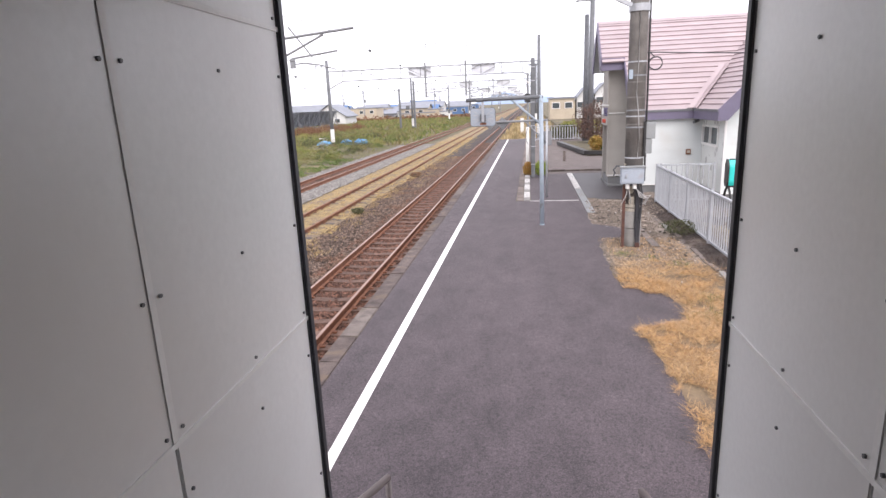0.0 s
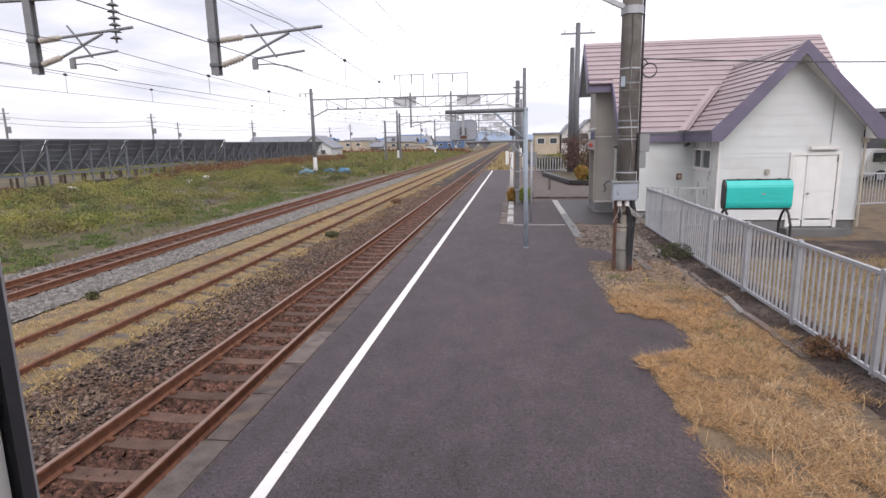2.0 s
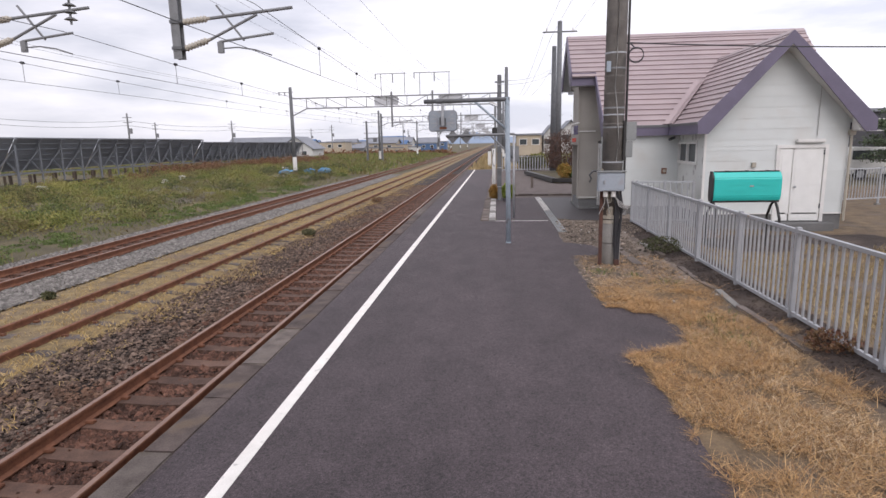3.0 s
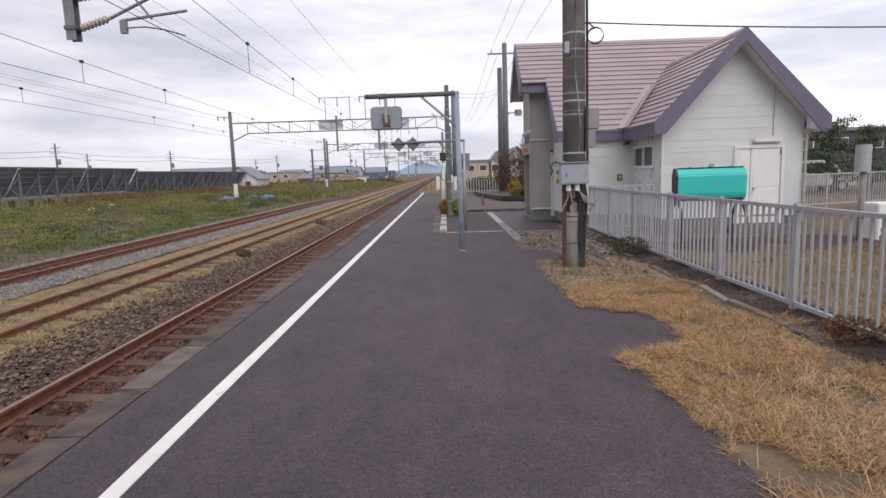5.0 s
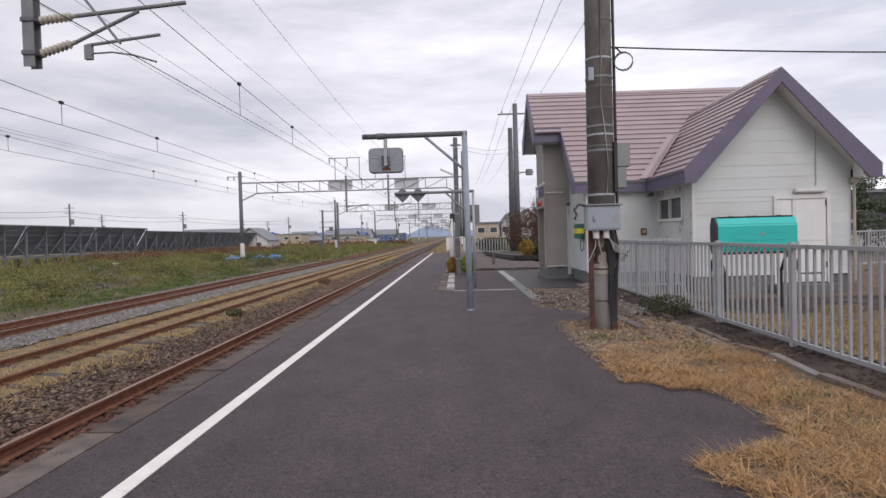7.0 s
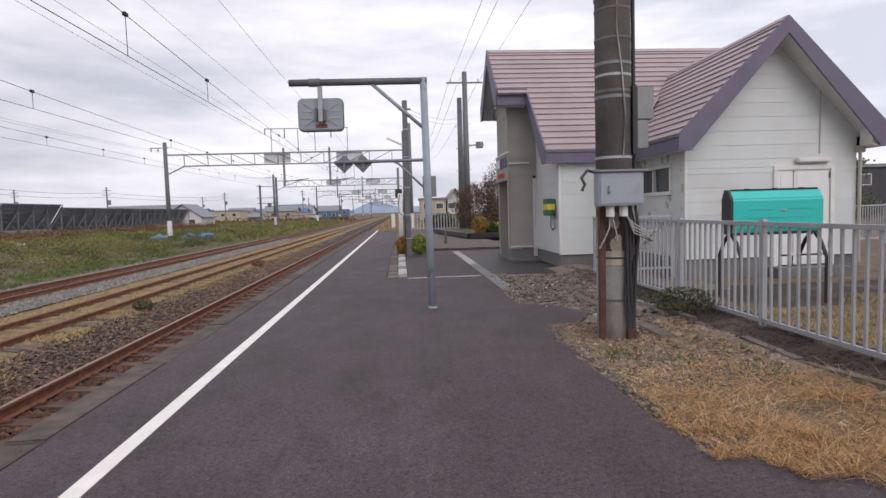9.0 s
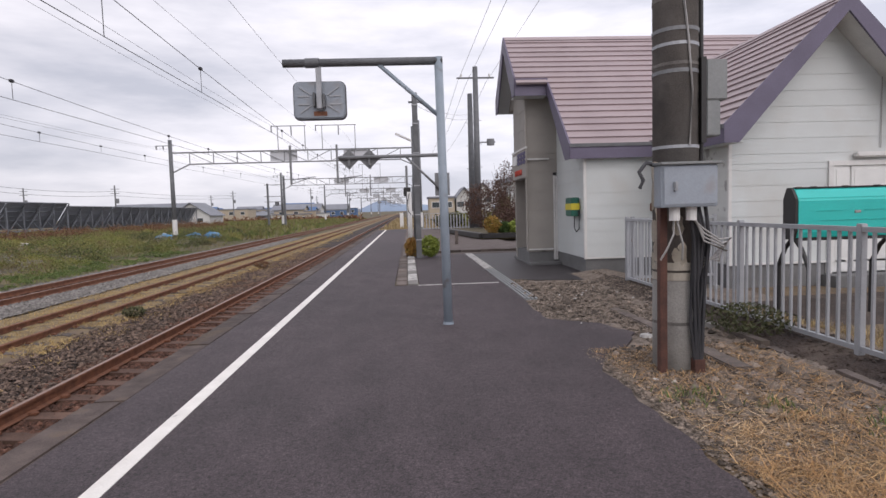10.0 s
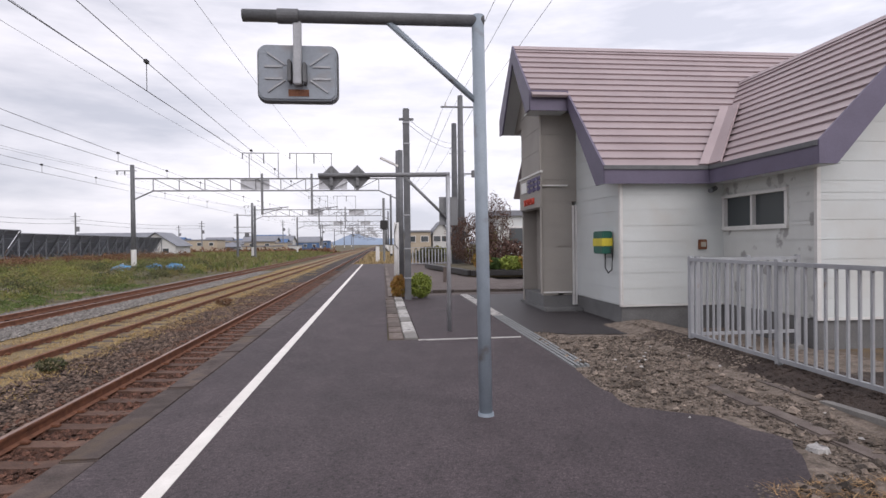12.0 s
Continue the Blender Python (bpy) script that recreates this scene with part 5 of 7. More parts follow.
bx = part("switch_box", boxm(1.975, 2.405, 11.90, 12.04, 1.30, 1.615, bevel=0.008), M["box_grey"], pole, "pale blue-grey steel switch box")
part("lid", boxm(1.96, 2.43, 11.87, 12.06, 1.615, 1.635, bevel=0.004), M["box_dull"], bx)
part("mount", boxm(2.13, 2.36, 12.035, 12.16, 1.36, 1.56), M["mid_steel"], bx)
part("side_door", boxm(1.99, 2.39, 11.892, 11.902, 1.32, 1.60, bevel=0.003), M["box_grey"], bx)
part("handle", boxm(2.06, 2.085, 11.86, 11.905, 1.42, 1.49, bevel=0.006), M["grey_steel"], bx)
ub = part("upper_box", boxm(2.455, 2.625, 12.16, 12.36, 2.13, 2.44, bevel=0.008), M["box_dull"], pole, "dull grey junction box")
part("lower_box", boxm(2.455, 2.57, 12.16, 12.32, 1.85, 2.125, bevel=0.008), M["box_dull"], pole)
part("bracket", boxm(2.415, 2.455, 12.16, 12.26, 1.80, 2.46), M["black_steel"], pole)
for xx in (2.115, 2.245):
    part("gland", tubem((xx, 11.99, 1.20), (xx, 11.99, 1.305), 0.04), M["trim_white"], pole)
part("rust_angle", boxm(2.045, 2.10, 12.08, 12.14, -0.1, 1.31), M["rust_dark"], pole, "rust-brown steel angle")
part("rust_foot", boxm(2.31, 2.39, 12.05, 12.12, -0.1, 0.10), M["rust_dark"], pole)
cr = random.Random(12)
for k in range(8):
    xx = 2.29 + 0.0145 * k
    wire("cable", [(xx - 0.05 + cr.uniform(-0.02, 0.02), 12.0, 1.30), (xx + cr.uniform(-0.025, 0.025), 12.06 + cr.uniform(-0.03, 0.02), 1.05), (xx + 0.004, 12.08 - 0.012 * (k % 2), 0.72), (0.85 * xx + 0.352 + cr.uniform(-0.012, 0.012), 12.085 - 0.014 * (k % 2), 0.42), (0.55 * xx + 1.06, 12.08, 0.1), (0.5 * xx + 1.177, 12.075, -0.06)], 0.0125 + 0.003 * (k % 3), M["cable"], pole)


def flake(a0, a1, z0, z1, mat):
    """Ragged leftover of cream paint on the round shaft, between two angles in degrees."""
    bm = bmesh.new()
    rows = []
    for i in range(7):
        z = z0 + (z1 - z0) * i / 6
        trim = 0.25 if i in (0, 6) else 0.0
        lo = a0 + (a1 - a0) * (trim + cr.uniform(0, 0.22))
        hi = a1 - (a1 - a0) * (trim + cr.uniform(0, 0.22))
        line = []
        for j in range(5):
            a = math.radians(lo + (hi - lo) * j / 4)
            line.append(bm.verts.new((PXc + 0.1815 * math.cos(a), PYc + 0.1815 * math.sin(a), z + cr.uniform(-0.008, 0.008))))
        rows.append(line)
    for low, high in zip(rows, rows[1:]):
        for j in range(4):
            bm.faces.new((low[j], low[j + 1], high[j + 1], high[j]))
    bmesh.ops.solidify(bm, geom=list(bm.faces), thickness=0.003)
    return part("paint_flake", bm, mat, pole)


for a0, a1, z0, z1 in ((150, 212, 1.53, 1.67), (168, 216, 1.40, 1.55), (150, 190, 1.27, 1.44), (184, 222, 1.18, 1.36), (156, 205, 1.02, 1.20), (172, 224, 0.86, 1.04), (152, 190, 0.80, 0.94), (236, 268, 1.08, 1.24), (248, 276, 0.84, 1.02), (234, 256, 0.86, 0.98)):
    flake(a0, a1, z0, z1, M["cream_paint"])
for k in range(4):
    q = 0.03 * k
    wire("loop_cable", [(2.25 + 0.01 * k, 12.0, 1.22), (2.34, 11.98, 1.13 - q), (2.45 + 0.02 * k, 11.96, 1.05 - q), (2.55 - q, 11.97, 1.06 - q), (2.47, 12.0, 0.97 - q), (2.38, 12.08, 0.82 + q)], 0.0075, M["pale_cable"], pole)
wire("loop_cable", [(2.11, 11.99, 1.22), (2.10, 11.97, 1.10), (2.05, 11.98, 0.98), (2.02, 12.02, 0.90)], 0.008, M["pale_cable"], pole)
wire("loop_cable", [(2.13, 11.99, 1.22), (2.17, 11.97, 1.02), (2.19, 12.02, 0.9)], 0.008, M["pale_cable"], pole)
wire("hook_cable", [(2.03, 12.1, 1.62), (1.90, 12.0, 1.64), (1.84, 11.98, 1.57), (1.87, 11.98, 1.51), (1.84, 11.97, 1.45)], 0.016, M["cable"], pole)
wire("pale_conduit", [(2.30, 12.12, 1.78), (2.32, 12.12, 2.2), (2.29, 12.12, 2.6), (2.24, 12.12, 3.0), (2.26, 12.12, 3.5), (2.25, 12.12, 4.6)], 0.009, M["pale_cable"], pole)
part("side_pipe", tubem((2.475, 12.28, 1.3), (2.462, 12.28, 5.0), 0.02), M["black_steel"], pole)
for z in (0.72, 0.80):
    part("tape_band", tubem((PXc, PYc, z), (PXc, PYc, z + 0.06), 0.182, 0.182, seg=24), M["insulator"], pole)
part("number_plate", boxm(2.09, 2.16, 12.1, 12.13, 3.25, 3.42, bevel=0.004), M["post_blue"], pole)
pole.matrix_basis = Matrix.Translation((2.305, 12.38, 0))
# beam across the tracks, its brace and drop posts
beam = thing("overhead_beam", (-5, 12.3, 6.5), "steel overhead-line beam with drop posts and insulators", "overhead line")
for z in (5.25, 5.95):
    part("chord", barm((2.27, 12.3, z), (-15, 12.3, z), 0.10), M["mid_steel"], beam)
part("brace", barm((2.13, 12.2, 4.55), (0.72, 12.25, 5.24), 0.075), M["grey_steel"], beam)
for i in range(14):
    x = 1.2 - i * 1.15
    part("lattice", barm((x, 12.3, 5.25), (x - 0.58, 12.3, 5.95), 0.05), M["mid_steel"], beam)
    part("lattice", barm((x - 0.58, 12.3, 5.95), (x - 1.15, 12.3, 5.25), 0.05), M["mid_steel"], beam)
part("collar", tubem((2.305, 12.38, 4.45), (2.305, 12.38, 4.58), 0.19, 0.19, seg=24), M["grey_steel"], beam)


def drop_post(owner, x, y, z0, z1, s=1.2):
    """H-section drop post with its hinged arm: two insulators, tubes and the steady arm."""
    bm = bmesh.new()
    box(bm, x - 0.075, x + 0.075, y - 0.075, y - 0.06, z0, z1)
    box(bm, x - 0.075, x + 0.075, y + 0.06, y + 0.075, z0, z1)
    box(bm, x - 0.008, x + 0.008, y - 0.06, y + 0.06, z0, z1)
    p = part("drop_post", bm, M["mid_steel"], owner)
    for z in (z0 + 0.18, z0 + 0.62):
        part("clamp", boxm(x - 0.09, x + 0.1, y - 0.095, y + 0.095, z - 0.03, z + 0.03, bevel=0.006), M["dark_steel"], p)

    def insulator(a, b):
        a, b = Vector(a), Vector(b)
        bm = tubem(a, b, 0.03)
        for i in range(7):
            q = a.lerp(b, (i + 0.7) / 8.2)
            w = (b - a).normalized() * 0.015
            tube(bm, q - w, q + w, 0.062, 0.045, seg=12)
        part("insulator", bm, M["insulator"], p, "ribbed cream insulator")
    insulator((x + s * 0.1, y, z0 + 0.62), (x + s * 0.52, y, z0 + 0.67))
    insulator((x + s * 0.1, y, z0 + 0.18), (x + s * 0.5, y, z0 + 0.32))
    part("top_tube", tubem((x + s * 0.5, y, z0 + 0.665), (x + s * 1.75, y, z0 + 0.79), 0.028), M["mid_steel"], p)
    part("stay_tube", tubem((x + s * 0.5, y, z0 + 0.32), (x + s * 1.22, y, z0 + 0.70), 0.024), M["mid_steel"], p)
    part("cross_strut", barm((x + s * 0.62, y, z0 + 0.88), (x + s * 1.0, y, z0 + 0.28), 0.03), M["mid_steel"], p)
    part("steady_tube", tubem((x + s * 0.62, y, z0 + 0.27), (x + s * 1.45, y, z0 + 0.38), 0.022), M["mid_steel"], p)
    part("bracket", boxm(min(x + s * 0.6, x + s * 0.68), max(x + s * 0.6, x + s * 0.68), y - 0.03, y + 0.03, z0 + 0.08, z0 + 0.27), M["mid_steel"], p)
    wire("steady_arm", [(x + s * 0.64, y, z0 + 0.16), (x + s * 0.9, y, z0 + 0.17), (x + s * 1.15, y, z0 + 0.12), (x + s * 1.4, y, z0 + 0.02)], 0.013, M["mid_steel"], p)


drop_post(beam, -5.27, 12.3, 3.70, 5.98)
drop_post(beam, -8.98, 12.3, 3.84, 5.98)
bm = bmesh.new()
for i in range(6):
    tube(bm, (-7.24, 12.3, 4.44 + i * 0.12), (-7.24, 12.3, 4.48 + i * 0.12), 0.11, 0.05, seg=14)
tube(bm, (-7.24, 12.3, 4.36), (-7.24, 12.3, 5.25), 0.02)
part("string_insulator", bm, M["mid_steel"], beam)

# ---- mirror post ----
mp = thing("mirror_post", (0.57, 14.45, 0), "pale blue-grey steel post with arm carrying a driver's mirror", "mirror post")
part("post", tubem((0.57, 14.45, -0.1), (0.54, 14.45, 3.06), 0.052, 0.048, seg=20), M["post_blue"], mp, smooth=True)
part("base_ring", tubem((0.57, 14.45, -0.02), (0.57, 14.45, 0.025), 0.066, 0.06, seg=20), M["post_blue"], mp)
part("arm", tubem((0.585, 14.45, 3.02), (-1.2, 14.45, 3.01), 0.045, seg=18), M["dark_steel"], mp, "dark weathered steel arm", smooth=True)
part("arm_sleeve", tubem((-0.95, 14.45, 3.011), (-0.8, 14.45, 3.012), 0.054, seg=18), M["dark_steel"], mp)
part("brace", tubem((0.53, 14.45, 2.40), (-0.14, 14.45, 2.99), 0.024), M["post_blue"], mp, smooth=True)
part("hanger", boxm(-0.84, -0.78, 14.43, 14.47, 2.58, 3.0, bevel=0.005), M["grey_steel"], mp)
def rounded(x0, x1, z0, z1, r, y, d):
    """A plate with round corners."""
    pts = []
    for cx, cz, a0 in ((x1 - r, z1 - r, 0), (x0 + r, z1 - r, 90), (x0 + r, z0 + r, 180), (x1 - r, z0 + r, 270)):
        pts += [(cx + r * math.cos(radians(a0 + k * 18)), y, cz + r * math.sin(radians(a0 + k * 18))) for k in range(6)]
    return extrude(bmesh.new(), pts, (0, d, 0))


bm = rounded(-1.15, -0.575, 2.44, 2.85, 0.06, 14.49, 0.06)
bmesh.ops.bevel(bm, geom=[e for e in bm.edges if all(v.co.y < 14.5 for v in e.verts)], offset=0.012, segments=2, affect="EDGES")
mir = part("mirror_back", bm, M["box_grey"], mp, "grey mirror back with pressed ribs")
part("rim", rounded(-1.162, -0.563, 2.428, 2.862, 0.07, 14.532, 0.035), M["dark_steel"], mir)
for a, b in (((-1.08, 2.79), (-0.95, 2.70)), ((-0.64, 2.79), (-0.77, 2.70)), ((-1.08, 2.50), (-0.95, 2.59)), ((-0.64, 2.50), (-0.77, 2.59))):
    part("rib", barm((a[0], 14.488, a[1]), (b[0], 14.488, b[1]), 0.016, 0.012), M["grey_steel"], mir)
for z in (2.60, 2.69):
    part("rib", boxm(-1.10, -0.97, 14.482, 14.492, z - 0.008, z + 0.008), M["grey_steel"], mir)
    part("rib", boxm(-0.75, -0.62, 14.482, 14.492, z - 0.008, z + 0.008), M["grey_steel"], mir)
part("rust_stain", boxm(-0.93, -0.78, 14.484, 14.492, 2.47, 2.52), M["rust"], mir)
part("mount", boxm(-0.925, -0.90, 14.40, 14.49, 2.56, 2.72, bevel=0.006), M["dark_steel"], mir)
part("mount", boxm(-0.815, -0.79, 14.40, 14.49, 2.55, 2.70, bevel=0.006), M["dark_steel"], mir)
part("mount", boxm(-0.885, -0.825, 14.41, 14.47, 2.54, 2.74, bevel=0.008), M["grey_steel"], mir)

mir.matrix_basis = Matrix.Translation((0.045, 0, -0.035))

# ---- diamond sign post ----
sp_ = thing("sign_post", (0.80, 18.7, 0), "grey steel post with arm, two diamond plates and a square plate", "sign post")
part("post", tubem((0.80, 18.7, -0.05), (0.80, 18.7, 2.40), 0.032, seg=16), M["grey_steel"], sp_, smooth=True)
part("arm", tubem((0.83, 18.7, 2.365), (-1.12, 18.7, 2.35), 0.034, seg=14), M["mid_steel"], sp_, smooth=True)
part("brace", tubem((0.79, 18.7, 1.70), (0.14, 18.7, 2.34), 0.022), M["mid_steel"], sp_, smooth=True)
for xx in (-0.93, -0.55):
    part("diamond_plate", extrude(bmesh.new(), [(xx - 0.19, 18.74, 2.32), (xx, 18.74, 2.13), (xx + 0.19, 18.74, 2.32), (xx, 18.74, 2.51)], (0, 0.012, 0)), M["mid_steel"], sp_, "grey back of a diamond plate")
    part("bracket", boxm(xx - 0.02, xx + 0.02, 18.69, 18.745, 2.2, 2.45), M["mid_steel"], sp_)
part("square_plate", boxm(0.67, 0.95, 18.735, 18.755, 1.60, 2.03, bevel=0.004), M["mid_steel"], sp_, "grey back of a square plate")

# ---- overhead line along the tracks ----
def gantry_bridge(y, ground):
    """Portal over the tracks: two poles, a lattice beam, drop posts and wire frames."""
    g = thing("line_gantry", (-9, y, ground), "grey steel overhead-line portal spanning the tracks", "overhead gantry", "line gantries")
    xl, xr, zb, zt = -18.95, 1.2, 5.62, 6.56
    for x, top in ((xl, 7.6), (xr, 8.8)):
        c = part("column", tubem((x, y, ground - 0.3), (x, y, top), 0.19, 0.15, seg=12), M["dark_steel"], g, smooth=True)
        part("white_band", tubem((x, y, ground + 0.35), (x, y, ground + 1.6), 0.195, 0.192, seg=12), M["trim_white"], c)
    part("top_chord", barm((xl, y, zt), (xr, y, zt), 0.11), M["mid_steel"], g)
    part("bottom_chord", barm((xl + 1.5, y, zb), (xr - 1.5, y, zb), 0.10), M["mid_steel"], g)
    part("haunch", barm((xl, y, zb - 0.7), (xl + 1.5, y, zb), 0.09), M["mid_steel"], g)
    part("haunch", barm((xr, y, zb - 0.7), (xr - 1.5, y, zb), 0.09), M["mid_steel"], g)
    n = 9
    for i in range(n + 1):
        x = xl + 1.5 + (xr - xl - 3.0) * i / n
        part("upright", barm((x, y, zb), (x, y, zt), 0.06), M["mid_steel"], g)
        if i < n:
            x2 = xl + 1.5 + (xr - xl - 3.0) * (i + 1) / n
            a, b = ((x, zt), (x2, zb)) if i < n / 2 else ((x, zb), (x2, zt))
            part("diagonal", barm((a[0], y, a[1]), (b[0], y, b[1]), 0.05), M["mid_steel"], g)
    for x in (-9.36, -5.55):
        p = part("drop_post", barm((x, y, 3.75), (x, y, 6.95), 0.16), M["mid_steel"], g)
        part("arm", tubem((x, y, 4.15), (x + 2.0, y, 4.35), 0.035, seg=6), M["mid_steel"], p)
        part("arm", tubem((x, y, 3.8), (x + 1.5, y, 4.25), 0.03, seg=6), M["mid_steel"], p)
    for a, b in ((-10.3, -8.1), (-6.7, -4.0)):
        f = part("wire_frame", barm((a - 0.55, y, 8.55), (b + 0.1, y, 8.55), 0.06), M["mid_steel"], g)
        for x in (a, b):
            part("leg", barm((x, y, zt), (x, y, 8.55), 0.055), M["mid_steel"], f)
        part("insulator", tubem(((a + b) / 2, y, 7.75), ((a + b) / 2, y, 8.55), 0.05, seg=6), M["mid_steel"], f)
        part("insulator", tubem((a - 0.5, y, 8.1), (a - 0.5, y, 8.55), 0.05, seg=6), M["mid_steel"], f)
    for a in (-11.0, -5.0):
        part("grid_board", boxm(a, a + 2.2, y + 0.08, y + 0.12, 5.72, 6.5), M["mesh_board"], g, "pale mesh board")
    part("feeder_arm", barm((xl - 1.2, y, 7.15), (xl + 0.3, y, 7.15), 0.06), M["mid_steel"], g)
    for x in (xl - 1.1, xl - 0.55):
        part("insulator", tubem((x, y, 6.85), (x, y, 7.15), 0.05, seg=6), M["mid_steel"], g)
    return g


first_gantry = gantry_bridge(56.0, -0.45)
for yy in (96, 140, 188, 238, 295, 360):
    copy_thing(first_gantry, Matrix.Translation((-9 + (yy - 56) * 0.004, yy, -0.45)))

lines = thing("overhead_wires", (-7, 40, 3.5), "thin dark overhead wires running along the tracks", "overhead wires")
stations = [-38, 12.3, 56, 96, 140, 188, 238, 295, 360]
for xw, zc, rise, drop in ((-3.84, 3.78, 0.80, 0.62), (-7.42, 3.70, 0.55, 0.35), (-11.4, 3.85, 0.55, 0.30)):
    for a, b in zip(stations, stations[1:]):
        wire("contact_wire", [(xw, a, zc), (xw, b, zc)], 0.006, M["cable"], lines)
        pts = sag((xw, a, zc + rise), (xw, b, zc + rise), drop)
        wire("messenger_wire", pts, 0.006, M["cable"], lines)
        if b < 100:
            for k in range(1, 9):
                q = pts[min(11, k * 12 // 9)]
                wire("dropper", [(xw, q.y, zc), (xw, q.y, q.z)], 0.006, M["cable"], lines)
                part("wire_clip", boxm(xw - 0.03, xw + 0.03, q.y - 0.05, q.y + 0.05, q.z - 0.025, q.z + 0.035, bevel=0.01), M["cable"], lines)
for xw, zw in ((-10.8, 8.1), (-9.2, 7.75), (-7.2, 8.1), (-4.75, 7.75), (-19.7, 6.85), (-19.15, 6.85)):
    for a, b in zip(stations[:5], stations[1:5]):
        wire("feeder_wire", sag((xw, a, zw), (xw, b, zw), 0.35), 0.006, M["cable"], lines)
# service wires on the station side
for dx, zz in ((-0.25, 9.35), (0.35, 9.35), (1.6, 9.35)):
    wire("service_wire", sag((3.8 + dx, 44.8, zz), (3.8 + dx, -12, 9.4), 0.25), 0.009, M["cable"], lines)
    wire("service_wire", sag((3.8 + dx, 44.8, zz), (3.8 + dx, 90, zz - 0.5), 0.5), 0.012, M["cable"], lines)
wire("service_wire", sag((2.47, 12.38, 3.73), (19, 12.4, 3.9), 0.33, 20), 0.011, M["cable"], lines)
for r, tilt in ((0.125, 0.0), (0.11, 0.35)):
    wire("service_loop", [(2.62 + r * math.cos(k * 0.5 + 1.6), 12.32 + tilt * r * math.sin(k * 0.5), 3.52 + r * math.sin(k * 0.5 + 1.6)) for k in range(15)], 0.007, M["cable"], lines)
wire("service_tail", [(2.47, 12.36, 3.72), (2.54, 12.34, 3.70), (2.60, 12.33, 3.63)], 0.012, M["cable"], lines)
for k in range(2):
    wire("service_wire", sag((0.42, 23.8, 4.35 - 0.12 * k), (4.7, 44.8, 7.6 - 0.3 * k), 0.35), 0.006, M["cable"], lines)

# ---- poles along the platform ----
p1 = thing("square_pole", (0.42, 23.8, 0), "brown-grey steel pole with bands beside the platform", "pole")
part("shaft", boxm(0.345, 0.495, 23.72, 23.88, -0.2, 4.55, bevel=0.015), M["dark_steel"], p1)
for z in (0.5, 1.2, 2.0, 2.9, 3.7, 4.2):
    part("band", boxm(0.338, 0.502, 23.712, 23.888, z, z + 0.03), M["grey_steel"], p1)
part("crossarm", barm((0.25, 23.8, 4.3), (0.6, 23.8, 4.3), 0.05), M["dark_steel"], p1)
wp = thing("white_post", (0.2, 25.4, 0), "white painted round post beside the pole", "post")
part("shaft", tubem((0.2, 25.4, -0.1), (0.2, 25.4, 1.9), 0.07, seg=14), M["trim_white"], wp, smooth=True)
wire("cable", [(0.24, 25.33, 1.2), (0.16, 25.3, 1.3), (0.14, 25.3, 1.6), (0.2, 25.32, 1.85)], 0.012, M["cable"], wp)
lp = thing("platform_lamp", (0.42, 28, 0), "grey lamp pole with slim fluorescent lamp arm", "lamp post")
part("shaft", tubem((0.42, 28, -0.1), (0.42, 28, 4.25), 0.09, 0.08, seg=12), M["dark_steel"], lp, smooth=True)
part("lamp_head", barm((0.36, 28, 3.75), (-0.2, 27.9, 4.0), 0.10, 0.06), M["trim_white"], lp)
sg = thing("signal_mast", (0.15, 72, -0.5), "dark railway signal on a thin grey mast", "signal")
part("mast", tubem((0.15, 72, -0.8), (0.15, 72, 6.3), 0.14, seg=10), M["mid_steel"], sg)
part("head", boxm(-0.25, 0.55, 71.7, 71.9, 2.9, 3.9, bevel=0.08), M["black_steel"], sg)
part("cabinet", boxm(-0.75, -0.35, 71.8, 72.2, -0.8, 1.1), M["trim_white"], sg)
for x, y, h in ((4.75, 45, 10.4), (4.48, 46, 8.9)):
    up = thing("utility_pole", (x, y, 0), "dark wooden-looking utility pole with crossarms", "utility pole", "utility poles")
    part("shaft", tubem((x, y, -0.5), (x, y, h), 0.23, 0.16, seg=12), M["dark_steel"], up, smooth=True)
    if h > 9:
        for z in (h - 0.7,):
            part("crossarm", barm((x - 1.2, y, z), (x + 1.2, y, z), 0.09), M["dark_steel"], up)
            for dx in (-0.9, 0, 0.9):
                part("insulator", tubem((x + dx, y, z), (x + dx, y, z + 0.25), 0.05, seg=8), M["trim_white"], up)
        part("transformer", tubem((x + 0.9, y, h - 5.0), (x + 0.9, y, h - 4.6), 0.25), M["mid_steel"], up)
        part("arm", barm((x, y, h - 4.8), (x + 1.2, y, h - 4.8), 0.08), M["mid_steel"], up)
    for z in (2.5, 4.0, 5.5, 7.0):
        part("step", barm((x - 0.32, y, z), (x + 0.32, y, z), 0.03), M["mid_steel"], up)

# ---- solar array at the field's edge ----
rack = thing("solar_rack", (-38, 30, -0.8), "grey steel rack of solar panels seen from behind", "solar panels", "solar racks")
for k in range(4):
    y0 = 25.1 + k * 2.4
    for j in range(3):
        a, b = j / 3, (j + 1) / 3 - 0.012
        pts = [(-38.9 + 1.7 * a, y0, 0.62 + 2.65 * a), (-38.9 + 1.7 * b, y0, 0.62 + 2.65 * b)]
        part("panel", extrude(bmesh.new(), [pts[0], pts[1], (pts[1][0] - 0.03, y0, pts[1][2] + 0.04), (pts[0][0] - 0.03, y0, pts[0][2] + 0.04)], (0, 2.38, 0)), M["solar_back"], rack)
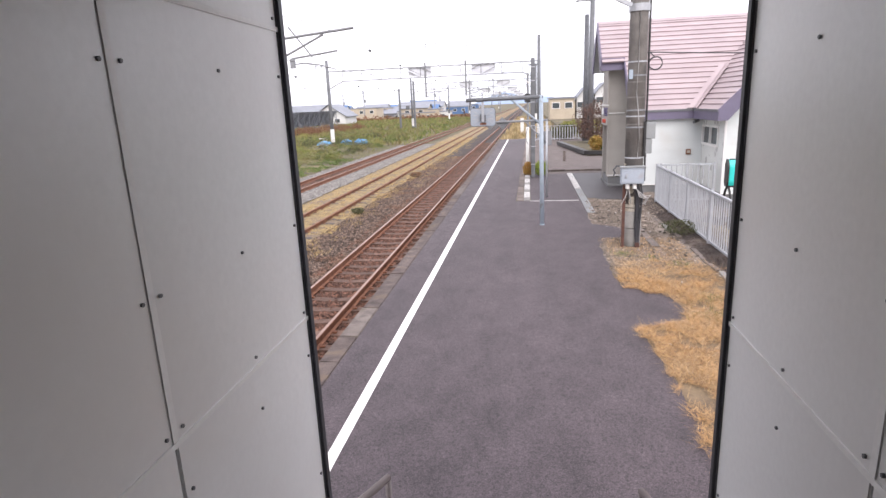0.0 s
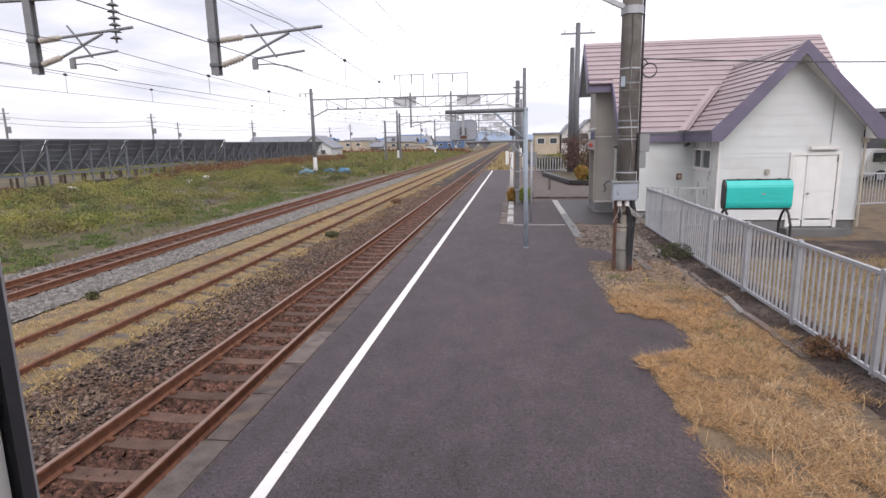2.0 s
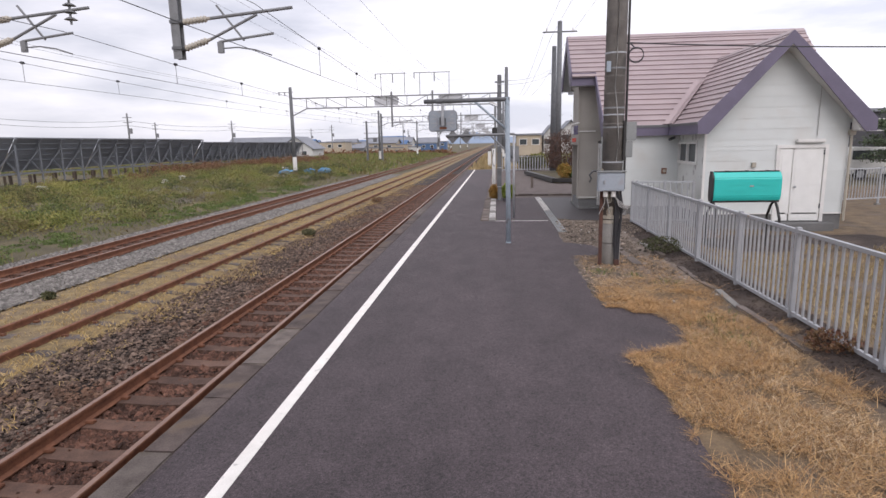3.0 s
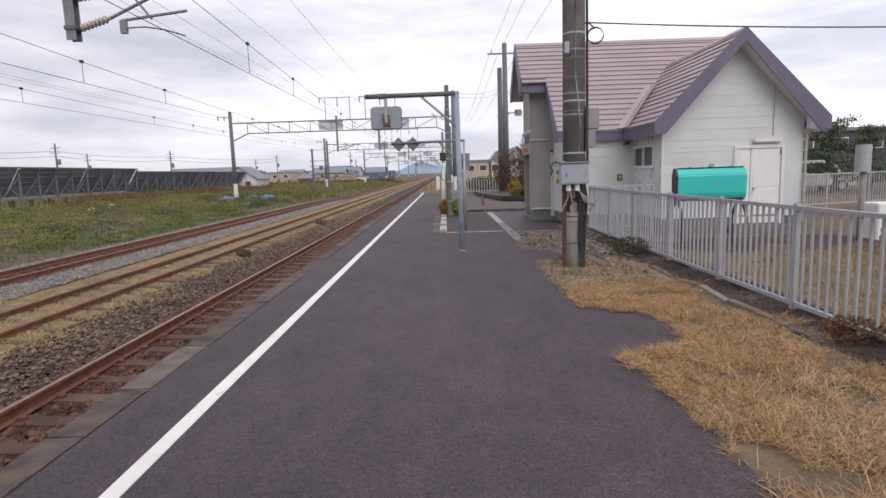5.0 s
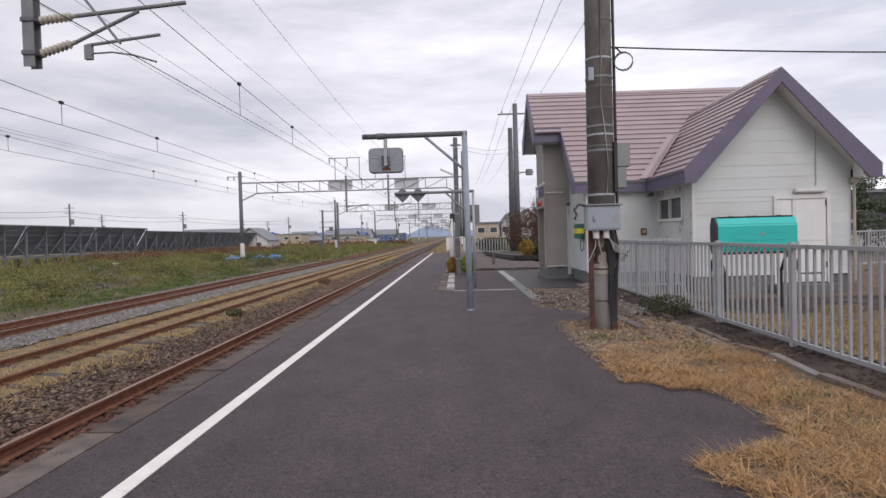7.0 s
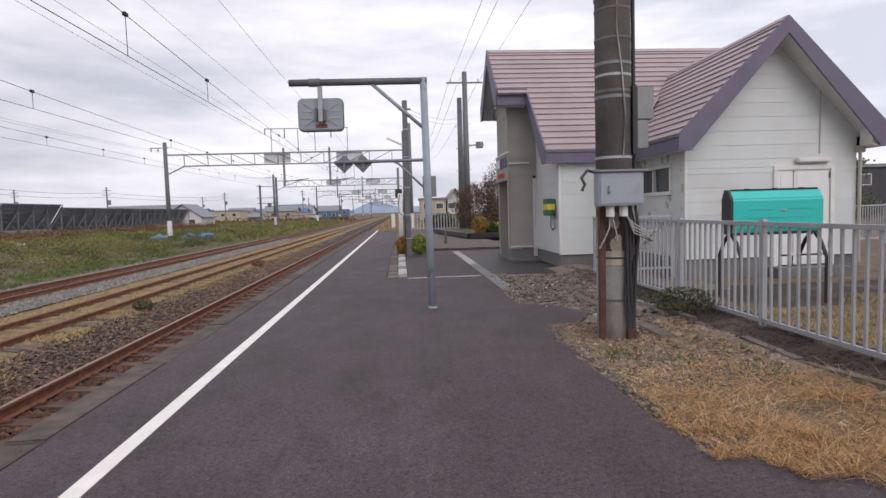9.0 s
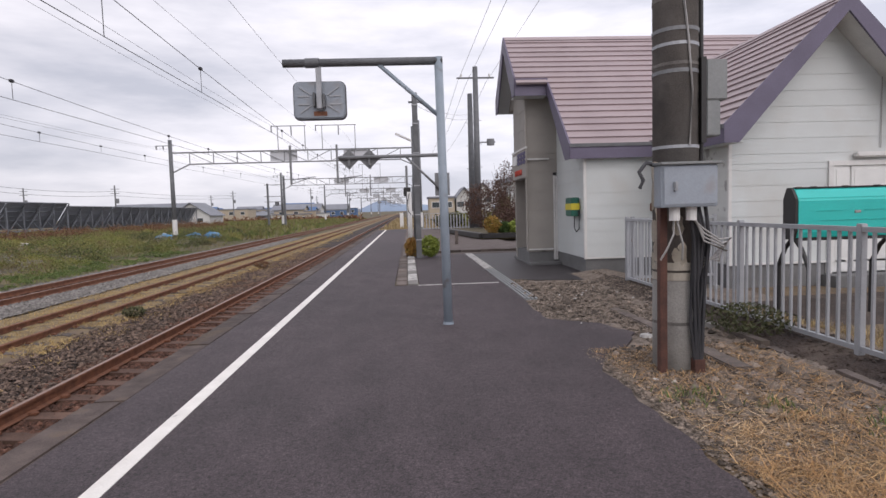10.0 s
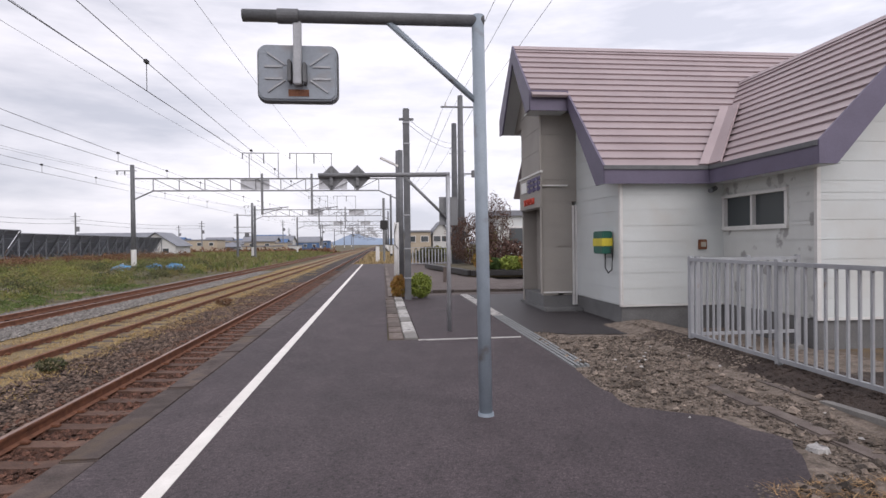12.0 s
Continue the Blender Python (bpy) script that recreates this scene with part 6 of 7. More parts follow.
for k in range(5):
    y0 = 25.1 + k * 2.4
    part("post", barm((-37.4, y0, -1.0), (-37.4, y0, 2.9), 0.11), M["solar_frame"], rack)
    part("rafter", barm((-38.75, y0, 0.62), (-37.12, y0, 3.14), 0.10), M["solar_frame"], rack)
    part("strut", barm((-37.4, y0, 0.45), (-38.3, y0, 1.4), 0.08), M["solar_frame"], rack)
    part("ground_screw", tubem((-37.4, y0 + 1.1, -1.0), (-37.4, y0 + 1.1, 0.3), 0.10, seg=8), M["bark"], rack)
    part("ground_screw", tubem((-38.6, y0 + 0.5, -1.0), (-38.6, y0 + 0.5, 0.3), 0.10, seg=8), M["bark"], rack)
    if k < 4:
        part("side_brace", barm((-37.38, y0, 0.35), (-37.38, y0 + 2.3, 2.3), 0.06), M["solar_frame"], rack)
for x, z in ((-37.4, 0.4), (-38.8, 0.4), (-37.0, 3.2)):
    part("purlin", barm((x, 25.0, z), (x, 34.4, z), 0.10), M["solar_frame"], rack)
for k in range(1, 6):
    part("panel_rail", barm((-38.83 + 0.283 * k, 25.1, 0.57 + 0.4417 * k), (-38.83 + 0.283 * k, 34.4, 0.57 + 0.4417 * k), 0.05), M["solar_frame"], rack)
for i in range(1, 9):
    copy_thing(rack, Matrix.Translation((-38, 30 + i * 9.7, -0.8 - (0.32 if i > 4 else 0.0))))

# ---- far houses, hedges, hills ----
def house(x, y, w, d, z0, eave, ridge, wall, roof_mat, label, flat=False, along="x"):
    h = thing("house", (x, y, z0), label, "house", "far houses")
    bm = bmesh.new()
    if flat:
        box(bm, x - w / 2, x + w / 2, y - d / 2, y + d / 2, z0, eave)
        part("wall", bm, wall, h)
        part("roof", boxm(x - w / 2 - 0.2, x + w / 2 + 0.2, y - d / 2 - 0.2, y + d / 2 + 0.2, eave, eave + 0.3), roof_mat, h)
    else:
        if along == "x":
            extrude(bm, [(x - w / 2, y - d / 2, z0), (x - w / 2, y + d / 2, z0), (x - w / 2, y + d / 2, eave), (x - w / 2, y, ridge - 0.15), (x - w / 2, y - d / 2, eave)], (w, 0, 0))
        else:
            extrude(bm, [(x - w / 2, y - d / 2, z0), (x + w / 2, y - d / 2, z0), (x + w / 2, y - d / 2, eave), (x, y - d / 2, ridge - 0.15), (x - w / 2, y - d / 2, eave)], (0, d, 0))
        part("wall", bm, wall, h)
        o = 0.5
        for s in (-1, 1):
            if along == "x":
                e = (x - w / 2 - o, y + s * (d / 2 + o), eave - o * (ridge - eave) / (d / 2))
                rr = extrude(bmesh.new(), [e, (x - w / 2 - o, y, ridge), (x - w / 2 - o, y, ridge + 0.18), (e[0], e[1], e[2] + 0.18)], (w + 2 * o, 0, 0))
            else:
                e = (x + s * (w / 2 + o), y - d / 2 - o, eave - o * (ridge - eave) / (w / 2))
                rr = extrude(bmesh.new(), [e, (x, y - d / 2 - o, ridge), (x, y - d / 2 - o, ridge + 0.18), (e[0], e[1], e[2] + 0.18)], (0, d + 2 * o, 0))
            part("roof", rr, roof_mat, h)
    n = max(2, int(w / 3))
    for i in range(n):
        xx = x - w / 2 + w * (i + 0.5) / n
        win = part("window", boxm(xx - 0.7, xx + 0.7, y - d / 2 - 0.06, y - d / 2 - 0.01, eave - 1.7, eave - 0.6), M["trim_white"], h)
        part("pane", boxm(xx - 0.6, xx + 0.6, y - d / 2 - 0.09, y - d / 2 - 0.055, eave - 1.6, eave - 0.7), M["glass"], win)
    return h


wall_cols = {
    "white": material("far_white_wall", (0.62, 0.62, 0.60), (0.52, 0.52, 0.50), 0.8, scale=0.4, fine=3, bump=0),
    "beige": material("far_beige_wall", (0.48, 0.41, 0.31), (0.40, 0.34, 0.26), 0.8, scale=0.4, fine=3, bump=0),
    "blue": material("far_blue_wall", (0.09, 0.17, 0.32), (0.07, 0.13, 0.25), 0.8, scale=0.4, fine=3, bump=0),
    "grey": material("far_grey_roof", (0.24, 0.25, 0.28), (0.18, 0.19, 0.21), 0.7, scale=0.4, fine=3, bump=0),
    "red": material("far_red_roof", (0.38, 0.10, 0.08), (0.28, 0.08, 0.06), 0.7, scale=0.4, fine=3, bump=0),
    "dark": material("far_dark_wall", (0.07, 0.07, 0.08), (0.05, 0.05, 0.055), 0.8, scale=0.4, fine=3, bump=0),
}
house(-47, 140, 8, 9, -1.5, 1.7, 4.3, wall_cols["white"], wall_cols["grey"], "white gabled house with grey roof behind the array", along="y")
house(-56, 140, 16, 8, -1.5, 2.2, 4.3, wall_cols["white"], wall_cols["grey"], "long low grey-roofed house behind the array")
far = random.Random(12)
kinds = [("beige", "grey", True), ("white", "blue", False), ("white", "grey", False), ("beige", "grey", True), ("white", "grey", True), ("grey", "grey", False), ("blue", "grey", True), ("beige", "grey", False)]
for i in range(80):
    yy = far.uniform(185, 430)
    xx = -yy * far.uniform(0.07, 0.36) - 8
    a, b, flat = kinds[i % len(kinds)]
    hh = far.uniform(0.8, 3.2)
    house(xx, yy, far.uniform(6, 14), far.uniform(7, 11), -1.6, hh, hh + far.uniform(1.2, 2.4), wall_cols[a], wall_cols[b], {"beige": "small beige house far beyond the tracks", "white": "small white house far beyond the tracks", "grey": "grey shed far beyond the tracks", "blue": "blue-walled shed far beyond the tracks"}[a], flat)
for x, y, w, hh, a in ((6.1, 110, 4.4, 4.3, "beige"), (10.0, 110, 2.8, 4.3, "white"), (13.4, 111, 3.2, 5.0, "white"), (22, 90, 8, 4.2, "white")):
    house(x, y, w, 7, -0.6, hh - 1.0, hh + 0.7, wall_cols[a], wall_cols["grey"], "pale house beyond the station garden", a == "beige", along="y")
house(36, 62, 26, 8, -0.5, 4.2, 5.2, wall_cols["dark"], wall_cols["grey"], "long dark building across the road", True)

hill_v, hill_f = [], []
for i in range(61):
    u = i / 60
    x = -1500 + 2600 * u
    hgt = 52 * math.exp(-((x + 130) / 110) ** 2) + 20 * math.exp(-((x - 90) / 160) ** 2) + 8 + 12 * noise.noise((x * 0.008, 0, 0)) + 5 * noise.noise((x * 0.04, 2, 0))
    hill_v += [(x, 3200, -40), (x, 3230, hgt), (x, 3600, -40)]
    if i:
        k = 3 * i
        hill_f += [(k - 3, k, k + 1, k - 2), (k - 2, k + 1, k + 2, k - 1)]
# Distance haze is put into the hill's own blue colour.
hill_mat = material("haze_tinted_hill", (0.30, 0.37, 0.48), (0.25, 0.32, 0.43), 1.0, scale=0.01, fine=0.05, bump=0)
tagged(raw("hill", hill_v, hill_f, hill_mat, smooth=True), "hill on the horizon, tinted blue for haze", "hill", kind="structure")

for x, y, h in ((-30, 190, 10), (-55, 120, 8.5), (-78, 130, 9), (-62, 96, 9), (-70, 75, 9), (-80, 62, 9), (-48, 170, 9), (-22, 230, 10), (-36, 240, 9), (-12, 260, 9), (-64, 200, 9)):
    up = thing("utility_pole", (x, y, -0.8), "thin grey utility pole on the horizon", "utility pole", "utility poles")
    part("shaft", tubem((x, y, -1.2), (x, y, h - 0.8), 0.17, 0.13, seg=8), M["mid_steel"], up)
    for z in (h - 1.5, h - 2.3):
        part("crossarm", barm((x - 0.8, y, z), (x + 0.8, y, z), 0.10), M["mid_steel"], up)
    part("transformer", tubem((x + 0.4, y, h - 4.2), (x + 0.4, y, h - 3.3), 0.28, seg=8), M["mid_steel"], up)
for (a, b) in (((-80, 62, 7.0), (-70, 75, 7.0)), ((-70, 75, 7.0), (-62, 96, 7.0)), ((-62, 96, 7.0), (-55, 120, 6.6)), ((-55, 120, 6.6), (-48, 170, 7.0)), ((-110, 40, 7), (-80, 62, 7.0))):
    for dz in (0, 0.8):
        wire("service_wire", sag((a[0], a[1], a[2] - dz), (b[0], b[1], b[2] - dz), 0.5), 0.03, M["mid_steel"], lines)
hf = thing("h_frame_pole", (-19.8, 96, -0.5), "two-pole grey frame with crossarms and a transformer", "utility pole")
for x in (-20.4, -18.0):
    part("shaft", tubem((x, 94, -1.0), (x, 94, 7.0 if x > -19 else 5.9), 0.18, 0.15, seg=8), M["dark_steel"], hf)
for z in (5.7, 4.0, 3.2, 1.8):
    part("crossarm", barm((-20.9, 94, z), (-17.8, 94, z), 0.09), M["mid_steel"], hf)
part("transformer", tubem((-19.1, 94, 2.6), (-19.1, 94, 3.2), 0.3, seg=10), M["dark_steel"], hf)

# blue tarps, white stones and dark timber in the weeds
for x, y, s in ((-20.2, 57, 0.75), (-18.4, 58.5, 0.6), (-17.0, 59, 0.75)):
    bm = bmesh.new()
    bmesh.ops.create_icosphere(bm, subdivisions=3, radius=1)
    for v in bm.verts:
        v.co = Vector((v.co.x * s, v.co.y * 0.8, max(v.co.z, -0.2) * 0.42)) * (1 + 0.3 * noise.noise(v.co * 2.3 + Vector((x, 0, 0)))) + Vector((x, y, -0.45))
    single("tarpaulin", bm, M["blue_tarp"], "crumpled blue tarpaulin heap in the weeds", "tarpaulin", "tarps")
for x, y, w in ((-27, 50, 0.5), (-25, 44, 0.4), (-29.5, 62, 0.5), (-23.5, 66, 1.2), (-30, 38, 0.9)):
    single("white_stone", boxm(x - w / 2, x + w / 2, y - 0.2, y + 0.2, -0.9, -0.15, bevel=0.06), M["trim_white"], "white painted marker block in the weeds", "marker block", "white blocks")
for x, y in ((-33, 45), (-32, 47.5), (-31, 66), (-31.5, 70)):
    t = thing("timber_stack", (x, y, -0.5), "stack of dark old timbers in the weeds", "timber stack", "timber stacks")
    for k in range(5):
        part("timber", barm((x - 1.3 + 0.1 * k, y - 1.5, -0.35 + 0.16 * (k // 3)), (x - 1.0 + 0.45 * k, y + 1.6, -0.35 + 0.16 * (k // 3)), 0.16), M["black_steel"], t)

# ---- weeds and grass ----
field = spots_in(60000, -37, -13.1, 8, 75, None, 1.5)
keep = np.array([noise.noise((x * 0.3, y * 0.3, 2.2)) > -0.45 for x, y, z in field])
stuff(scatter_blades("field_grass", field[keep], 0.17, 0.024, (0.3, 1.3), M["weeds"], rng), "green and yellow autumn weeds covering the field", "weeds")


def mounds(name, count, leaves, x0, x1, y0, y1, size, high, leaf, mat, label, where=None, taper=1.3):
    """Rounded weed heaps of many leaves, thin at the rim and crowded where the noise lets them stand."""
    out = []
    while len(out) < count:
        x, y = rng.uniform(x0, x1), y0 + (y1 - y0) * rng.uniform() ** taper
        if where is not None and not where(x, y):
            continue
        r = rng.uniform(*size)
        u = rng.normal(size=(leaves, 3))
        u /= np.linalg.norm(u, axis=1)[:, None]
        lump = np.array([1 + 0.35 * noise.noise(Vector(v) * 2.0 + Vector((x, y, 0))) for v in u])[:, None]
        c = u * lump * rng.uniform(0.45, 1.0, (leaves, 1)) ** 0.5 * np.array([r, r, r * high * rng.uniform(0.7, 1.3)])
        c[:, 2] = np.abs(c[:, 2])
        out.append(c + np.array([x, y, ground_z(x, y) - 0.03]))
    stuff(scatter_leaves(name, np.concatenate(out), leaf, mat, rng), label, "weeds")


def patch(seed, low, high=9):
    return lambda x, y: low < noise.noise((x * 0.22, y * 0.16, seed)) < high


mounds("field_shrubs", 430, 400, -30, -14.6, 9, 80, (0.5, 1.25), 0.72, 0.042, M["weeds"], "mounded mixed weed shrubs in the field", patch(1.0, -0.3))
mounds("yellow_weeds", 190, 400, -32, -14.8, 9, 60, (0.45, 1.1), 0.65, 0.042, M["weeds_yellow"], "yellow-green leafy weed mounds in the field", patch(5.0, 0.0))
# Dark mounds stand in for the shaded hollows between the lighter ones.
mounds("dark_weeds", 130, 400, -31, -15, 11, 75, (0.4, 1.05), 0.85, 0.042, M["weeds_dark"], "dark green weed mounds in the field, standing in for shaded gaps", patch(5.0, -9, 0.05))
mounds("grey_weeds", 60, 300, -31, -15.5, 10, 60, (0.3, 0.7), 0.7, 0.035, M["weeds_grey"], "grey withered seed heads among the weeds", patch(9.0, 0.05))
mounds("brown_weeds", 150, 240, -35.5, -29, 14, 58, (0.35, 0.75), 0.7, 0.055, M["weeds_brown"], "low red-brown withered weeds before the array", patch(3.0, -0.15), 1.0)
mounds("brown_weeds", 170, 260, -36.5, -29, 56, 104, (0.6, 1.35), 0.95, 0.075, M["weeds_brown"], "tall red-brown withered weeds before the array", patch(3.0, -0.15), 1.0)
mounds("yellow_brown_weeds", 100, 240, -34.5, -28, 18, 85, (0.4, 0.85), 0.8, 0.06, M["weeds_yellow"], "tall yellowing weeds before the array", patch(7.0, 0.0), 1.0)
mounds("verge_grass", 230, 130, -15.1, -13.4, 8, 46, (0.18, 0.4), 0.5, 0.035, M["tuft_green"], "fresh green weeds beside the far track", patch(8.0, -0.15))
stuff(scatter_blades("gravel_straw", spots_in(9000, 1.8, 3.3, 9.6, 13.0, 0.0, 1.0), 0.09, 0.004, (1.2, 1.55), M["straw"], rng), "sparse straw lying over the gravel", "dry grass")
far_grass = spots_in(26000, -60, -12.6, 60, 190, None, 1.0)
stuff(scatter_blades("far_grass", far_grass, 0.5, 0.13, (0.1, 0.8), M["weeds"], rng), "pale withered grass farther along the line", "grass")
stuff(scatter_blades("far_grass", spots_in(9000, -2.6, 8, 50, 150, -0.75, 1.2), 0.5, 0.10, (0.1, 0.8), M["straw_pale"], rng), "withered grass past the platform end", "grass")
siding = np.concatenate([spots_in(64000, -9.15, -5.95, 3, 70, -0.87, 1.5), spots_in(12000, -6.8, -5.9, 3, 70, -0.88, 1.4)])
siding = siding[[noise.noise((x * 0.8, y * 0.8, 4.0)) + 0.8 * noise.noise((x * 2.6, y * 1.6, 6.0)) + rng.uniform(-0.35, 0.35) > -0.15 + max(0.0, x + 6.25) * 2 for x, y, z in siding]]
stuff(scatter_blades("siding_grass", siding, 0.085, 0.010, (0.7, 1.5), M["siding_straw"], rng), "dry straw-coloured grass on the siding", "grass")
thin = spots_in(26000, -6.1, -4.95, 3, 70, -0.87, 1.5)
thin = thin[[noise.noise((x * 0.9, y * 0.7, 9.0)) + 0.7 * noise.noise((x * 2.8, y * 1.8, 2.0)) + rng.uniform(-0.4, 0.4) > -0.12 + (x + 6.1) * 0.75 for x, y, z in thin]]
stuff(scatter_blades("thin_grass", thin, 0.08, 0.009, (0.7, 1.5), M["siding_straw"], rng), "thin dry grass running out over the ballast", "grass")
hedge = []
for k in range(900):
    x = rng.uniform(-110, -14)
    y = 172 + rng.uniform(-6, 6)
    r = rng.uniform(0.5, 1.2)
    c = rng.normal(0, 1, (16, 3)) * np.array([r, r * 0.7, r * 0.5])
    hedge.append(c + np.array([x, y, -0.7]))
stuff(scatter_leaves("far_hedge", np.concatenate(hedge), 0.5, M["weeds_brown"], rng), "dull brown hedges along the far side of the field", "hedge")


# dry grass between platform and fence: matted straw lying over the asphalt's edge
def straw_ok(x, y):
    limit = 1.74
    if 7.5 < y < 9.5:
        limit = 1.64 + max(0.0, y - 7.78) * 1.9 if y < 8.15 else 2.34 if y < 9.25 else 2.0
    elif 12.6 < y:
        limit = 2.0
    return x > limit - 0.02 + 0.12 * noise.noise((x * 3, y * 3, 0))


st = spots_in(235000, 1.45, 3.75, 3.0, 12.2, None, 1.0)
dens = np.array([straw_ok(x, y) and noise.noise((x * 1.3, y * 1.3, 3.0)) + 1.0 * noise.noise((x * 5, y * 5, 8.0)) + rng.uniform(-0.3, 0.3) > -0.28 + 1.3 * max(0, x - 2.9) + (0.5 + 0.35 * (y - 9.9) if y > 9.9 else 0.1) for x, y, z in st])
st = st[dens]
st[:, 2] = np.maximum(st[:, 2], -0.02) + 0.014
stuff(scatter_blades("dry_grass", st, 0.095, 0.0036, (0.9, 1.53), M["straw"], rng), "matted golden dry grass along the platform edge", "dry grass")
strands = spots_in(16000, 1.6, 3.5, 3.2, 11.0, None, 1.0)
strands = strands[[straw_ok(x - 0.04, y) and noise.noise((x * 1.3, y * 1.3, 3.0)) + rng.uniform(-0.4, 0.4) > -0.2 + 0.8 * max(0, x - 2.9) for x, y, z in strands]]
strands[:, 2] = np.maximum(strands[:, 2], -0.02) + 0.02
stuff(scatter_blades("long_straw", strands, 0.21, 0.0032, (1.15, 1.5), M["straw"], rng), "long bleached straw stalks lying over the dry grass", "dry grass")
tufts = []
for k in range(90):
    x, y = rng.uniform(1.85, 3.3), rng.uniform(3, 10)
    if straw_ok(x - 0.05, y):
        tufts.append(rng.normal(0, 1, (60, 3)) * np.array([0.07, 0.07, 0]) + np.array([x, y, -0.01]))
stuff(scatter_blades("dry_tufts", np.concatenate(tufts), 0.15, 0.004, (0.5, 1.35), M["straw"], rng), "upright golden dry grass tufts", "dry grass")
yard = spots_in(60000, 4.15, 9.5, 5, 14.6, None, 1.0)
yard = yard[[noise.noise((x * 1.1, y * 1.1, 6.0)) + rng.uniform(-0.35, 0.35) > -0.12 + max(0, y - 12.8) * 0.25 for x, y, z in yard]]
stuff(scatter_blades("yard_grass", yard, 0.085, 0.008, (0.3, 1.3), M["straw_pale"], rng), "short pale dry grass behind the fence", "dry grass")
green = []
for x, y, r, n in ((2.05, 11.6, 0.12, 130), (2.5, 11.3, 0.08, 60), (2.9, 10.9, 0.1, 80), (2.75, 8.3, 0.16, 200), (2.9, 9.0, 0.14, 160), (-2.55, 9.4, 0.05, 80), (-2.5, 12.1, 0.05, 70)):
    q = rng.normal(0, 1, (n, 3)) * np.array([r, r, 0]) + np.array([x, y, -0.9 if x < -2 else -0.02])
    green.append(q)
stuff(scatter_blades("green_tufts", np.concatenate(green), 0.09, 0.009, (0.2, 1.2), M["tuft_green"], rng), "small fresh green weed tufts", "weeds")
# loose stones on the bare ground round the pole
gs = spots_in(24000, 1.78, 3.7, 10.6, 18.6, None, 1.0)
gs[:, 2] = np.maximum(gs[:, 2], -0.05) + 0.004
g_ok = np.array([not (x < 2.45 and 13.1 < y < 14.2) and (x < 3.1 + 0.25 * noise.noise((x * 3, y * 3, 1.0)) or y > 15.6) and (x > 2.03 or y < 16.0) and (y < 17.9 or x < 2.3 or x > 3.6) for x, y, z in gs])
stuff(scatter_stones("yard_gravel", gs[g_ok], 0.0145, M["gravel"], rng), "loose dark gravel round the concrete pole", "gravel")
gs = spots_in(420, 1.9, 3.7, 11.2, 17.8, 0.0, 1.0)
g_ok = np.array([not (x < 2.45 and 13.0 < y < 14.3) for x, y, z in gs])
stuff(scatter_stones("yard_stones", gs[g_ok], 0.045, M["gravel"], rng), "scattered larger stones in the gravel", "stones")
rim = spots_in(7000, 1.66, 2.35, 9.6, 13.0, -0.004, 1.0)
rim = rim[[x > 1.70 + 0.04 * noise.noise((x * 4, y * 4, 2.0)) and rng.uniform() < 1.6 - (x - 1.66) * 1.8 for x, y, z in rim]]
stuff(scatter_stones("edge_gravel", rim, 0.014, M["gravel"], rng), "fine gravel gathered along the asphalt edge", "gravel")
clods = spots_in(3000, 3.3, 4.05, 5.0, 17.0, None, 1.0)
stuff(scatter_stones("soil_clods", clods, 0.022, M["dark_soil"], rng), "dark soil clods along the fence foot", "soil")
stuff(scatter_stones("yard_chips", spots_in(60, 1.9, 3.6, 7.0, 17.5, 0.0, 1.0), 0.02, M["worn_white"], rng), "few pale chips in the gravel", "stones")
old_kerb = thing("old_kerb_line", (3.4, 11, 0), "half-buried line of old concrete kerbs along the fence", "kerb", kind="structure")
ok = random.Random(5)
for i in range(9):
    yy = 7.9 + i * 0.82
    xk = 3.40 - 0.02 * max(0.0, yy - 11.4)
    lean = ok.uniform(-0.02, 0.02)
    part("kerb_stone", barm((xk + lean, yy, -0.055 + ok.uniform(-0.03, 0.03)), (xk - lean, yy + 0.78, -0.055 + ok.uniform(-0.03, 0.03)), 0.085, 0.16), M["concrete"] if i in (2, 7) else M["kerb"], old_kerb)
for i in range(5):
    yy = 11.4 + i * 0.75
    part("slab", boxm(2.68 + ok.uniform(-0.02, 0.02), 2.84, yy, yy + 0.7, -0.12, 0.012 + ok.uniform(-0.02, 0.01), bevel=0.012), M["kerb"], old_kerb)
single("flat_stone", tubem((2.52, 13.46, -0.03), (2.52, 13.46, 0.008), 0.075, 0.06, seg=9), M["worn_white"], "pale flat stone lying on the gravel", "stone")


def bush(name, x, y, z, r, h, n, leaf, mat, label, category="bush", group="", stems=5):
    b = thing(name, (x, y, z), label, category, group)
    for k in range(stems):
        a = k * 2.4
        part("stem", tubem((x, y, z - 0.05), (x + 0.6 * r * math.cos(a), y + 0.6 * r * math.sin(a), z + h * 0.75), 0.012, 0.004, seg=5), M["bark"], b)
        if h > 2:
            tip = Vector((x + 0.95 * r * math.cos(a + 0.3), y + 0.95 * r * math.sin(a + 0.3), z + h * (0.85 + 0.03 * (k % 5))))
            fork = Vector((x + 0.3 * r * math.cos(a), y + 0.3 * r * math.sin(a), z + h * 0.4))
            part("branch", tubem(fork, tip, 0.014, 0.004, seg=5), M["bark"], b)
    u = rng.normal(size=(n, 3))
    u /= np.linalg.norm(u, axis=1)[:, None]
    rad = rng.uniform(0.25, 1.0, (n, 1)) ** 0.45
    bump = np.array([1 + 0.28 * noise.noise(Vector(v) * 2.1 + Vector((x, y, 0))) for v in u])[:, None]
    c = u * rad * bump * np.array([r, r, h / 2]) + np.array([x, y, z + h / 2])
    scatter_leaves("foliage", c, leaf, mat, rng, b)
    return b


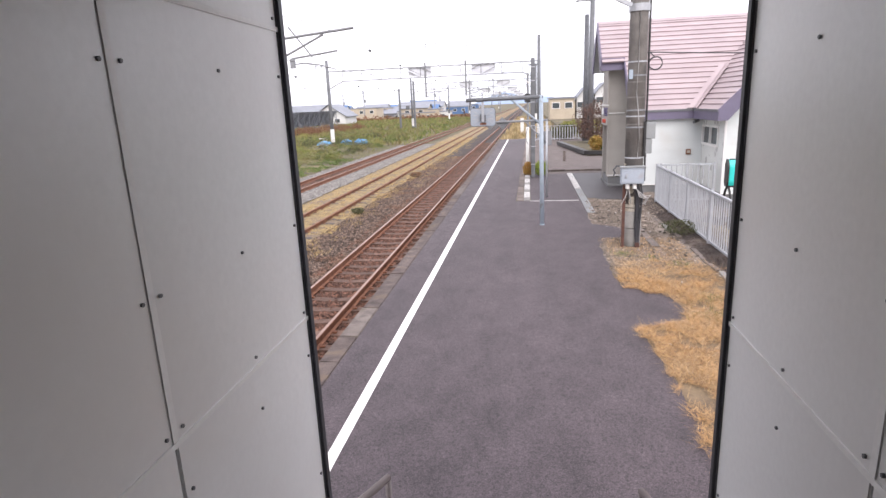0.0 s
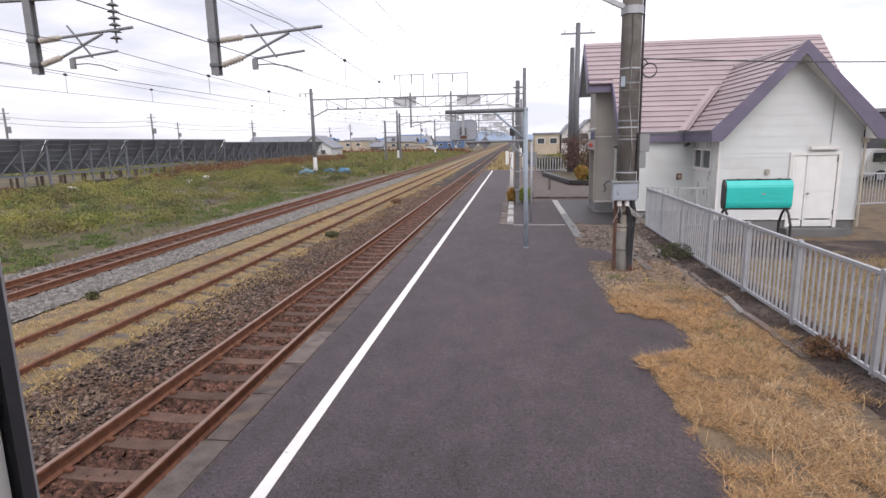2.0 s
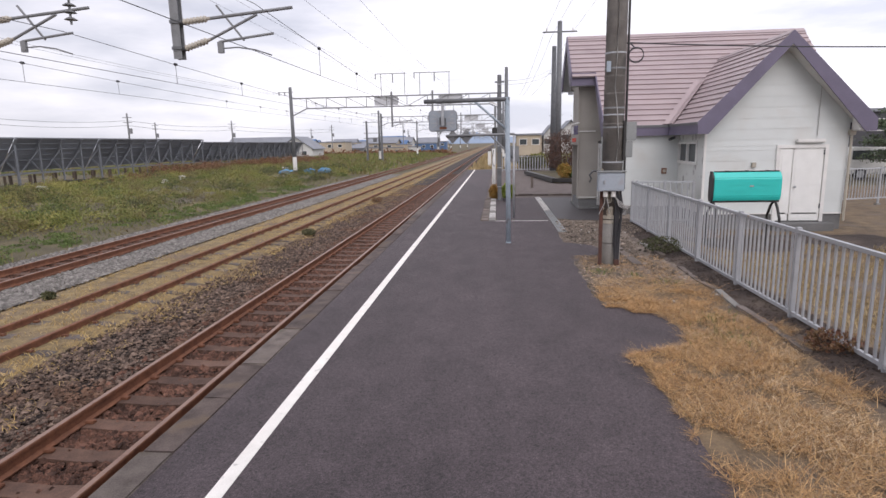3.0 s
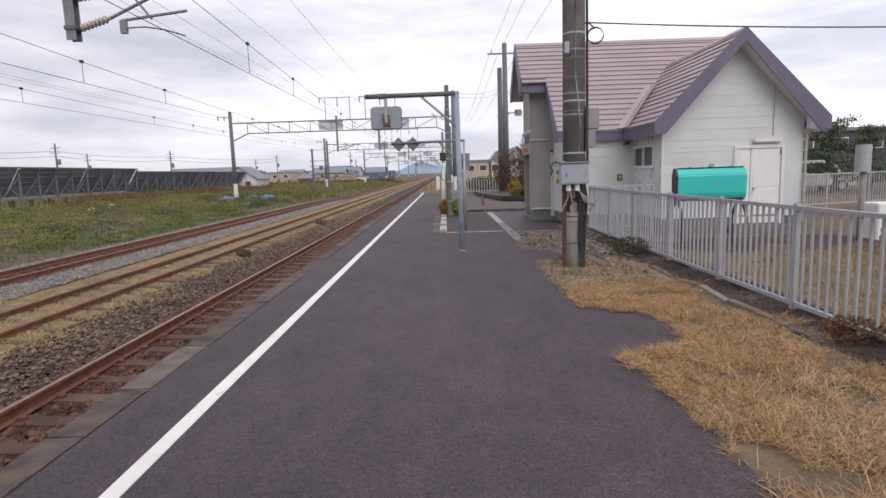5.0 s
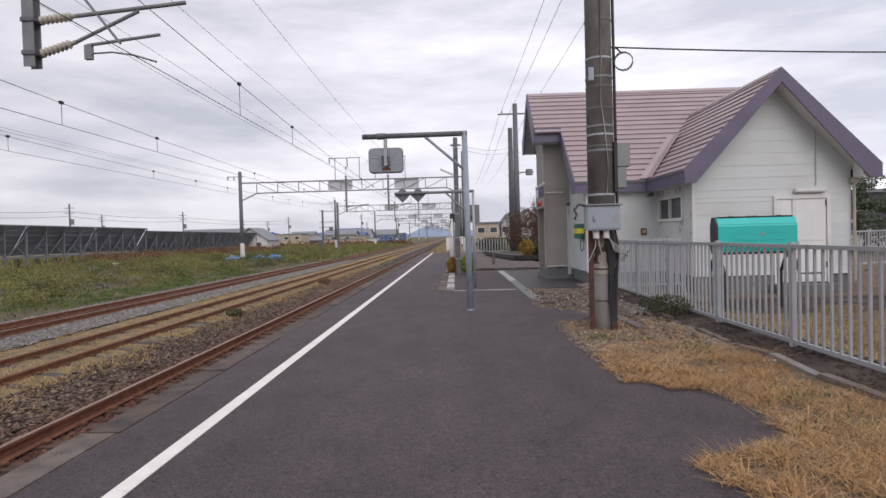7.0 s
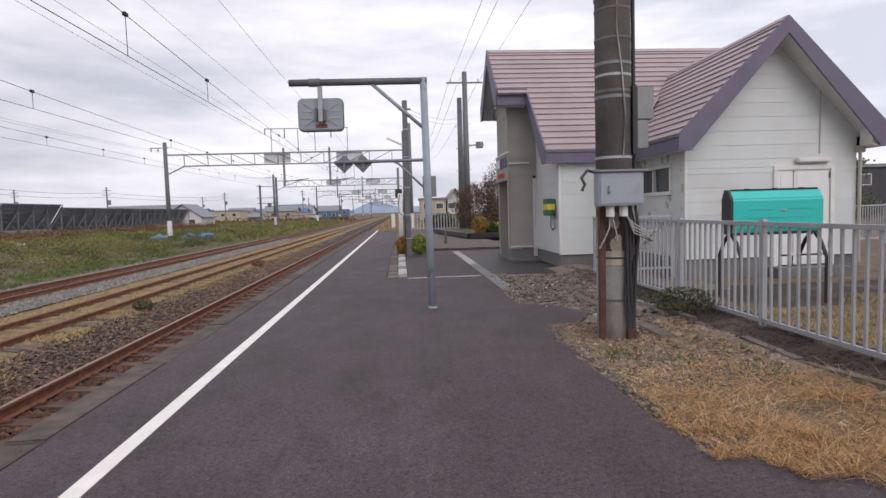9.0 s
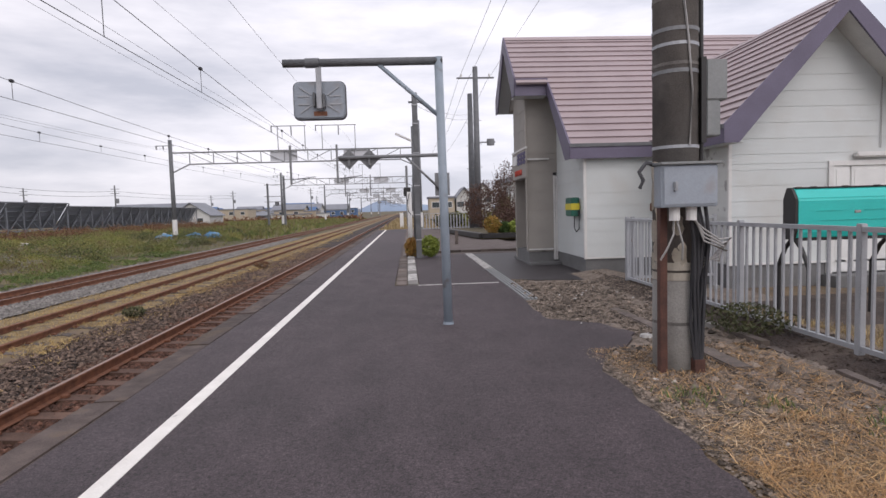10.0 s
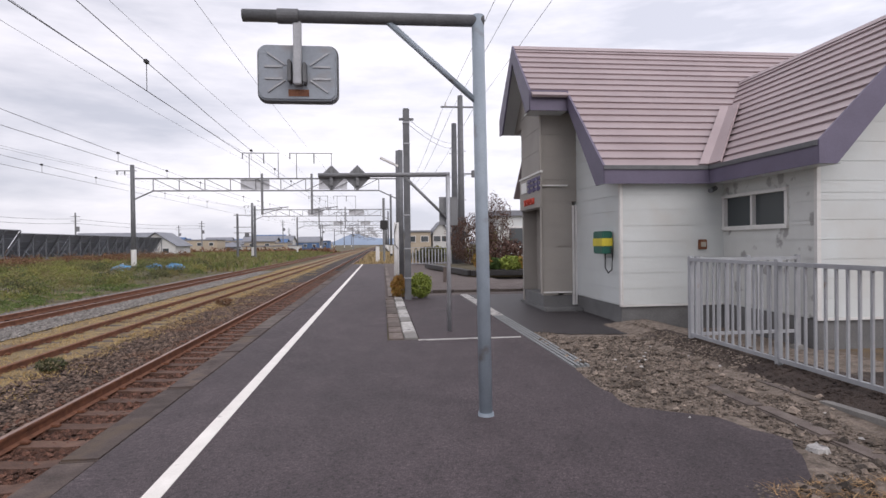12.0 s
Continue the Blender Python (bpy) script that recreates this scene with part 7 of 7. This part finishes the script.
for bx_, by_, br in ((-6.1, 21.0, 0.3), (-6.0, 32.0, 0.4), (-8.9, 12.8, 0.16)):
    bush("track_weed", bx_, by_, -0.88, br * 0.8, 0.5 * br + 0.1, 420, 0.035, M["weeds_brown"] if br > 0.35 else M["weeds_dark"], "small dull weed bush growing on the siding", group="track weeds")
bush("kochia_bush", 0.74, 24.05, 0, 0.29, 0.62, 2600, 0.03, M["leaves_bright"], "rounded bright green kochia bush beside the pole")
bush("kochia_bush", 0.22, 24.3, 0, 0.22, 0.56, 1800, 0.03, M["leaves_orange"], "rounded orange-green kochia bush beside the pole")
bush("withered_weed", 3.66, 7.95, 0.03, 0.27, 0.2, 900, 0.02, M["weeds_brown"], "withered dark brown weed clump at the fence foot")
bush("weed_bush", 3.48, 13.3, 0.01, 0.42, 0.30, 1100, 0.022, M["weeds_dark"], "low dark green weed bush at the fence foot")
bush("weed_bush", 8.3, 13.2, -0.1, 0.4, 0.7, 700, 0.05, M["weeds_yellow"], "yellowing weed bush behind the fence")

# ---- garden beyond the entrance ----
planter = thing("planter", (4.2, 33, 0), "low dark timber-edged flower bed with autumn plants", "planter")
for a, b in (((3.35, 32.6), (6.4, 32.4)), ((3.35, 32.6), (2.3, 41.0))):
    part("edge_timber", barm((a[0], a[1], 0.14), (b[0], b[1], 0.14), 0.32, 0.2), M["black_steel"], planter)
part("soil", extrude(bmesh.new(), [(3.35, 32.6, -0.05), (6.4, 32.4, -0.05), (7, 41, -0.05), (2.3, 41, -0.05)], (0, 0, 0.27)), M["ground"], planter)
bush("kochia_bush", 3.9, 33.3, 0.2, 0.36, 0.8, 1500, 0.05, M["leaves_orange"], "rounded orange kochia in the flower bed", group="bed plants")
bush("flower_clump", 5.1, 33.2, 0.2, 0.55, 0.6, 1200, 0.06, M["leaves_bright"], "yellow-green flower clump in the bed", "plant", "bed plants")
bush("flower_clump", 4.5, 33.5, 0.2, 0.45, 0.5, 900, 0.06, M["leaves_green"], "dark green low plant in the bed", "plant", "bed plants")
bush("flower_clump", 5.7, 33.0, 0.2, 0.4, 0.6, 900, 0.06, M["leaves_orange"], "yellow flowering clump in the bed", "plant", "bed plants")
bush("red_shrub", 5.4, 35.0, 0.2, 0.8, 1.3, 1500, 0.08, M["leaves_red"], "dark red leafy shrub in the bed", group="bed plants")
bush("brown_shrub", 4.5, 39.0, 0.1, 1.35, 2.7, 6500, 0.05, M["leaves_red"], "large brown-red autumn shrub beside the garden", stems=9)
bush("brown_shrub", 5.7, 39.4, 0.1, 0.95, 3.75, 3600, 0.05, M["leaves_red"], "tall thinning brown shrub near the shed", stems=9)
bush("dark_shrub", 3.0, 47.4, 0.0, 1.1, 1.15, 1600, 0.09, M["weeds_dark"], "dark green shrub by the garden fence")
bush("yellow_shrub", 6.9, 43.0, 0.0, 1.1, 2.3, 3200, 0.12, M["weeds_yellow"], "yellowing shrub behind the shed")
for k in range(5):
    bush("yellow_shrub", 4.2 + k * 1.8, 56 + k, -0.2, 1.3, 1.3, 1300, 0.13, M["weeds_yellow"], "yellow-green shrub behind the garden fence", group="garden shrubs")
shed = house(8.9, 44.5, 5.0, 5, -0.2, 2.85, 3.4, M["siding"], wall_cols["grey"], "small white shed with grey roof", True)
garden_fence = thing("fence", (3, 47, 0), "grey picket fence at the garden's end", "fence")
board = bpy.data.meshes.new("picket")
boxm(-0.035, 0.035, -0.012, 0.012, 0.05, 0.98).to_mesh(board)
board.materials.append(M["fence_paint"])
fence_run(garden_fence, [(0.75, 46.0), (2.6, 46.0), (4.4, 46.0), (6.2, 46.0)], 0.19, board)
copy_m = single("wooden_stake", boxm(1.94, 2.06, 29.9, 30.02, -0.2, 0.5, bevel=0.01), M["old_wood"], "short wooden stake in the yard", "stake")


# ---- yard on the far side of the wing ----
def pine(x, y, h, seed):
    r = np.random.default_rng(seed)
    t = thing("pine_tree", (x, y, 0), "dark green garden pine with layered branches", "tree", "pine trees")
    bm = bmesh.new()
    pts = [Vector((x + 0.25 * math.sin(k * 0.9), y + 0.2 * math.cos(k * 1.3), -0.5 + (h + 0.4) * k / 8)) for k in range(9)]
    for a, b, k in zip(pts, pts[1:], range(8)):
        tube(bm, a, b, 0.16 - 0.016 * k, 0.145 - 0.016 * k, seg=8)
    part("trunk", bm, M["bark"], t)
    limbs, leaves = bmesh.new(), []
    for k in range(34):
        f = r.uniform(0.22, 1.0)
        base = pts[min(7, int(f * 8))].lerp(pts[min(8, int(f * 8) + 1)], (f * 8) % 1)
        a = r.uniform(0, math.tau)
        ln = (1.25 - f * 0.95) * h * 0.42 * r.uniform(0.6, 1.1)
        tip = base + Vector((math.cos(a) * ln, math.sin(a) * ln, 0.12 * ln))
        tube(limbs, base, tip, 0.035, 0.01, seg=5)
        for j in range(7):
            q = base.lerp(tip, 0.3 + 0.7 * j / 6)
            leaves.append(r.normal(0, 1, (24, 3)) * np.array([0.20, 0.20, 0.085]) + np.array(q) + np.array([0, 0, 0.05]))
    part("limbs", limbs, M["bark"], t)
    scatter_leaves("needles", np.concatenate(leaves), 0.06, M["needles"], r, t)


pine(19.4, 32, 3.7, 1)
pine(22.6, 34, 3.2, 2)
vent = thing("vent_post", (8.72, 15, 0), "grey post with a galvanised cylinder on top", "vent post")
part("post", tubem((8.74, 15, -0.3), (8.74, 15, 1.35), 0.055, seg=14), M["concrete"], vent, smooth=True)
part("cylinder", tubem((8.72, 15, 1.28), (8.72, 15, 1.82), 0.14, seg=20), M["grey_steel"], vent)
cab = single("cabinet", boxm(9.1, 9.9, 15.0, 15.6, -0.25, 0.62, bevel=0.02), M["white_paint"], "white steel cabinet standing behind the fence", "cabinet")
road_fence = thing("fence", (14, 24, 0), "grey picket fence beside the road", "fence")
fence_run(road_fence, [(9.2, 21.0), (11.0, 21.6), (12.8, 22.2), (14.6, 22.8), (16.4, 23.4), (18.2, 24.0)])
tagged(raw("road", [(12, 24, -0.13), (60, 24, -0.13), (60, 40, -0.13), (12, 40, -0.13)], [(0, 1, 2, 3)], M["asphalt"]), "grey asphalt road behind the station", "road", kind="structure")

van = thing("van", (20.0, 34.5, 0), "silver compact van parked by the road", "car")
vz = -0.13
bm = extrude(bmesh.new(), [(18.2, 33.7, vz + 0.3), (22.0, 33.7, vz + 0.3), (22.0, 33.7, vz + 0.9), (21.3, 33.7, vz + 1.05), (20.6, 33.7, vz + 1.65), (18.5, 33.7, vz + 1.7), (18.2, 33.7, vz + 1.1)], (0, 1.5, 0))
bmesh.ops.bevel(bm, geom=bm.edges[:], offset=0.06, segments=2, affect="EDGES")
part("body", bm, wall_cols["white"], van)
for a, b in ((18.5, 19.5), (19.6, 20.6)):
    part("window", boxm(a, b, 33.67, 33.70, vz + 1.05, vz + 1.5, bevel=0.01), M["glass"], van)
for x in (18.95, 21.2):
    for y in (33.72, 35.12):
        w = part("wheel", tubem((x, y - 0.06, vz + 0.31), (x, y + 0.12, vz + 0.31), 0.31, seg=20), M["black"], van)
        part("rim", tubem((x, y - 0.075, vz + 0.31), (x, y - 0.05, vz + 0.31), 0.19, seg=16), M["grey_steel"], w)
part("headlight", boxm(21.75, 22.0, 33.67, 33.8, vz + 0.78, vz + 0.9), M["trim_white"], van)
